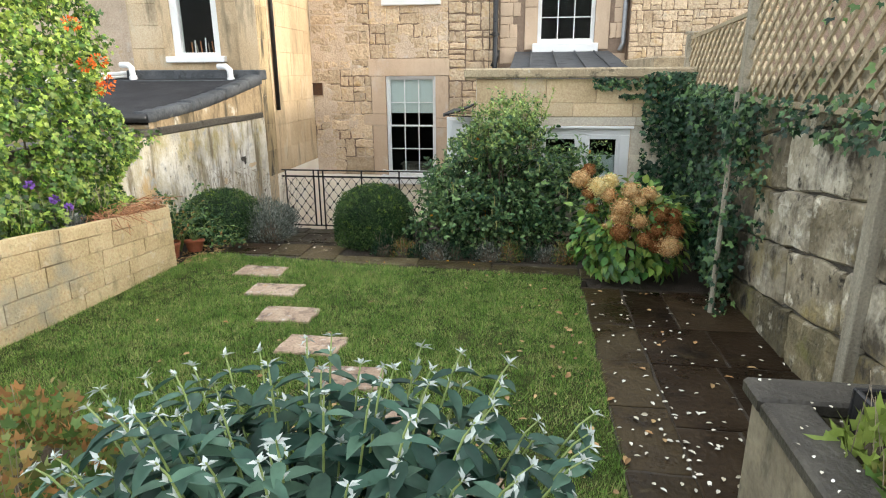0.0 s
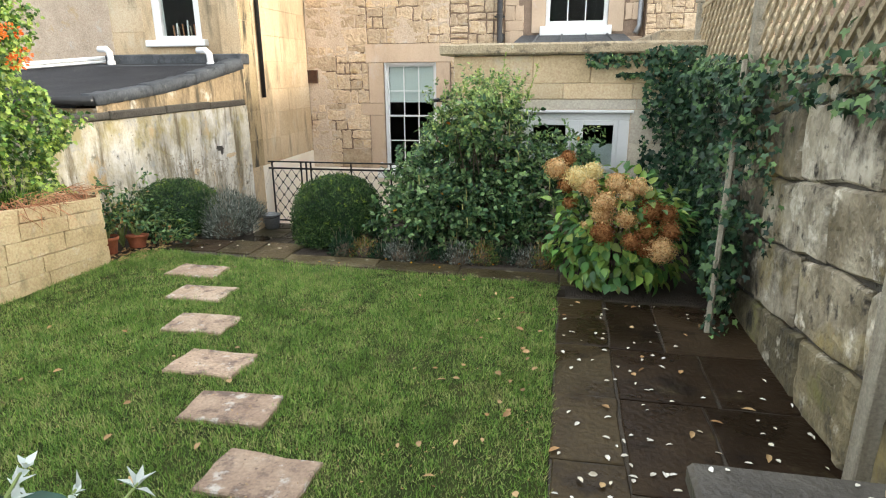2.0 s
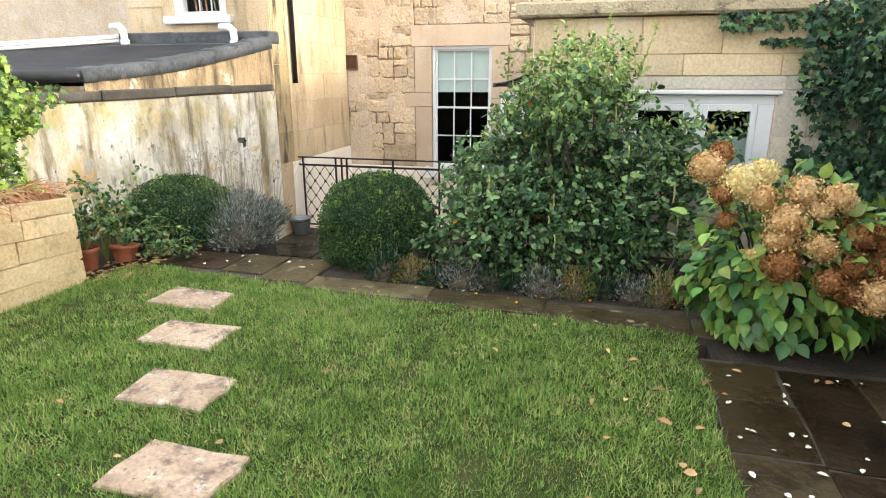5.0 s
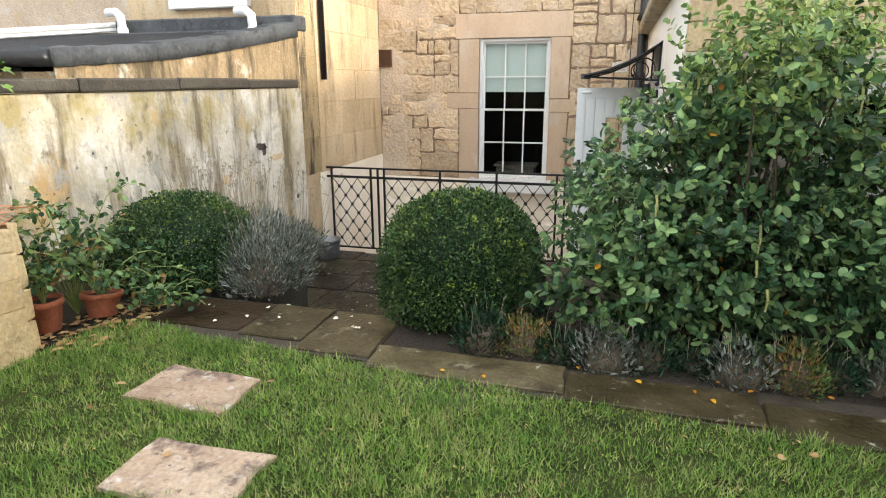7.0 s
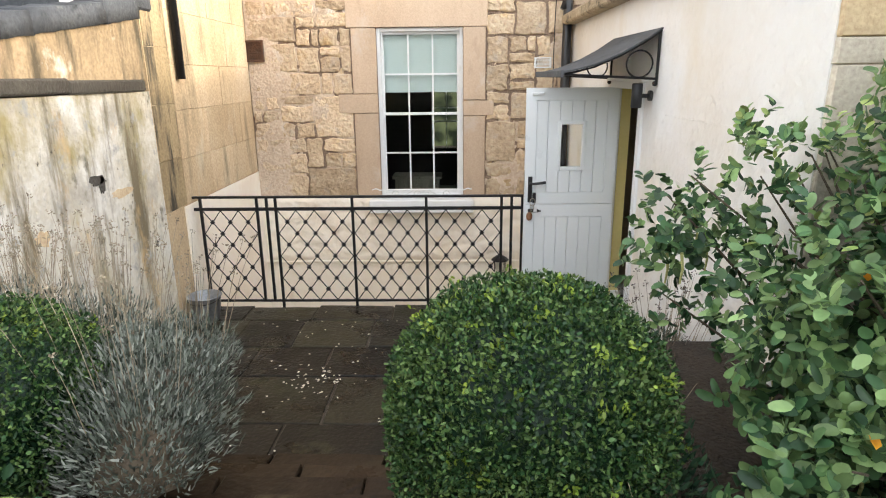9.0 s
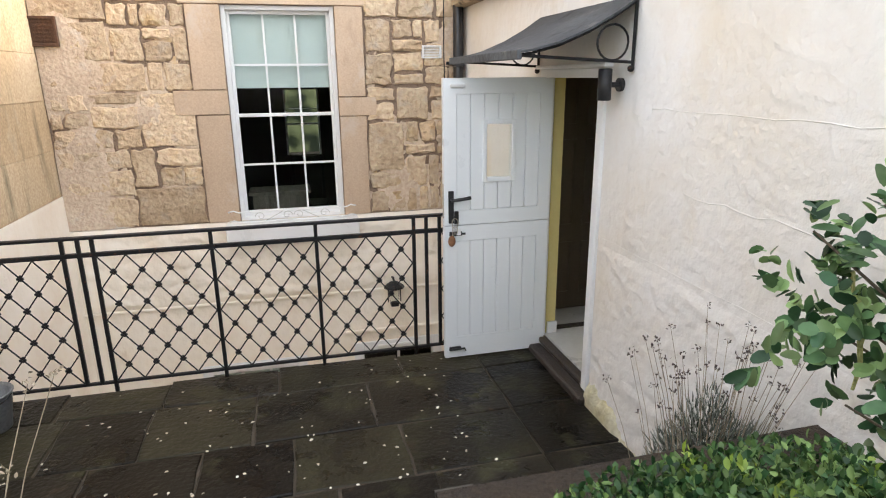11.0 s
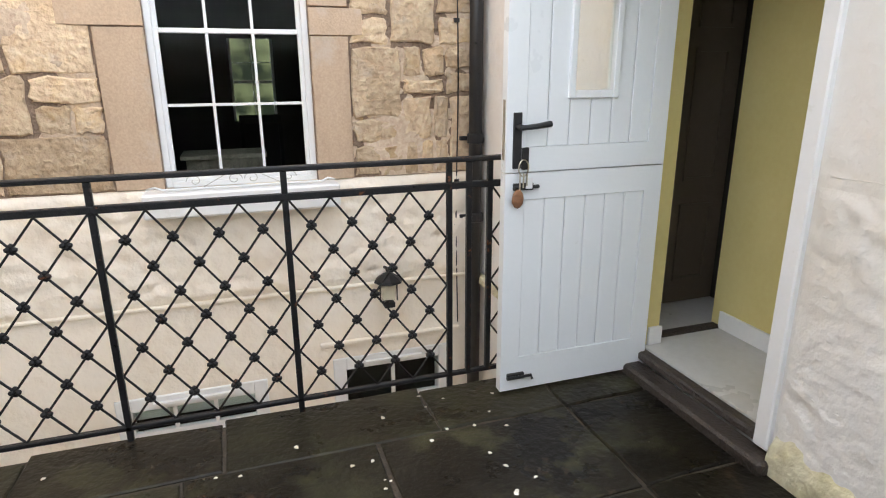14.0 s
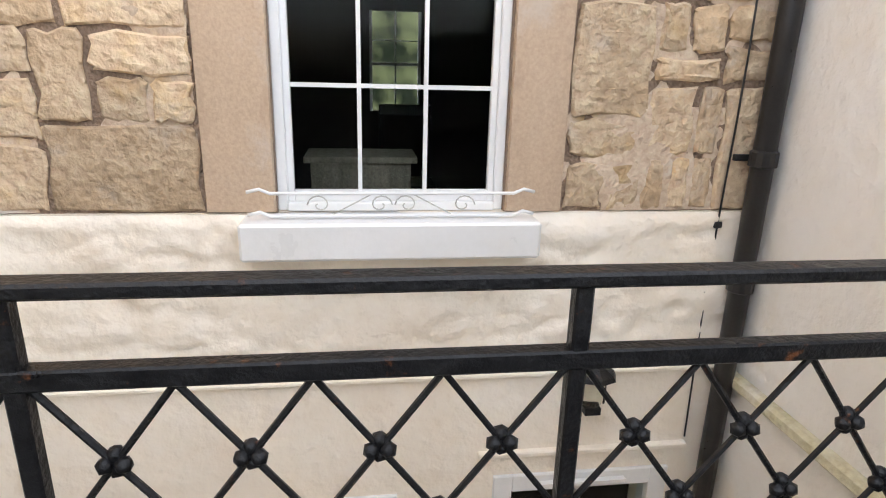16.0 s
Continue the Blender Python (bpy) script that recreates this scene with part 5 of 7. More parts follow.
canopy = thing("door_canopy", (PX, 9.7, 1.2), "dark curved metal canopy on scrolled iron brackets over the door", "canopy")
bm = bmesh.new()
prof = [(PX, 1.54), (PX - 0.12, 1.46), (PX - 0.26, 1.385), (PX - 0.42, 1.32), (PX - 0.56, 1.285), (PX - 0.63, 1.275)]
top = [[bm.verts.new((x, y, z + dz)) for x, z in prof] for y, dz in ((9.07, 0), (10.32, 0), (10.32, -0.012), (9.07, -0.012))]
for i in range(4):
    for k in range(len(prof) - 1):
        bm.faces.new((top[i][k], top[i][k + 1], top[(i + 1) % 4][k + 1], top[(i + 1) % 4][k]))
bm.faces.new([r[0] for r in top])
bm.faces.new([r[-1] for r in top][::-1])
bmesh.ops.recalc_face_normals(bm, faces=bm.faces)
part("sheet", bm, LEAD, canopy, "dark grey lead-coated sheet")
part("front_edge", boxes((PX - 0.645, PX - 0.62, 9.06, 10.33, 1.235, 1.28), bevel=0.004), LEAD, canopy)
for y in (9.09, 10.3):
    part("bracket_arm", tube(bmesh.new(), [(PX - 0.01, y, 1.22), (PX - 0.63, y, 1.255)], 0.008, 6), IRON, canopy)
    part("bracket_upright", tube(bmesh.new(), [(PX - 0.012, y, 1.52), (PX - 0.012, y, 1.2)], 0.009, 6), IRON, canopy)
    part("bracket_rafter", tube(bmesh.new(), [(x, y, z - 0.02) for x, z in prof], 0.007, 6), IRON, canopy)
    part("bracket_ring", tube(bmesh.new(), [(PX - 0.13 + 0.085 * math.cos(a), y, 1.315 + 0.085 * math.sin(a)) for a in np.linspace(0, 6.29, 22)], 0.006, 5), IRON, canopy)
    b = bmesh.new()
    bmesh.ops.create_icosphere(b, subdivisions=2, radius=0.018, matrix=Matrix.Translation((PX - 0.02, y, 1.19)))
    part("knob", b, IRON, canopy, "", True)

lamp = thing("wall_lamp", (PX, 9.2, 1.03), "black cylindrical outdoor wall light, unlit", "wall light")
part("body", lathe(bmesh.new(), [(0.03, 0), (0.036, 0.004), (0.036, 0.158), (0.03, 0.162)], (PX - 0.1, 9.2, 1.03), 20), BLACK, lamp, "", True)
part("mount", tube(bmesh.new(), [(PX, 9.2, 1.11), (PX - 0.02, 9.2, 1.11)], 0.035, 18), BLACK, lamp)
part("arm", tube(bmesh.new(), [(PX - 0.02, 9.2, 1.11), (PX - 0.08, 9.2, 1.11)], 0.014, 8), BLACK, lamp)

# ---- pipes, vents, wall fittings ----
pipe = thing("drainpipe", (-0.34, 12.1, -3.2), "black cast iron downpipe in the house corner", "drainpipe")
part("pipe", tube(bmesh.new(), [(-0.32, WY - 0.1, -3.2), (-0.32, WY - 0.1, 5.0)], 0.05, 14), BLACK, pipe, "", True)
for z in (-2.2, -0.55, 0.05, 1.25, 2.5):
    part("collar", lathe(bmesh.new(), [(0.05, 0), (0.062, 0.006), (0.062, 0.07), (0.05, 0.078)], (-0.32, WY - 0.1, z), 14), BLACK, pipe)
    part("bracket", boxes((-0.42, -0.245, WY - 0.045, WY + 0.0, z + 0.02, z + 0.05), bevel=0.004), BLACK, pipe)
cab = thing("wall_cable", (-0.47, WY, 0), "thin dark cable clipped down the stone wall", "cable")
part("wire", tube(bmesh.new(), [(-0.44 + 0.008 * math.sin(z * 3), WY - 0.03, z) for z in np.linspace(-1.4, 3.4, 16)], 0.005, 5), BLACK, cab)
for z in (-0.6, -0.25, 0.9):
    part("clip", boxes((-0.465, -0.425, WY - 0.04, WY + 0.0, z, z + 0.03), bevel=0.003), BLACK, cab)
vent = thing("wall_vent", (-0.57, WY, 1.33), "small white louvred wall vent", "vent")
part("frame", boxes((-0.665, -0.645, WY - 0.035, WY, 1.33, 1.45), (-0.49, -0.47, WY - 0.035, WY, 1.33, 1.45), (-0.645, -0.49, WY - 0.035, WY, 1.435, 1.45), (-0.645, -0.49, WY - 0.035, WY, 1.33, 1.345), bevel=0.003), WHITE, vent)
for k in range(6):
    part("slat", boxes((-0.645, -0.49, WY - 0.03, WY - 0.01, 1.35 + 0.0145 * k, 1.357 + 0.0145 * k)), WHITE, vent)
grille = thing("air_grille", (-3.9, WY, 1.44), "rusty brown square air grille in the wall", "air grille")
part("frame", boxes((-4.01, -3.985, WY - 0.06, WY, 1.43, 1.67), (-3.8, -3.775, WY - 0.06, WY, 1.43, 1.67), (-3.985, -3.8, WY - 0.06, WY, 1.645, 1.67), (-3.985, -3.8, WY - 0.06, WY, 1.43, 1.455), bevel=0.003), RUST, grille)
part("backing", boxes((-3.985, -3.8, WY - 0.042, WY, 1.455, 1.645)), RUST, grille, "dark rusty mesh")
for k in range(6):
    part("bar", boxes((-3.985, -3.8, WY - 0.052, WY - 0.042, 1.475 + k * 0.03, 1.485 + k * 0.03)), RUST, grille)
lan = thing("basement_lantern", (-1.03, WY, -1.05), "old black iron lantern bracket on the basement wall", "wall light")
part("bracket", tube(bmesh.new(), [(-1.03, WY, -0.87), (-1.03, WY - 0.1, -0.85), (-1.03, WY - 0.16, -0.88)], 0.012, 6), IRON, lan)
part("shade", lathe(bmesh.new(), [(0.11, -0.02), (0.1, 0.0), (0.05, 0.035), (0.015, 0.05)], (-1.03, WY - 0.15, -0.92), 8), IRON, lan)
part("glass", lathe(bmesh.new(), [(0.03, -0.2), (0.05, -0.16), (0.065, -0.03), (0.06, -0.02)], (-1.03, WY - 0.15, -0.92), 8), GLASS, lan)
part("cage", boxes((-1.1, -1.09, WY - 0.155, WY - 0.145, -1.1, -0.93), (-0.97, -0.96, WY - 0.155, WY - 0.145, -1.1, -0.93), (-1.07, -0.99, WY - 0.19, WY - 0.11, -1.14, -1.1), bevel=0.003), IRON, lan)
dp2 = thing("drainpipe", (LX, 10.32, 1.25), "dark brown downpipe on the tall stone wall", "drainpipe")
part("pipe", tube(bmesh.new(), [(LX + 0.05, 10.3, 1.25), (LX + 0.05, 10.33, 5.2)], 0.035, 10), IRON, dp2, "", True)
dp3 = thing("drainpipe", (-0.3, WY, 2.0), "dark downpipe above the wing parapet", "drainpipe")
dp4 = thing("drainpipe", (2.02, WY, 2.2), "pale grey plastic downpipe above the wing", "drainpipe")
part("pipe", tube(bmesh.new(), [(2.02, WY - 0.06, 5), (2.02, WY - 0.06, 2.35), (1.96, WY - 0.1, 2.22)], 0.045, 10), ZINC, dp4, "", True)
part("pipe", tube(bmesh.new(), [(-0.28, WY - 0.06, 2.25), (-0.3, WY - 0.08, 2.1), (-0.36, WY - 0.1, 1.95)], 0.05, 10), BLACK, dp3, "", True)
for x, y, z in ((-4.42, 9.67, 1.75), (-6.13, 9.67, 1.79)):
    fl = thing("flue_pipe", (x, y, z), "white plastic elbow pipe over the lean-to roof", "pipe", "white elbow pipes")
    part("pipe", tube(bmesh.new(), [(x - 0.22, y + 0.02, z + 0.22), (x - 0.08, y, z + 0.22), (x - 0.01, y - 0.02, z + 0.17), (x, y - 0.02, z + 0.0)], 0.048, 12), WHITE, fl, "", True)
    part("socket", lathe(bmesh.new(), [(0.05, 0), (0.06, 0.01), (0.06, 0.06), (0.05, 0.07)], (x, y - 0.02, z - 0.02), 12), WHITE, fl)
rail = bmesh.new()
for dz in (0.0, 0.055):
    tube(rail, [(-6.16, 9.9, 1.9 - dz), (-7.6, 8.9, 1.76 - dz)], 0.03 - dz * 0.15, 6)
tagged(finish("gutter_rail", rail, WHITE), "white edge rail running down beside the lean-to roof", "gutter")
cctv = thing("wall_pipe_end", (1.88, 7.2, 1.3), "round grey pipe end with a coil on the ivy wall", "pipe end")
part("mount", tube(bmesh.new(), [(1.85, FY, 1.31), (1.85, FY - 0.12, 1.31)], 0.035, 12), BLACK, cctv, "", True)
part("rim", tube(bmesh.new(), [(1.85 + 0.045 * math.cos(a), FY - 0.125, 1.31 + 0.045 * math.sin(a)) for a in np.linspace(0, 6.29, 16)], 0.009, 6), ZINC, cctv, "", True)

# ---- iron railing along the terrace edge ----
RY = 10.31
railing = thing("terrace_railing", (-2.1, RY, TERR), "black wrought iron railing with a knotted diamond lattice", "railing")
ZT, ZS, ZB = 0.213, 0.1, -0.79
part("top_rail", boxes((-4.07, -0.25, RY - 0.02, RY + 0.02, ZT - 0.012, ZT + 0.008), bevel=0.004), IRON, railing, "rust-flecked black handrail")
part("second_rail", boxes((-4.05, -0.25, RY - 0.014, RY + 0.014, ZS - 0.014, ZS + 0.014), bevel=0.003), IRON, railing)
part("bottom_rail", boxes((-3.96, -0.25, RY - 0.012, RY + 0.012, ZB - 0.012, ZB + 0.008), bevel=0.003), IRON, railing)
for x, zb in ((-3.997, -0.7), (-3.908, ZB), (-3.39, ZB), (-3.299, ZB), (-3.218, TERR - 0.03), (-2.515, TERR - 0.03), (-1.84, TERR - 0.03), (-1.158, TERR - 0.03), (-1.067, ZB), (-0.97, ZB), (-0.3, ZB)):
    part("post", boxes((x - 0.012, x + 0.012, RY - 0.012, RY + 0.012, zb, ZT - 0.012), bevel=0.003), IRON, railing)
kb = bmesh.new()
for a in range(4):
    bmesh.ops.create_icosphere(kb, subdivisions=1, radius=0.0125, matrix=Matrix.Translation((0.011 * math.cos(a * math.pi / 2), 0.004 if a % 2 else -0.004, 0.011 * math.sin(a * math.pi / 2))))
knot = mesh_of(kb, "knot", IRON, True)
for x0, x1, n in ((-3.896, -3.402, 3), (-3.206, -2.527, 4), (-2.503, -1.852, 4), (-1.828, -1.17, 4), (-0.958, -0.312, 4)):
    pw, ph = (x1 - x0) / n, (ZS - ZB - 0.02) / 4
    for sign in (1, -1):
        for c in range(-3, n + 4):
            pts = []
            for u, v in ((c, 0), (c + 4 * sign, 4)):
                pts.append([u, v])
            (ua, va), (ub, vb) = pts
            lo, hi = 0.0, 1.0
            du = ub - ua
            for bound in (0, n):
                f = (bound - ua) / du
                if (du > 0) == (bound == 0):
                    lo = max(lo, f)
                else:
                    hi = min(hi, f)
            if hi - lo > 0.05:
                a = (x0 + (ua + du * lo) * pw, RY, ZS - 0.014 - 4 * lo * ph)
                b = (x0 + (ua + du * hi) * pw, RY, ZS - 0.014 - 4 * hi * ph)
                part("lattice_bar", tube(bmesh.new(), [a, b], 0.0048, 6), IRON, railing)
    for i in range(2 * n + 1):
        for j in range(1, 8):
            if (i + j) % 2 == 0 and 0 < i < 2 * n:
                piece("knot", knot, railing, pose(x0 + i * pw / 2, RY, ZS - 0.014 - j * ph / 2))

# ---- trellis on the right wall ----
def trellis(y0, y1, z0, z1, zt0, zt1):
    t = thing("garden_trellis", (RX - 0.06, (y0 + y1) / 2, z0), "weathered wooden diamond trellis on top of the garden wall", "trellis", "trellis panels")
    x = RX - 0.05
    part("frame_rail", boxes((x - 0.02, x + 0.02, y0, y1, z0 - 0.02, z0 + 0.02), bevel=0.004), LATTICE, t)
    bm = bmesh.new()
    tube(bm, [(x, y0, zt0), (x, y1, zt1)], 0.024, 4)
    part("frame_rail", bm, LATTICE, t)
    h = 0.5 * (zt0 + zt1) - z0
    step = 0.15
    k = y0 - h
    while k < y1:
        for s in (1, -1):
            a0, a1 = (k, k + h) if s > 0 else (k + h, k)
            fl, fh = 0.0, 1.0
            d = a1 - a0
            for bound in (y0, y1):
                f = (bound - a0) / d
                if (d > 0) == (bound == y0):
                    fl = max(fl, f)
                else:
                    fh = min(fh, f)
            if fh - fl > 0.04:
                bm = bmesh.new()
                tube(bm, [(x + 0.006 * s, a0 + d * fl, z0 + h * fl), (x + 0.006 * s, a0 + d * fh, z0 + h * fh)], 0.014, 4)
                part("slat", bm, LATTICE, t)
        k += step
    return t


trellis(5.55, 7.4, 1.56, 2.2, 2.3, 2.2)
trellis(3.36, 5.45, 1.64, 2.42, 2.5, 2.4)
for y, zb, zt, w in ((5.5, 1.4, 2.45, 0.045), (7.43, 1.4, 2.24, 0.035), (3.33, 0.0, 2.5, 0.045)):
    tagged(finish("trellis_post", boxes((RX - 0.1, RX - 0.01, y - w, y + w, zb, zt), (RX - 0.115, RX + 0.005, y - w - 0.01, y + w + 0.01, zt, zt + 0.03), bevel=0.006), TIMBER), "grey weathered square timber trellis post", "post", "trellis posts")
tagged(finish("leaning_post", tube(bmesh.new(), [(1.86, 4.9, 0.0), (1.9, 5.03, 0.6), (1.935, 5.14, 1.1), (1.97, 5.25, 1.7)], 0.021, 6), TIMBER), "slim weathered timber stake leaning on the ivy", "post")

# ---- bucket and pots ----
bk = thing("zinc_bucket", (-3.83, 10.0, TERR), "small grey zinc bucket beside the wall", "bucket")
part("body", lathe(bmesh.new(), [(0.105, 0.0), (0.11, 0.004), (0.144, 0.23), (0.148, 0.235), (0.14, 0.235), (0.132, 0.22), (0.1, 0.02)], (-3.83, 9.98, TERR), 24), ZINC, bk, "", True)
part("rim", tube(bmesh.new(), [(-3.83 + 0.146 * math.cos(a), 9.98 + 0.146 * math.sin(a), TERR + 0.234) for a in np.linspace(0, 6.29, 25)], 0.006, 6), ZINC, bk)
part("handle", tube(bmesh.new(), [(-3.83 + 0.146 * math.cos(a), 9.98 - 0.146 * math.sin(a), TERR + 0.22 - 0.03 * math.sin(a)) for a in np.linspace(0, 3.14, 12)], 0.004, 5), IRON, bk)


def flowerpot(x, y, z, r, h, lean, label):
    p = thing("flower_pot", (x, y, z), label, "flower pot", "terracotta pots")
    part("pot", lathe(bmesh.new(), [(r * 0.68, 0), (r * 0.7, 0.004), (r * 0.94, h * 0.78), (r * 1.06, h * 0.8), (r * 1.08, h), (r * 0.94, h), (r * 0.9, h * 0.85)], (x, y, z), 24), TERRACOTTA, p, "", True)
    part("soil", lathe(bmesh.new(), [(r * 0.9, h * 0.8), (r * 0.9, h * 0.86)], (x, y, z), 16), SOIL, p)
    if lean:
        p.rotation_euler = (radians(lean), 0, 0.3)
    return p


flowerpot(-3.31, 5.78, 0.0, 0.085, 0.17, 0, "tall terracotta flower pot beside the bed wall")
flowerpot(-3.2, 6.02, 0.0, 0.1, 0.13, -8, "low red terracotta pot tilted on the soil")
tr = thing("plastic_trough", (1.75, 2.1, 0.6), "dark green plastic trough standing in the planter", "trough")
part("body", boxes((1.5, 2.06, 2.04, 2.06, 0.602, 0.83), (1.5, 2.06, 2.17, 2.19, 0.602, 0.83), (1.5, 1.52, 2.06, 2.17, 0.602, 0.83), (2.04, 2.06, 2.06, 2.17, 0.602, 0.83), (1.52, 2.04, 2.06, 2.17, 0.602, 0.62), bevel=0.006), BLACK, tr)
part("soil", boxes((1.52, 2.04, 2.06, 2.17, 0.62, 0.8)), SOIL, tr)

# ---- stepping stones on the lawn ----
for k, (x, y, a) in enumerate(((-2.18, 5.45, -2), (-1.835, 4.975, 1), (-1.495, 4.44, 0), (-1.105, 3.92, -1), (-0.725, 3.49, 1), (-0.323, 3.017, -2), (0.09, 2.56, 2))):
    st = new("stepping_stone", slab_mesh("stepping_stone", 0.455, 0.285, 0.05, STEPST, 60 + k, 0.012, 0.008))
    st.matrix_basis = pose(x, y, 0.012, 0.4 * math.sin(k), 0.5 * math.cos(k), a)
    tagged(st, "pinkish worn sandstone stepping stone set in the lawn", "stepping stone", "stepping stones across the lawn")


# ---- lawn grass ----
def grass_field(n):
    x = rng.uniform(-3.5, 0.9, n)
    y = rng.uniform(0.95, 6.02, n)
    far = np.where(x < -1.6, 5.99 - 0.1 * (x + 2.85), 5.84 - 0.07 * (x + 1.6))
    left = -3.33 + 0.1 * (y - 3.6)
    ok = (x > left) & (x < 0.895 + 0.012 * np.sin(y * 9)) & (y < far + 0.012 * np.sin(x * 11)) & (y > 1.5)
    for sx, sy in ((-2.18, 5.45), (-1.835, 4.975), (-1.495, 4.44), (-1.105, 3.92), (-0.725, 3.49), (-0.323, 3.017), (0.09, 2.56)):
        ok &= ~((abs(x - sx) < 0.212) & (abs(y - sy) < 0.128))
    patch = np.array([noise.noise((a * 1.1, b * 1.1, 3.0)) for a, b in zip(x, y)])
    ok &= rng.uniform(-0.75, 1.0, n) > -0.35 - patch * 1.2 - 0.5
    return x[ok], y[ok], patch[ok]


gx, gy, gp = grass_field(400000)
tuft_h = np.array([noise.noise((a * 9, b * 9, 7.0)) + 0.6 * noise.noise((a * 22, b * 22, 1.0)) for a, b in zip(gx, gy)])
n = len(gx)
ang = rng.uniform(0, 6.283, n)
lean = rng.uniform(0.1, 1.7, n)
along = np.stack([np.cos(ang) * lean, np.sin(ang) * lean, np.ones(n)], 1)
face = np.stack([np.cos(ang + 1.57 + rng.normal(0, 0.6, n)), np.sin(ang + 1.57), np.zeros(n)], 1)
me = leaf_mesh("grass_blades", np.stack([gx, gy, np.full(n, -0.014)], 1), along, np.cross(along, face), np.maximum(0.006, rng.uniform(0.016, 0.05, n) * (1 + 0.3 * gp + 0.7 * tuft_h)), rng.uniform(0.003, 0.0066, n), "blade", GRASS)
tagged(new("lawn_grass", me), "short damp green grass with yellowing patches", "grass", kind="stuff")


# ---- shrubs ----
def boxy_ball(spot, radii, n, seed, label):
    """A clipped box ball: a dense skin of small leaves over a core coloured dark for inner shade, with stray fresh
    tips.
    """
    b = thing("box_ball", (spot[0], spot[1], 0.0), label, "shrub", "clipped box balls")
    c, rad = np.array(spot), np.array(radii)
    # Dark green core stands in for the deep shadow between the leaves.
    core = bmesh.new()
    bmesh.ops.create_icosphere(core, subdivisions=4, radius=1.0)
    for v in core.verts:
        f = 0.82 * (1 + 0.05 * noise.noise(v.co * 2.5 + Vector((seed, 0, 0))))
        d = v.co.normalized()
        s = (abs(d.x) ** 2.4 + abs(d.y) ** 2.4 + abs(d.z) ** 2.4) ** (-1 / 2.4)
        v.co = Vector(c) + Vector((d.x * rad[0], d.y * rad[1], d.z * rad[2])) * s * f
        v.co.z = max(v.co.z, -0.01)
    part("heart", core, IVYLEAF, b, "", True)
    d = sphere_dirs(n)
    s = (np.abs(d) ** 2.4).sum(1) ** (-1 / 2.4)
    r = s * lumpy(d, 0.06, 2.5, seed) * rng.uniform(0.83, 1.035, n)
    pos = c + d * rad * r[:, None]
    nor = unit(d / rad)
    keep = pos[:, 2] > 0.0
    pos, nor = pos[keep], nor[keep]
    m = len(pos)
    al = nor * rng.uniform(0.1, 1.0, (m, 1)) + rng.normal(0, 0.6, (m, 3)) + np.array([0, 0, 0.25])
    up = nor + rng.normal(0, 0.75, (m, 3))
    leaf_part("foliage", b, pos, al, up, rng.uniform(0.012, 0.021, m), rng.uniform(0.0075, 0.0125, m), "oval", BOXLEAF)
    k = 110
    i = rng.choice(np.where(nor[:, 2] > -0.2)[0], k)
    w = (nor[i, 2] + 0.4) > rng.uniform(0, 1.2, k)
    i = i[w]
    cl = np.repeat(pos[i] + nor[i] * 0.01, 10, 0) + rng.normal(0, 0.012, (10 * len(i), 3))
    nn = np.repeat(nor[i], 10, 0)
    leaf_part("fresh_growth", b, cl, nn * 0.6 + rng.normal(0, 0.6, cl.shape) + np.array([0, 0, 0.3]), nn + rng.normal(0, 0.4, cl.shape), rng.uniform(0.012, 0.024, len(cl)), 0.011, "oval", BOXTIP, "pale yellow-green new growth")["kind"] = "stuff"
    return b


boxy_ball((-1.345, 6.68, 0.195), (0.435, 0.44, 0.44), 52000, 1.0, "clipped dark green box ball beside the garden steps")
boxy_ball((-3.24, 6.76, 0.11), (0.44, 0.44, 0.42), 38000, 5.0, "clipped dark green box ball beside lavender")


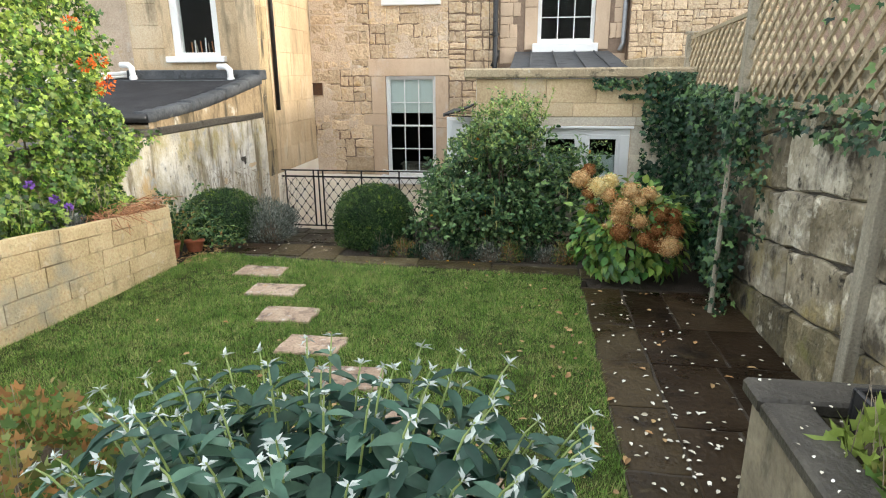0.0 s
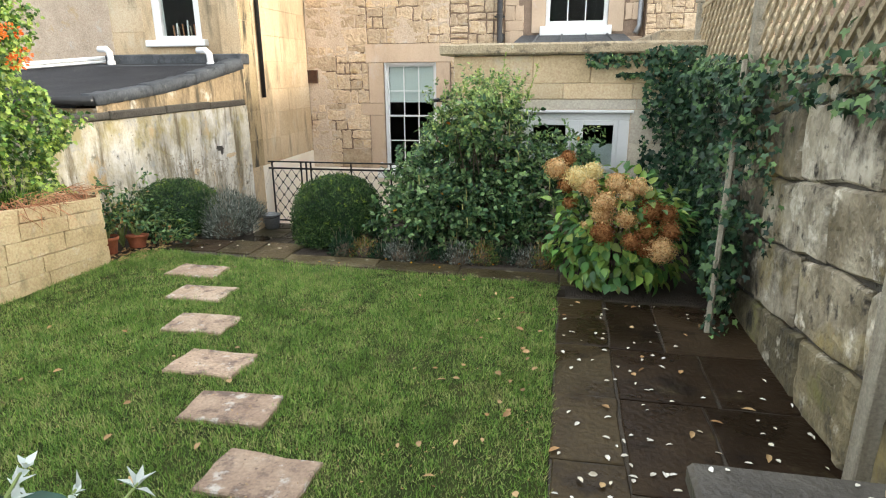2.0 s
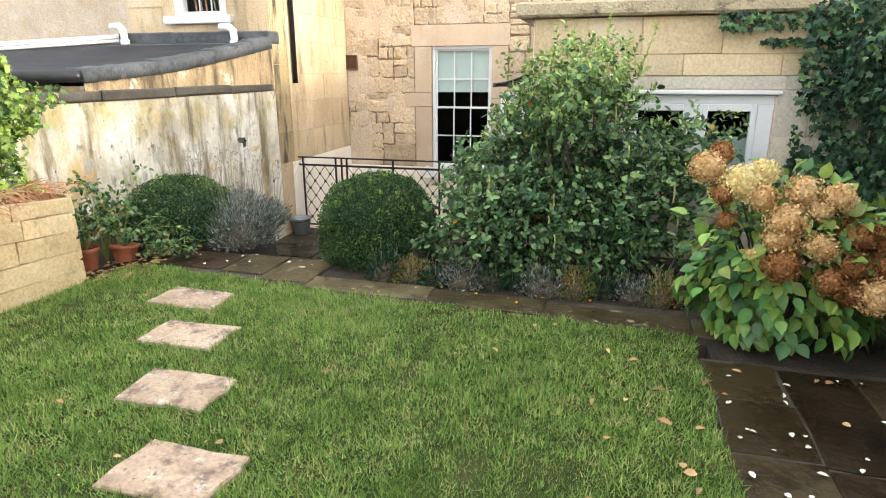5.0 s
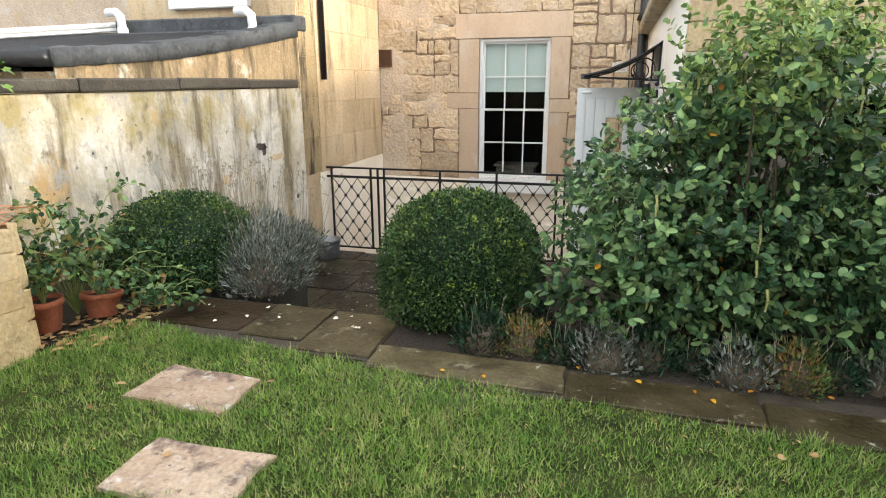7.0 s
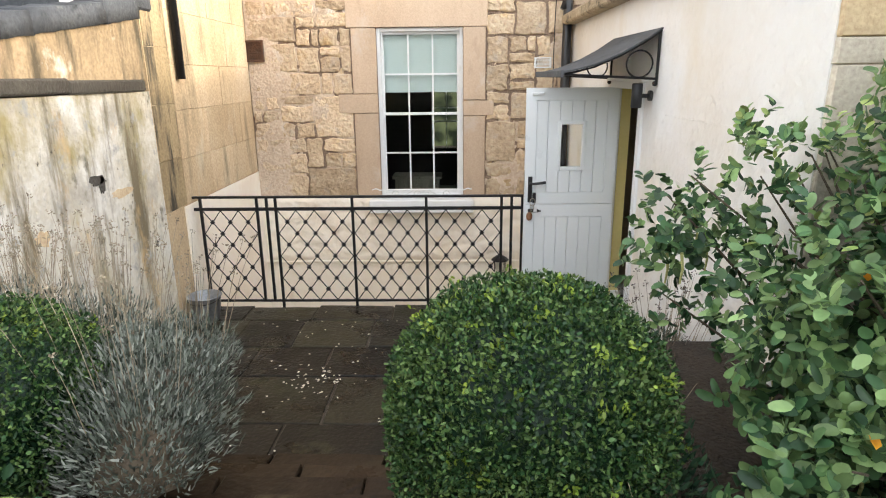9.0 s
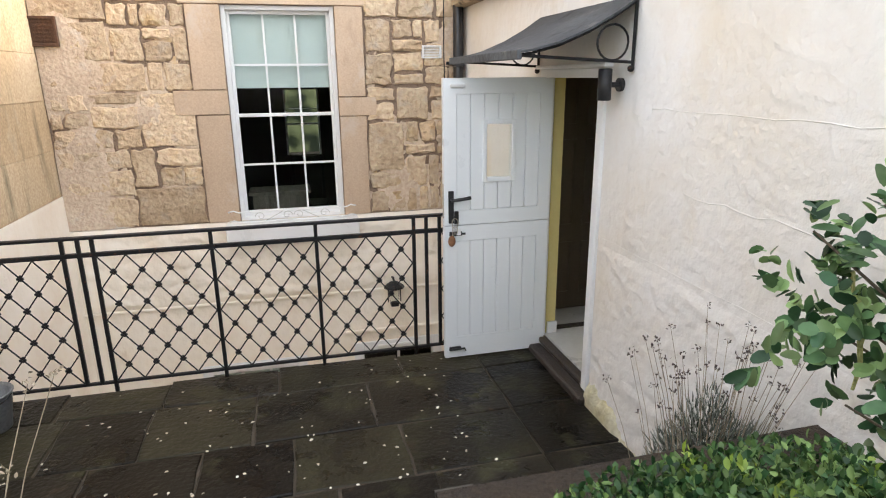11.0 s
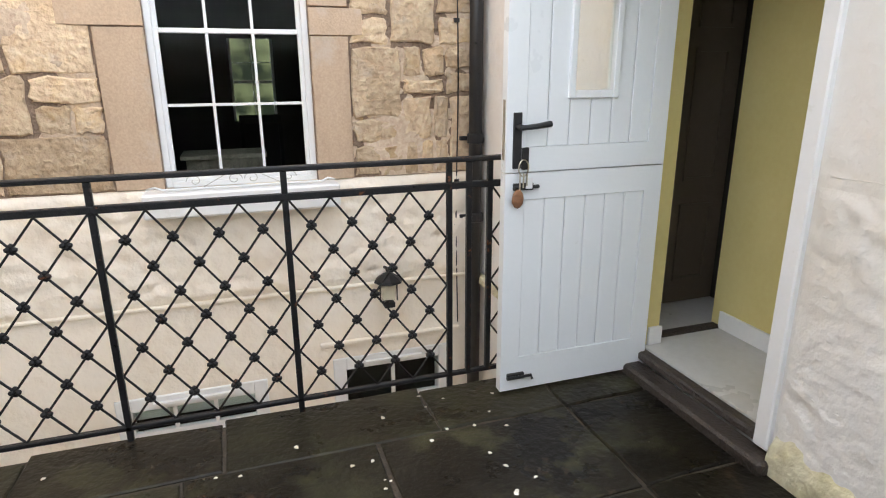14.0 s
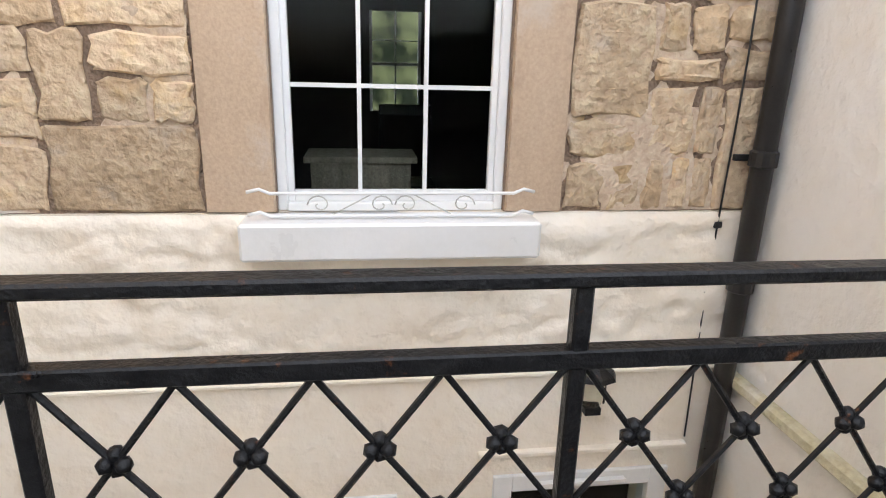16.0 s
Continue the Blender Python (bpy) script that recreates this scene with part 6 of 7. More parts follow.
def clump(name, spot, radius, height, n, mat, label, category, length, width, shape="strip", spread=0.9, stems=0, stem_h=0.3, head=None, group="", stem_mat=None):
    """A tufted plant: leaves that rise from a mound, and dry stems with small heads above it."""
    b = thing(name, spot, label, category, group)
    c = np.array(spot)
    d = sphere_dirs(n)
    d[:, 2] = np.abs(d[:, 2])
    r = rng.uniform(0.35, 1.0, n) ** 0.6 * lumpy(d, 0.22, 2.2, spot[0])
    pos = c + d * np.array([radius, radius, height]) * r[:, None]
    al = d * spread + rng.normal(0, 0.35, (n, 3)) + np.array([0, 0, 0.7])
    leaf_part("foliage", b, pos, al, d + rng.normal(0, 0.6, (n, 3)), rng.uniform(0.6, 1.3, n) * length, rng.uniform(0.7, 1.3, n) * width, shape, mat)
    # Bark-dark core puts shade into the inside of the mound.
    heart = bmesh.new()
    bmesh.ops.create_icosphere(heart, subdivisions=3, radius=1.0)
    for v in heart.verts:
        v.co = Vector(spot) + Vector((v.co.x * radius * 0.6, v.co.y * radius * 0.6, max(v.co.z, -0.02) * height * 0.6)) * (1 + 0.2 * noise.noise(v.co * 2.2))
    part("heart", heart, BARK, b, "", True)
    if stems:
        bs, bh = bmesh.new(), []
        for k in range(stems):
            a, q = rng.uniform(0, 6.28), rng.uniform(0.1, 0.95)
            base = c + np.array([math.cos(a) * q * radius * 0.8, math.sin(a) * q * radius * 0.8, height * 0.5])
            h = stem_h * rng.uniform(0.6, 1.2)
            tip = base + np.array([math.cos(a) * q * h * 0.55 + rng.normal(0, 0.03), math.sin(a) * q * h * 0.55 + rng.normal(0, 0.03), h + height * 0.4])
            mid = (base + tip) / 2 + np.array([0, 0, 0.03])
            tube(bs, [base, mid, tip], 0.0018, 3, 0.001)
            bh.append((tip, tip - mid))
        tagged(part("stem_mass", bs, stem_mat or DEADSTEM, b, "dry pale flower stems"), kind="stuff")
        if head:
            p = np.concatenate([np.repeat(np.array([t for t, _ in bh]), 8, 0)]) + rng.normal(0, 0.007, (8 * len(bh), 3))
            seeds = leaf_part("seed_mass", b, p, rng.normal(0, 1, p.shape) + np.array([0, 0, 0.6]), rng.normal(0, 1, p.shape), 0.012, 0.007, "oval", head)
            seeds["kind"] = "stuff"
    return b


LAV = "grey-green lavender mound with dry flower stems"
for x, y, r, h, n, st in ((-2.62, 6.68, 0.26, 0.34, 3000, 8), (-2.72, 6.9, 0.36, 0.43, 5200, 14), (-3.1, 7.32, 0.36, 0.4, 3200, 70), (-3.6, 7.5, 0.36, 0.4, 2800, 80), (-2.78, 7.42, 0.24, 0.26, 1800, 30)):
    clump("lavender", (x, y, -0.02), r, h, n, LAVLEAF, LAV, "lavender", 0.036, 0.007, stems=st, stem_h=0.3, head=DEADSTEM, group="lavender along the steps")
structure("lower_bed", boxes((-1.05, PX - 0.03, 7.72, 8.28, -1.0, -0.5), bevel=0.02), SOIL, "low soil bed against the white wall", "flower bed")
for x, y, r, h, n, st in ((-0.46, 7.98, 0.24, 0.46, 4200, 40), (-0.66, 7.82, 0.24, 0.36, 2600, 24)):
    clump("lavender", (x, y, -0.52), r, h, n, LAVLEAF, "faded lavender with dark dry seed heads by the white wall", "lavender", 0.05, 0.005, stems=st, stem_h=0.3, head=SEEDHEAD, group="lavender along the steps")


def big_shrub():
    b = thing("evergreen_shrub", (0.1, 6.65, 0), "large grey-green evergreen shrub with hanging catkins", "shrub")
    blobs = [((0.05, 6.5, 1.28), (0.36, 0.3, 0.36), 250), ((0.15, 6.72, 0.95), (0.54, 0.36, 0.58), 700), ((-0.36, 6.6, 0.55), (0.4, 0.4, 0.44), 520), ((0.62, 6.62, 0.62), (0.42, 0.34, 0.5), 430), ((-0.62, 7.28, 0.62), (0.3, 0.26, 0.3), 120), ((-0.4, 7.2, 0.95), (0.2, 0.18, 0.2), 40),
             ((0.0, 6.42, 0.35), (0.75, 0.3, 0.34), 640), ((0.25, 6.8, 1.35), (0.32, 0.25, 0.3), 230), ((0.95, 6.75, 0.9), (0.28, 0.25, 0.28), 150), ((-0.22, 6.74, 1.05), (0.26, 0.26, 0.28), 130), ((-0.6, 6.3, 0.28), (0.3, 0.22, 0.2), 110)]
    P, A, U, tone = [], [], [], []
    for c, rad, n in blobs:
        d = sphere_dirs(n)
        d[:, 1] = np.where(rng.uniform(0, 1, n) < 0.3, -np.abs(d[:, 1]), d[:, 1])
        rr = rng.uniform(0.5, 1.14, n) * lumpy(d, 0.38, 3.4, c[0] + c[2])
        tips = np.array(c) + d * np.array(rad) * rr[:, None]
        tips = tips[(tips[:, 2] > 0.04) & ((tips[:, 1] < FY - 0.06) | (tips[:, 0] < PX - 0.07)) & (tips[:, 1] > 6.02)]
        dd = unit(tips - np.array(c))
        grow = unit(dd + rng.normal(0, 0.4, dd.shape) + np.array([0, -0.1, 0.55]))
        for k in range(6):
            a = k * 2.4 + rng.uniform(0, 6.28, len(tips))
            side = np.cross(grow, np.array([0.3, 0.2, 1.0]))
            side = unit(side + 1e-4)
            other = np.cross(grow, side)
            out = side * np.cos(a)[:, None] + other * np.sin(a)[:, None]
            P.append(tips - grow * (0.012 * k))
            A.append(out * 0.9 + grow * rng.uniform(0.2, 0.9, (len(tips), 1)))
            U.append(grow + rng.normal(0, 0.25, grow.shape))
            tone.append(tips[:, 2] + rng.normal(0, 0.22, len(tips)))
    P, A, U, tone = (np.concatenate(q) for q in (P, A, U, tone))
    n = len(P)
    # Higher leaves, with some scatter, are smaller and lighter yellow-green.
    upper_leaves = tone > 1.08
    leaf_part("foliage", b, P[~upper_leaves], A[~upper_leaves], U[~upper_leaves], rng.uniform(0.034, 0.066, (~upper_leaves).sum()), rng.uniform(0.024, 0.04, (~upper_leaves).sum()), "round", SHRUBLEAF)
    leaf_part("young_foliage", b, P[upper_leaves], A[upper_leaves], U[upper_leaves], rng.uniform(0.028, 0.05, upper_leaves.sum()), rng.uniform(0.016, 0.028, upper_leaves.sum()), "round", SHRUBTOP, "lighter yellow-green leaves high in the shrub")
    o = rng.choice(np.where(~upper_leaves)[0], 26)
    leaf_part("autumn_leaves", b, P[o] + np.array([0, -0.03, 0]), A[o], U[o], 0.05, 0.03, "oval", ORANGELEAF, "a few orange dying leaves")
    for c, rad, n in blobs:
        for k in range(7):
            bm = bmesh.new()
            d = sphere_dirs(1)[0]
            tip = np.array(c) + d * np.array(rad) * 0.85
            base = np.array([0.12 + 0.12 * math.sin(k * 2.0), 6.72, 0.0])
            mid = (base + tip) / 2 + np.array([0, 0, -0.05 + 0.1 * (k % 2)])
            tube(bm, [base, mid, tip], 0.014, 5, 0.003)
            part("branch", bm, BARK, b)
    for x, y, z, h in ((0.3, 6.7, 1.5, 0.28), (0.52, 6.75, 1.35, 0.36), (0.42, 6.7, 1.45, 0.2), (0.1, 6.7, 1.5, 0.15), (-0.02, 6.68, 1.4, 0.16)):
        bm = bmesh.new()
        tip = np.array([x + 0.3 * h * (x - 0.2) * 3, y, z + h])
        tube(bm, [(x, y, z), tip], 0.005, 5, 0.002)
        s = part("shoot", bm, GREENSTEM, b)
        f = rng.uniform(0, 1, 26)[:, None]
        p = np.array([x, y, z]) * (1 - f) + tip * f
        leaf_part("shoot_leaves", s, p, rng.normal(0, 1, (26, 3)) + np.array([0, 0, 0.7]), rng.normal(0, 0.5, (26, 3)) + np.array([0, 0, 1]), 0.036, 0.02, "oval", NEWLEAF)
    i = rng.choice(len(P), 48, replace=False)
    for q in i:
        p = P[q] + np.array([0, -0.02, -0.01])
        l = rng.uniform(0.07, 0.15)
        bm = bmesh.new()
        tube(bm, [p, p + np.array([0.006, -0.008, -l * 0.5]), p + np.array([0.002, -0.004, -l])], 0.0065, 5, 0.004)
        part("catkin", bm, CATKIN, b)
    return b


big_shrub()
for k in range(11):
    x = -1.12 + 0.19 * k + 0.04 * math.sin(k * 3.1)
    mt, ln, lab = ((LAVLEAF, 0.03, "low silvery plant at the bed edge"), (IVYLEAF, 0.028, "low dark green plant at the bed edge"), (GERLEAF, 0.026, "low plant turning brown at the bed edge"))[(k * 2) % 3 if k % 4 else 1]
    clump("edging_plant", (x, 6.2 + 0.05 * math.sin(k * 1.7), -0.02), 0.15 + 0.03 * math.sin(k * 2.3), 0.17 + 0.05 * math.cos(k * 1.9), 900, mt, lab, "plant", ln, 0.009, group="low plants along the bed edge", stems=8, stem_h=0.07)
clump("edging_plant", (-1.02, 6.52, -0.02), 0.2, 0.34, 1300, IVYLEAF, "low dark green plant at the bed edge", "plant", 0.03, 0.012, group="low plants along the bed edge", stems=8, stem_h=0.1)


def hydrangea():
    b = thing("hydrangea", (1.3, 5.75, 0), "hydrangea with faded cream and brown flower heads", "shrub")
    n = 1500
    d = sphere_dirs(n)
    pos = np.array([1.34, 5.74, 0.4]) + d * np.array([0.52, 0.36, 0.52]) * rng.uniform(0.6, 1.08, (n, 1)) * lumpy(d, 0.25, 2.5, 3)[:, None]
    keep = (pos[:, 2] > 0.06) & (pos[:, 2] < 1.0 - 0.4 * np.maximum(pos[:, 0] - 1.0, 0) + 0.5 * np.maximum(pos[:, 1] - 5.7, 0))
    pos, d = pos[keep], d[keep]
    al = d * 0.8 + rng.normal(0, 0.4, d.shape) + np.array([0, 0, -0.45])
    yl = rng.uniform(0, 1, len(pos)) < 0.22
    leaf_part("foliage", b, pos[~yl], al[~yl], d[~yl] + np.array([0, 0, 0.7]), rng.uniform(0.06, 0.108, (~yl).sum()), rng.uniform(0.045, 0.072, (~yl).sum()), "broad", HYDLEAF)
    leaf_part("yellow_foliage", b, pos[yl], al[yl], d[yl] + np.array([0, 0, 0.7]), 0.09, 0.065, "broad", NEWLEAF, "yellowing leaves")
    heads = ((0.84, 5.55, 0.95, 0.085, 2), (0.99, 5.5, 0.89, 0.095, 0), (1.11, 5.6, 0.93, 0.07, 0), (0.92, 5.7, 1.01, 0.06, 1), (0.95, 5.5, 0.7, 0.05, 1), (0.92, 5.5, 0.84, 0.065, 1), (1.08, 5.45, 0.83, 0.07, 2), (1.19, 5.42, 0.73, 0.09, 2), (1.18, 5.42, 0.64, 0.08, 2), (1.28, 5.55, 0.85, 0.085, 2), (1.35, 5.5, 0.77, 0.06, 2), (1.49, 5.6, 0.78, 0.055, 0),
             (1.35, 5.4, 0.62, 0.075, 2), (1.19, 5.38, 0.52, 0.085, 1), (1.39, 5.34, 0.47, 0.07, 1), (1.53, 5.5, 0.67, 0.09, 1), (1.64, 5.5, 0.64, 0.075, 1), (1.5, 5.42, 0.53, 0.075, 1), (1.66, 5.45, 0.53, 0.075, 1), (1.6, 5.36, 0.41, 0.1, 2), (1.42, 5.5, 0.84, 0.07, 2), (1.5, 5.38, 0.4, 0.06, 1), (1.06, 5.42, 0.56, 0.03, 2))
    for x, y, z, r, brown in heads:
        bm = bmesh.new()
        tube(bm, [(1.3 + 0.2 * (x - 1.3), 5.78, 0.02), ((x + 1.3) / 2, 5.72, z * 0.55), (x, y + 0.02, z - 0.03)], 0.007, 5, 0.004)
        part("stem", bm, BARK, b)
        m = int(900 * (r / 0.09) ** 2)
        florets = (HYDCREAM, HYDBROWN, HYDTAN)[brown]
        d = sphere_dirs(m)
        p = np.array([x, y, z]) + d * np.array([r, r, r * 0.9]) * rng.uniform(0.76, 1.06, (m, 1)) * lumpy(d, 0.3, 3.5, x + z)[:, None]
        leaf_part("flower_head", b, p, np.cross(d, rng.normal(0, 1, d.shape)) + 0.3 * d, d + rng.normal(0, 0.35, d.shape), rng.uniform(0.011, 0.018, m), rng.uniform(0.01, 0.015, m), "oval", florets, ("cream fading flower head", "faded rust-brown flower head", "tan orange fading flower head")[brown])
        core = bmesh.new()
        bmesh.ops.create_icosphere(core, subdivisions=2, radius=r * 0.7, matrix=Matrix.Translation((x, y, z)))
        part("head_core", core, florets, b, "", True)


hydrangea()


def ivy(spot, box_lo, box_hi, n, label, outward, strand=0, size=(0.034, 0.064), pale=0.1, lumps=0.06):
    """Ivy over a wall: overlapping lobed leaves in a skin that swells from the wall."""
    b = thing("ivy", spot, label, "ivy", "ivy on the walls")
    lo, hi = np.array(box_lo), np.array(box_hi)
    p = rng.uniform(lo, hi, (n, 3))
    o = np.array(outward, float)
    bulge = np.array([max(0.0, 0.6 + noise.noise(Vector(q) * 2.2) + 0.5 * noise.noise(Vector(q) * 5)) for q in p])
    keep = bulge > rng.uniform(0.0, 0.55, n)
    p, bulge = p[keep] + o * (bulge[keep] * lumps * 2)[:, None], bulge[keep]
    m = len(p)
    al = rng.normal(0, 0.45, (m, 3)) + np.array([0, 0, -0.75]) + o * 0.25
    up = o + rng.normal(0, 0.4, (m, 3)) + np.array([0, 0, 0.35])
    l = rng.uniform(*size, m)
    q = rng.uniform(0, 1, m) < pale
    leaf_part("foliage", b, p[~q], al[~q], up[~q], l[~q], l[~q] * 1.05, "ivy", IVYLEAF)
    leaf_part("pale_foliage", b, p[q] + o * 0.02, al[q], up[q], l[q], l[q] * 1.05, "ivy", IVYPALE, "pale green young ivy leaves")
    return b


ivy((2.1, 6.2, 0.0), (RX - 0.12, 5.0, 0.15), (RX + 0.0, 7.1, 1.62), 4600, "dark glossy ivy smothering the garden wall", (-1, -0.15, 0), lumps=0.09)
ivy((2.1, 6.9, 0.0), (1.6, FY - 0.12, 0.25), (2.12, FY - 0.02, 1.85), 1500, "dark ivy creeping over the corner of the wing", (-0.1, -1, 0), lumps=0.05)
ivy((1.98, 5.05, 0.0), (1.88, 4.85, 0.0), (2.06, 5.3, 1.5), 420, "trailing ivy climbing a leaning timber stake", (-1, -0.4, 0), pale=0.35, lumps=0.03)
ivy((1.5, FY, 1.7), (1.05, FY - 0.1, 1.68), (1.9, FY - 0.03, 1.79), 260, "ivy runner trailing under the parapet coping", (0, -1, 0), size=(0.03, 0.05), pale=0.25, lumps=0.02)
ivy((1.7, FY, 1.5), (1.35, FY - 0.06, 1.58), (1.75, FY - 0.03, 1.62), 70, "short ivy runner on the ashlar front", (0, -1, 0), size=(0.03, 0.05), pale=0.25, lumps=0.01)
ivy((2.1, 4.2, 1.5), (RX - 0.14, 3.0, 1.46), (RX + 0.1, 5.2, 1.7), 430, "ivy hanging over the top of the block wall", (-1, -0.2, 0.1), size=(0.028, 0.054), pale=0.3, lumps=0.06)
ivy((2.1, 4.9, 1.0), (RX - 0.1, 4.55, 0.55), (RX - 0.02, 5.1, 1.6), 190, "ivy trailing down the block wall", (-1, -0.3, 0), size=(0.028, 0.052), pale=0.25, lumps=0.05)
ivy((2.1, 5.6, 1.6), (RX - 0.12, 5.2, 1.5), (RX + 0.0, 7.2, 1.72), 420, "ivy creeping up to the trellis rail", (-1, -0.2, 0.2), pale=0.45, lumps=0.05)
ivy((2.1, 4.0, 1.9), (RX - 0.1, 3.2, 1.7), (RX - 0.02, 4.2, 2.4), 90, "loose ivy climbing through the trellis", (-1, -0.2, 0), pale=0.6, lumps=0.04)


def buddleia():
    b = thing("buddleia", (-0.1, 1.3, 0.3), "grey-green buddleia with silvery shoot tips", "shrub")
    LP, LA, LU, LL, TP, TA, TU = [], [], [], [], [], [], []
    n = 84
    for k in range(n):
        f = (k + 0.5) / n
        tx = -0.78 + 1.36 * ((k * 0.618) % 1.0)
        ty = 1.05 + 0.62 * ((k * 0.414) % 1.0)
        edge = abs((tx + 0.1) / 0.72)
        tz = 1.26 - 0.2 * edge ** 2 - 0.12 * abs(ty - 1.35) - rng.uniform(0, 0.3) ** 1.0 * (0.9 if k % 3 else 0.25)
        base = np.array([-0.1 + 0.35 * (tx + 0.1), 1.28 + 0.3 * (ty - 1.3), 0.36])
        tip = np.array([tx, ty, tz])
        mid = base * 0.45 + tip * 0.55 + np.array([0, 0, 0.08])
        stem = bmesh.new()
        tube(stem, [base, mid, tip * 0.8 + mid * 0.2 + np.array([0, 0, 0.02]), tip], 0.0045, 5, 0.0018)
        part("stem", stem, GREENSTEM, b)
        d = unit((tip - mid)[None])[0]
        for j in range(6):
            p = tip - d * (0.008 + 0.048 * j)
            a0 = j * 1.57 + k
            for s in (0, math.pi):
                side = np.cross(d, [0.1, 0.2, 1.0])
                side /= np.linalg.norm(side) + 1e-6
                oth = np.cross(d, side)
                out = side * math.cos(a0 + s) + oth * math.sin(a0 + s)
                if j == 0:
                    for q in range(3):
                        TP.append(p)
                        TA.append(out * 0.8 + d * 0.6 + rng.normal(0, 0.5, 3))
                        TU.append(d)
                else:
                    LP.append(p)
                    LA.append(np.array([out[0], out[1], out[2] * 0.4]) + np.array([0, 0, 0.12 - 0.14 * j]) + rng.normal(0, 0.15, 3))
                    LU.append(d * 0.4 + np.array([0, 0, 1.0]) + rng.normal(0, 0.2, 3))
                    LL.append(0.055 + 0.02 * j * rng.uniform(0.7, 1.2))
                    if j < 3:
                        TP.append(p)
                        TA.append(out * 0.5 + d + rng.normal(0, 0.3, 3))
                        TU.append(d)
    L = np.array(LL)
    leaf_part("foliage", b, np.array(LP), np.array(LA), np.array(LU), L, L * 0.42, "broad", BUDLEAF)
    leaf_part("silver_growth", b, np.array(TP), np.array(TA), np.array(TU), rng.uniform(0.016, 0.036, len(TP)), 0.011, "point", BUDTIP, "silvery white new leaf tips")["kind"] = "stuff"


buddleia()
for x, y, r, h in ((-1.35, 1.75, 0.4, 0.52), (-0.98, 1.32, 0.34, 0.66), (-1.95, 1.9, 0.42, 0.4)):
    clump("geranium", (x, y, 0.3), r, h, 1500, GERLEAF, "straggly geranium with leaves turning brown", "plant", 0.04, 0.042, "ivy", stems=14, stem_h=0.06, stem_mat=DEADSTEM, group="geraniums in the front bed")
fl = sphere_dirs(14) * 0.012 + np.array([-0.98, 1.15, 0.9])
tagged(new("geranium_flower", leaf_mesh("geranium_flower", fl, sphere_dirs(14), sphere_dirs(14), 0.02, 0.018, "oval", PURPLE)), "small purple geranium flower among brown leaves", "flower")


def climber():
    b = thing("climbing_plant", (-3.7, 4.6, 0.57), "leafy climber with orange flowers on the garden wall", "climber")
    n = 26000
    y = rng.uniform(3.2, 5.95, n)
    z = rng.uniform(0.55, 3.0, n)
    depth = np.array([0.46 + 0.6 * noise.noise((a * 1.9, c * 1.9, 0.0)) + 0.4 * noise.noise((a * 5, c * 5, 4.0)) for a, c in zip(y, z)])
    keep = (depth > rng.uniform(-0.1, 0.35, n)) & (y < 5.84 - 0.1 * np.sin(z * 5) - 0.1 * (z - 1))
    y, z, depth = y[keep], z[keep], depth[keep]
    x = LX + 0.06 + 0.62 * depth * rng.uniform(0.6, 1.05, len(y)) * np.clip(1.25 - 0.22 * (z - 0.5), 0.4, 1.2)
    p = np.stack([x, y, z], 1)
    m = len(p)
    o = np.array([1.0, -0.3, 0.2])
    q = rng.uniform(0, 1, m)
    al = rng.normal(0, 0.5, (m, 3)) + np.array([0.3, -0.1, -0.4])
    up = o + rng.normal(0, 0.5, (m, 3)) + np.array([0, 0, 0.5])
    l = rng.uniform(0.03, 0.066, m)
    leaf_part("foliage", b, p[q < 0.9], al[q < 0.9], up[q < 0.9], l[q < 0.9], l[q < 0.9] * 0.8, "ivy", CLIMBLEAF)
    w = q >= 0.9
    leaf_part("yellow_foliage", b, p[w], al[w], up[w], l[w], l[w] * 0.75, "oval", NEWLEAF, "yellowing leaves")
    for c in ((-3.5, 5.1, 2.28), (-3.47, 5.32, 1.98), (-3.45, 5.36, 1.8), (-3.42, 5.28, 1.74), (-3.5, 5.2, 1.95), (-3.5, 4.6, 2.5)):
        d = sphere_dirs(46)
        leaf_part("flower_cluster", b, np.array(c) + d * np.array([0.05, 0.07, 0.04]), d, d + rng.normal(0, 0.4, d.shape), 0.032, 0.018, "oval", ORANGE, "bright orange-red flower cluster")
    for k in range(10):
        yy = 3.6 + 0.2 * k
        bm = bmesh.new()
        tube(bm, [(LX + 0.06, yy, 0.55), (LX + 0.1, yy + 0.06 * math.sin(k), 1.3), (LX + 0.12, yy + 0.12 * math.cos(k), 2.6)], 0.012, 5, 0.005)
        part("stem", bm, BARK, b)


climber()
for x, y, r, h, mt, lab in ((-3.6, 3.75, 0.26, 0.3, LAVLEAF, "pale grey-green herb clump in the raised bed"), (-3.55, 4.2, 0.22, 0.22, CLIMBLEAF, "low green plant in the raised bed"), (-3.58, 4.65, 0.2, 0.2, LAVLEAF, "pale grey-green herb clump in the raised bed"), (-3.55, 5.1, 0.2, 0.18, CLIMBLEAF, "low green plant in the raised bed"), (-3.65, 3.3, 0.25, 0.3, CLIMBLEAF, "low green plant in the raised bed")):
    clump("bed_plant", (x, y, 0.55), r, h, 1300, mt, lab, "plant", 0.045, 0.014, group="plants in the raised bed", stems=12, stem_h=0.25)
tuft = thing("dry_grass_tuft", (-3.3, 5.3, 0.6), "rusty dry trailing foliage over the bed wall corner", "plant")
n = 420
p = np.stack([rng.uniform(-3.5, -3.17, n), rng.uniform(4.75, 5.62, n), rng.uniform(0.6, 0.7, n)], 1)
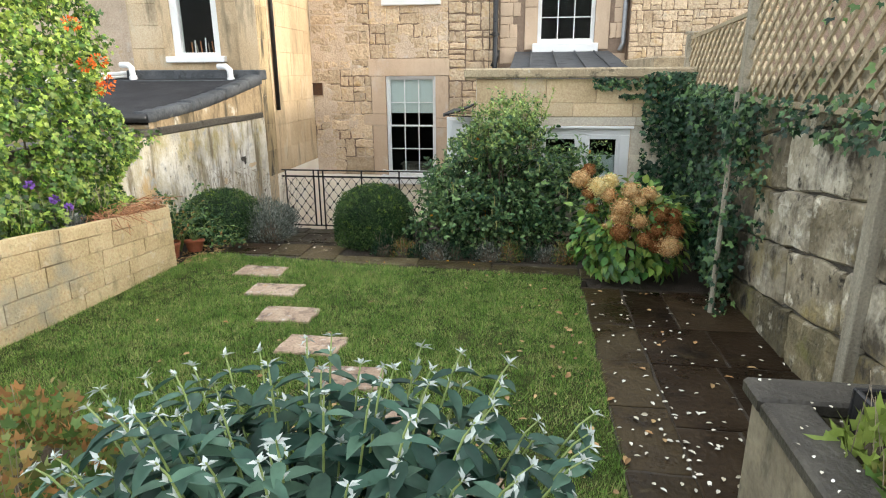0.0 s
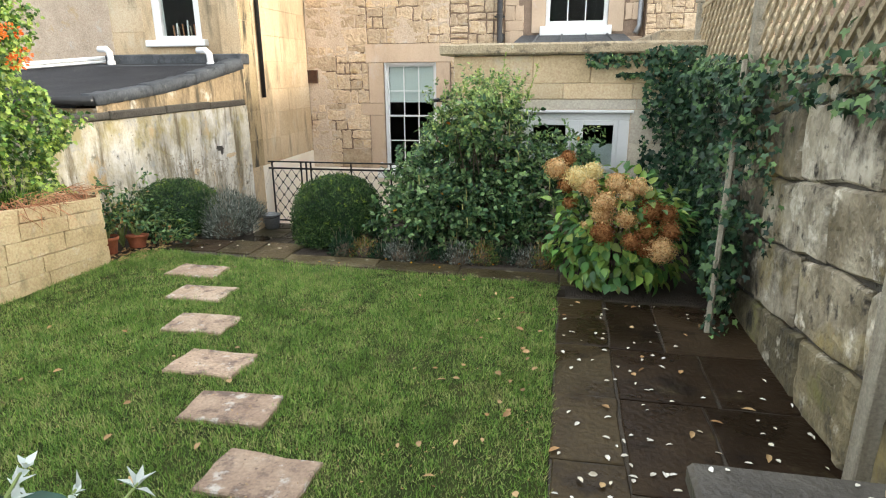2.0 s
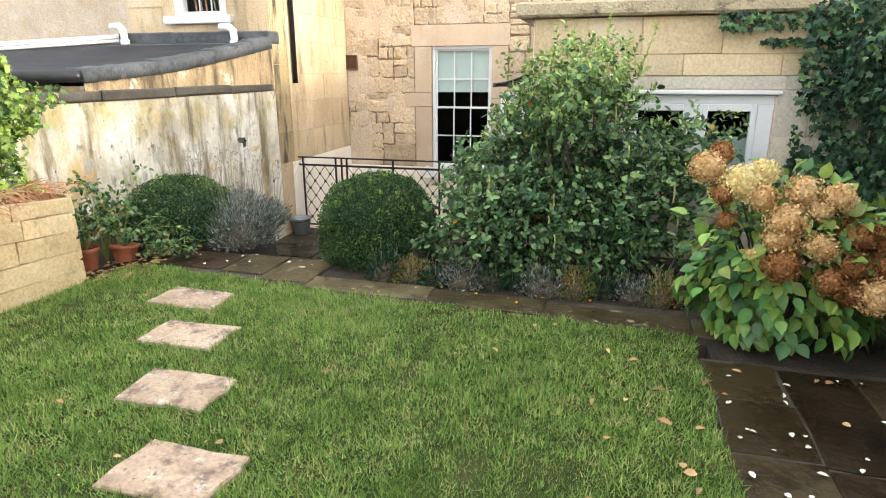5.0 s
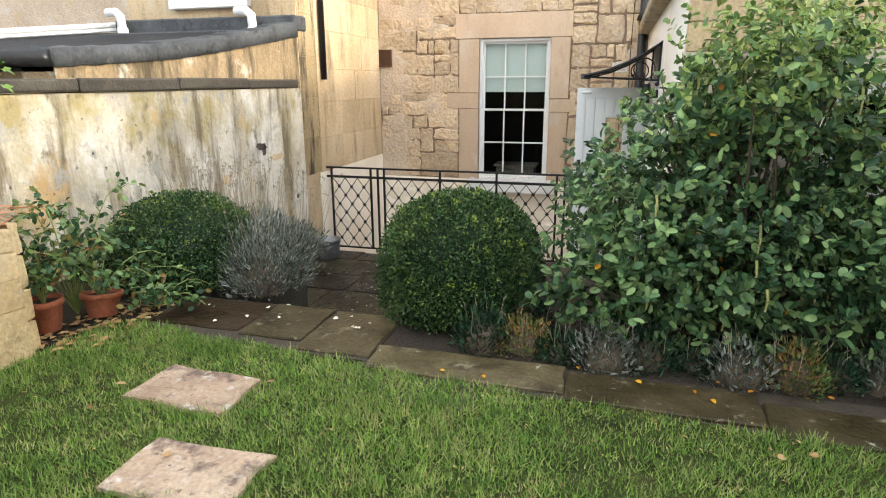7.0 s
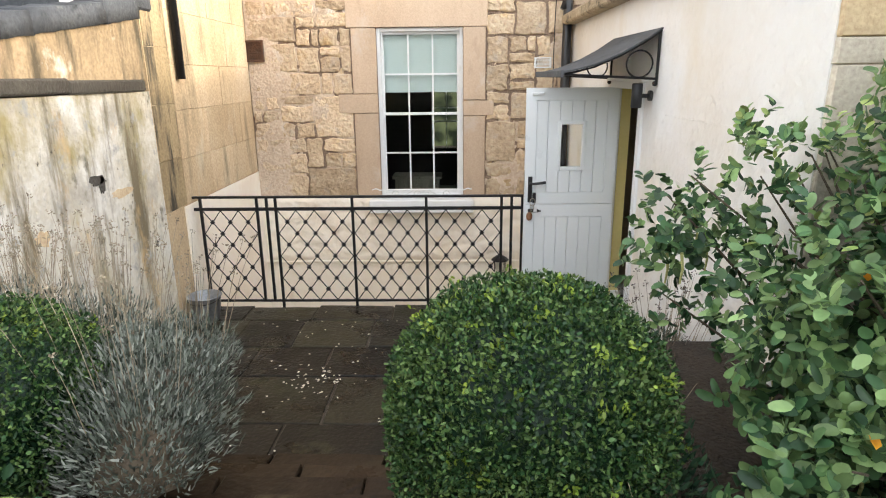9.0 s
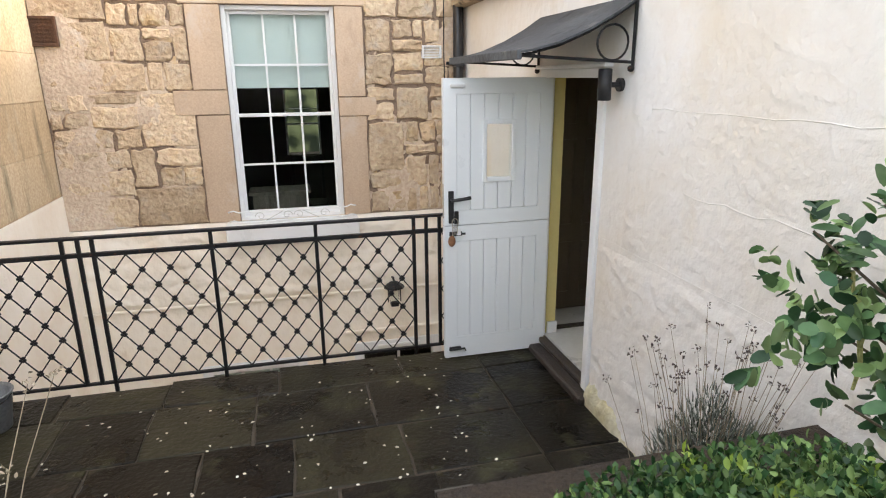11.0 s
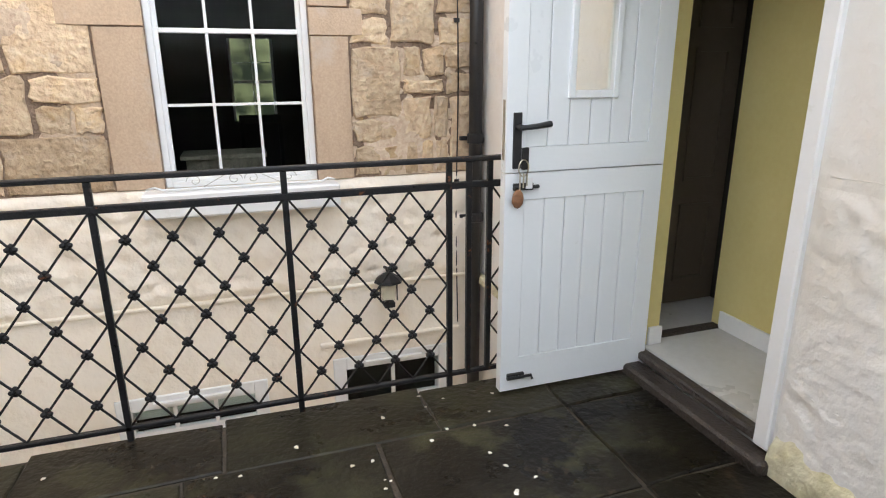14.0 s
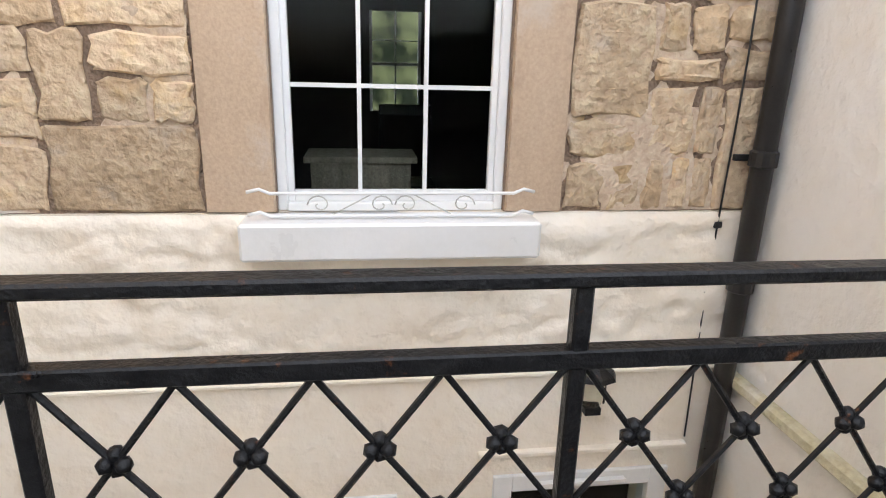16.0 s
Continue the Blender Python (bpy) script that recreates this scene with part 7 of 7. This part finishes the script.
leaf_part("foliage", tuft, p, np.stack([rng.uniform(0.1, 1.0, n), rng.normal(0.1, 0.5, n), rng.uniform(-1.0, 0.25, n)], 1), rng.normal(0, 0.5, (n, 3)) + np.array([0, 0, 1]), rng.uniform(0.1, 0.24, n), 0.007, "strip", STRAW)
for c, mt, lab in (((-3.4, 3.72, 0.98), PINK, "pink rose bloom in the raised bed"), ((-3.42, 4.25, 1.05), PURPLE, "small purple flower in the raised bed"), ((-3.4, 4.45, 0.9), PURPLE, "small purple flower in the raised bed"), ((-3.42, 4.6, 0.8), PURPLE, "small purple flower in the raised bed")):
    d = sphere_dirs(30)
    ob = new("flower", leaf_mesh("flower", np.array(c) + d * 0.018 * (1.6 if mt is PINK else 0.8), d, sphere_dirs(30), 0.03, 0.024, "oval", mt))
    tagged(ob, lab, "flower")


def straggler(spot, n, label, height, spread):
    """A thin rose-like plant: a few arching stems with scattered leaves."""
    b = thing("rose_bush", spot, label, "shrub")
    P = []
    for k in range(n):
        a = k * 2.4
        h = height * rng.uniform(0.6, 1.1)
        s = spread * rng.uniform(0.4, 1.1)
        pts = [np.array(spot) + np.array([math.cos(a) * s * f, math.sin(a) * s * f, h * (1 - (1 - f) ** 2) - 0.1 * f ** 3]) for f in np.linspace(0, 1, 6)]
        bm = bmesh.new()
        tube(bm, pts, 0.005, 5, 0.002)
        part("stem", bm, GREENSTEM, b)
        for f in rng.uniform(0.25, 1.0, 34):
            i = min(int(f * 5), 4)
            q = f * 5 - i
            P.append(pts[i] * (1 - q) + pts[i + 1] * q + rng.normal(0, 0.025, 3))
    P = np.array(P)
    m = len(P)
    w = rng.uniform(0, 1, m) < 0.75
    al, up = rng.normal(0, 0.8, (m, 3)), rng.normal(0, 0.5, (m, 3)) + np.array([0, 0, 1])
    leaf_part("foliage", b, P[w], al[w], up[w], rng.uniform(0.03, 0.055, w.sum()), 0.03, "oval", SHRUBLEAF)
    leaf_part("yellow_foliage", b, P[~w], al[~w], up[~w], 0.045, 0.03, "oval", GERLEAF, "browning leaves")


straggler((-3.35, 6.0, 0.0), 15, "straggly rose bush with thin arching stems", 0.72, 0.4)
straggler((-3.2, 6.02, 0.11), 11, "thin rose growing from the low pot", 0.34, 0.5)
straggler((-3.31, 5.78, 0.14), 9, "small leafy plant in the tall pot", 0.34, 0.22)
straggler((-3.0, 6.2, 0.0), 7, "low sprawling rose with bare thin stems", 0.22, 0.34)
for x, y, z, r, h, n, mt, lab in ((1.47, 1.95, 0.6, 0.14, 0.27, 150, NEWLEAF, "yellow-green leafy plant in the stone planter"), (1.53, 1.76, 0.6, 0.18, 0.2, 170, GERLEAF, "browning leafy plant in the stone planter"), (1.75, 1.9, 0.6, 0.2, 0.28, 160, CLIMBLEAF, "green leafy plant in the stone planter"), (1.5, 1.55, 0.6, 0.18, 0.22, 140, NEWLEAF, "yellow-green leafy plant in the stone planter")):
    clump("planter_plant", (x, y, z), r, h, n, mt, lab, "plant", 0.075, 0.05, "ivy", group="plants in the planter", stems=8, stem_h=0.12)


# ---- fallen petals and leaves ----
def litter(name, n, region, z, mat, label, length, width, dense=None):
    x0, x1, y0, y1 = region
    p = np.stack([rng.uniform(x0, x1, n), rng.uniform(y0, y1, n), np.full(n, z)], 1)
    if dense:
        p[: n // 2, 0] = rng.normal(dense[0], dense[2], n // 2)
        p[: n // 2, 1] = rng.normal(dense[1], dense[3], n // 2)
        p = p[(p[:, 0] > x0) & (p[:, 0] < x1) & (p[:, 1] > y0) & (p[:, 1] < y1)]
    m = len(p)
    a = rng.uniform(0, 6.28, m)
    al = np.stack([np.cos(a), np.sin(a), rng.uniform(-0.05, 0.12, m)], 1)
    up = np.array([0, 0, 1.0]) + rng.normal(0, 0.18, (m, 3))
    me = leaf_mesh(name, p, al, up, rng.uniform(0.5, 1.3, m) * length, rng.uniform(0.6, 1.3, m) * width, "oval", mat)
    return tagged(new(name, me), label, "fallen leaves", kind="stuff")


litter("patio_petals", 190, (0.9, 2.1, 2.3, 5.3), 0.008, PETAL, "white petals scattered on the wet patio", 0.034, 0.019, (1.3, 2.85, 0.2, 0.5))
litter("coping_petals", 90, (1.23, 2.1, 1.5, 2.36), 0.757, PETAL, "small white petals on the planter coping", 0.016, 0.012)
litter("terrace_petals", 120, (-3.6, -1.0, 7.8, 10.2), TERR + 0.008, PETAL, "small white petals on the wet terrace", 0.02, 0.016, (-2.57, 8.8, 0.13, 0.13))
litter("lawn_debris", 900, (-3.1, 0.86, 2.0, 5.75), 0.016, DEADLEAF, "small brown bits lying in the grass", 0.017, 0.006)
litter("lawn_leaves", 70, (-2.8, 0.85, 2.0, 5.6), 0.024, DEADLEAF, "tan and orange leaves fallen on the lawn", 0.05, 0.03, (0.6, 3.8, 0.22, 0.9))
litter("patio_leaves", 26, (0.86, 1.9, 2.4, 5.3), 0.01, DEADLEAF, "tan leaves fallen on the wet patio", 0.055, 0.026)
litter("bed_litter", 160, (-3.3, -2.9, 5.62, 6.3), 0.0, DEADLEAF, "reddish brown leaf litter round the flower pots", 0.05, 0.03)
litter("terrace_lichen", 70, (-3.7, -0.9, 8.9, 10.25), TERR + 0.006, PETAL, "pale lichen flecks on the dark terrace flags", 0.022, 0.02)
litter("path_leaves", 9, (-1.4, 1.0, 5.85, 6.08), 0.01, ORANGELEAF, "orange leaves on the narrow edging path", 0.035, 0.022)
litter("step_petals", 12, (-2.8, -1.7, 6.05, 6.4), 0.008, PETAL, "pale lichen spots and petals on the landing", 0.03, 0.026)


# ---- single stones of the walls (last: many small pieces) ----
def clear_main(x0, x1, z0, z1):
    if x0 < -1.22 and x1 > -2.77 and z0 < 2.12:
        return False
    if x0 < UX1 + 0.25 and x1 > UX0 - 0.25 and z1 > 2.25:
        return False
    return not (x1 > -0.24 and z0 < 2.0)


lay(wall_main, rubble(-3.97, -2.77, -0.17, 3.5, 11, clear_main, 1.3), WY, RUBBLE, 31, rough=0.014, chamfer=0.009, depth=0.02, relief=0.3, gap=0.022)
lay(wall_main, rubble(-2.77, -1.22, 2.12, 3.5, 14, clear_main, 1.25), WY, RUBBLE, 34, rough=0.012, chamfer=0.009, relief=0.3, gap=0.016)
lay(wall_main, rubble(-1.22, -0.26, -0.17, 3.5, 12, clear_main, 1.4), WY, RUBBLE, 32, rough=0.015, chamfer=0.009, depth=0.022, relief=0.3, gap=0.026)
for x0, x1, z0, z1, lean, sd in ((-3.97, -2.78, -0.165, 3.5, lambda a, z: 0.24 + 0.35 * (-3.35 - a) - 0.15 * (abs(z - 0.5) < 0.6), 1.0), (-1.22, -0.245, -0.165, 3.5, lambda a, z: -0.28 + 0.9 * max(0.0, a + 0.62) + 0.35 * (z < 0.3), 6.0), (-2.76, -1.23, 2.13, 3.5, lambda a, z: 0.1, 4.0)):
    part("pointing", skim(x0, x1, z0, z1, WY, lean, 0.021, "y", 0.024, sd), SKIM, wall_main, "pale pointing smeared flush over the stones", True)
lay(wall_main, rubble(-0.24, 2.08, 2.0, 3.5, 13, clear_main, 1.3), WY, DRESSED, 33, gap=0.008)
lay(wall_main, [(-2.77, WX0, -0.17, 0.84), (-2.95, WX0, 0.84, 1.06), (-2.77, WX0, 1.06, 1.79), (WX1, -1.22, -0.17, 0.8), (WX1, -1.12, 0.8, 0.98), (WX1, -1.22, 0.98, 1.79), (-2.82, -1.2, 1.79, 2.12),
                (0.22, UX0, 2.25, 3.0), (0.22, UX0, 3.0, 3.6), (UX1, 1.76, 2.25, 3.1), (UX1, 1.76, 3.1, 3.6)], WY - 0.004, DRESSED, 35, gap=0.006, depth=0.02, rough=0.002, relief=0.04, chamfer=0.004, name="dressed_block")
wf = [(PX + 0.004, 0.55, 1.52, 1.785), (0.55, 1.1, 1.52, 1.785), (1.1, 1.75, 1.52, 1.785), (1.75, 2.2, 1.52, 1.785), (PX + 0.004, 0.3, 1.37, 1.52), (0.3, 0.85, 1.37, 1.52), (0.85, 1.5, 1.37, 1.52), (1.5, 2.2, 1.37, 1.52)]
lay(wing_front, wf, FY, ASHLAR, 41, gap=0.003, depth=0.015, rough=0.002, relief=0.04, chamfer=0.004, name="ashlar_block")
wg = [(PX + 0.004, 0.42, 1.275, 1.37), (0.42, 1.55, 1.275, 1.37), (1.55, 2.2, 1.275, 1.37), (W2X1 + 0.005, 1.72, 0.95, 1.275), (1.72, 2.2, 0.95, 1.275), (W2X1 + 0.005, 2.2, 0.6, 0.95), (PX + 0.004, W2X0 - 0.005, 0.9, 1.275), (PX + 0.004, W2X0 - 0.005, 0.5, 0.9), (PX + 0.004, 0.6, 0.1, 0.5), (0.6, 1.4, 0.1, 0.5), (1.4, 2.2, 0.1, 0.6)]
lay(wing_front, wg, FY, ASHLAR_GREY, 42, gap=0.003, depth=0.014, rough=0.003, relief=0.04, chamfer=0.004, name="ashlar_block")


def courses(a0, a1, heights, z0, seed, wmin, wmax):
    r = random.Random(seed)
    out, z = [], z0
    for h in heights:
        a = a0 - r.uniform(0, wmin)
        while a < a1:
            b = a + r.uniform(wmin, wmax)
            if b > a1 - wmin * 0.4:
                b = a1
            out.append((max(a, a0), b, z, z + h))
            a = b
        z += h
    return out


lay(tall, [(9.81, 10.2, c, d) for c, d in ((0.17, 0.6), (0.6, 1.05), (1.05, 1.5), (1.5, 1.95), (1.95, 2.4), (2.4, 2.9), (2.9, 3.4))], LX, SOOTY, 55, "x", 0.003, 0.008, 0.002, 0.003, "ashlar_block", relief=0.03)
lay(tall, courses(10.2, 12.18, (0.4, 0.42, 0.38, 0.44, 0.4, 0.42, 0.4, 0.4), 0.17, 51, 0.55, 0.95), LX, TALL, 51, "x", 0.003, 0.008, 0.002, 0.003, "ashlar_block", relief=0.03)
lay(tall, [c for c in courses(-6.28, LX - 0.01, (0.32, 0.36, 0.34, 0.34), 1.95, 52, 0.5, 0.8) if not (c[1] > -5.6 and c[0] < -4.66 and c[3] > 2.02)], 9.98, TALL, 52, "y", 0.005, 0.008, 0.002, 0.003, "ashlar_block", relief=0.03)
far_right = bpy.data.objects["wall_far_right"]
lay(far_right, rubble(2.1, 4.6, 1.9, 3.5, 15, lambda *c: True, 1.0), WY - 0.2, RUBBLE, 36)
# big sloping courses of the right wall
SH = -0.13
blocks = [(a, b, c + 0.66, d + 0.66) for a, b, c, d in courses(-0.5, 7.2, (0.37, 0.4, 0.4, 0.38, 0.4, 0.4), -0.55, 53, 0.55, 1.0)]
for mt, low in ((BLOCKS_DAMP, True), (BLOCKS, False)):
    lay(right_wall, [c for c in blocks if (c[3] + SH * (c[0] + c[1]) / 2 < 0.42) == low], RX, mt, 53 + low, "x", 0.02, 0.034, 0.016, 0.014, "block", shear=SH, flip=-1, relief=0.14)
part("wall_top", boxes((RX - 0.03, RX + 0.42, -3.0, FY - 0.02, 1.6, 1.64), bevel=0.01), DARKMORTAR, right_wall)
# raised bed facing: four sloping courses, set slightly askew
r = random.Random(9)
for a, b, c, d in courses(1.2, 5.55, (0.14, 0.16, 0.17, 0.15, 0.12), -0.02, 54, 0.26, 0.6):
    y = (a + b) / 2
    top_z = 0.61 + 0.085 * (5.58 - y)
    z0, z1 = c / 0.74 * top_z, d / 0.74 * top_z
    me = stone_mesh(b - a - 0.0015, z1 - z0 - 0.0015, 0.03 * r.uniform(0.98, 1.03), BEDWALL, r.randint(0, 9999), 0.003, 0.003, 3, 0.04)
    piece("stone", me, bed_wall, pose(-3.325 + 0.088 * (y - 3.6), y, (z0 + z1) / 2, 0, 4.9 * (c + d) / 1.48, 85))
for c, d in ((-0.02, 0.14), (0.14, 0.3), (0.3, 0.46), (0.46, 0.62)):
    me = stone_mesh(0.55, d - c - 0.008, 0.03, BEDWALL, r.randint(0, 9999), 0.004, 0.004, 3, 0.06)
    piece("stone", me, bed_wall, pose(-3.45, 5.59, (c + d) / 2, 0, 0, 180))
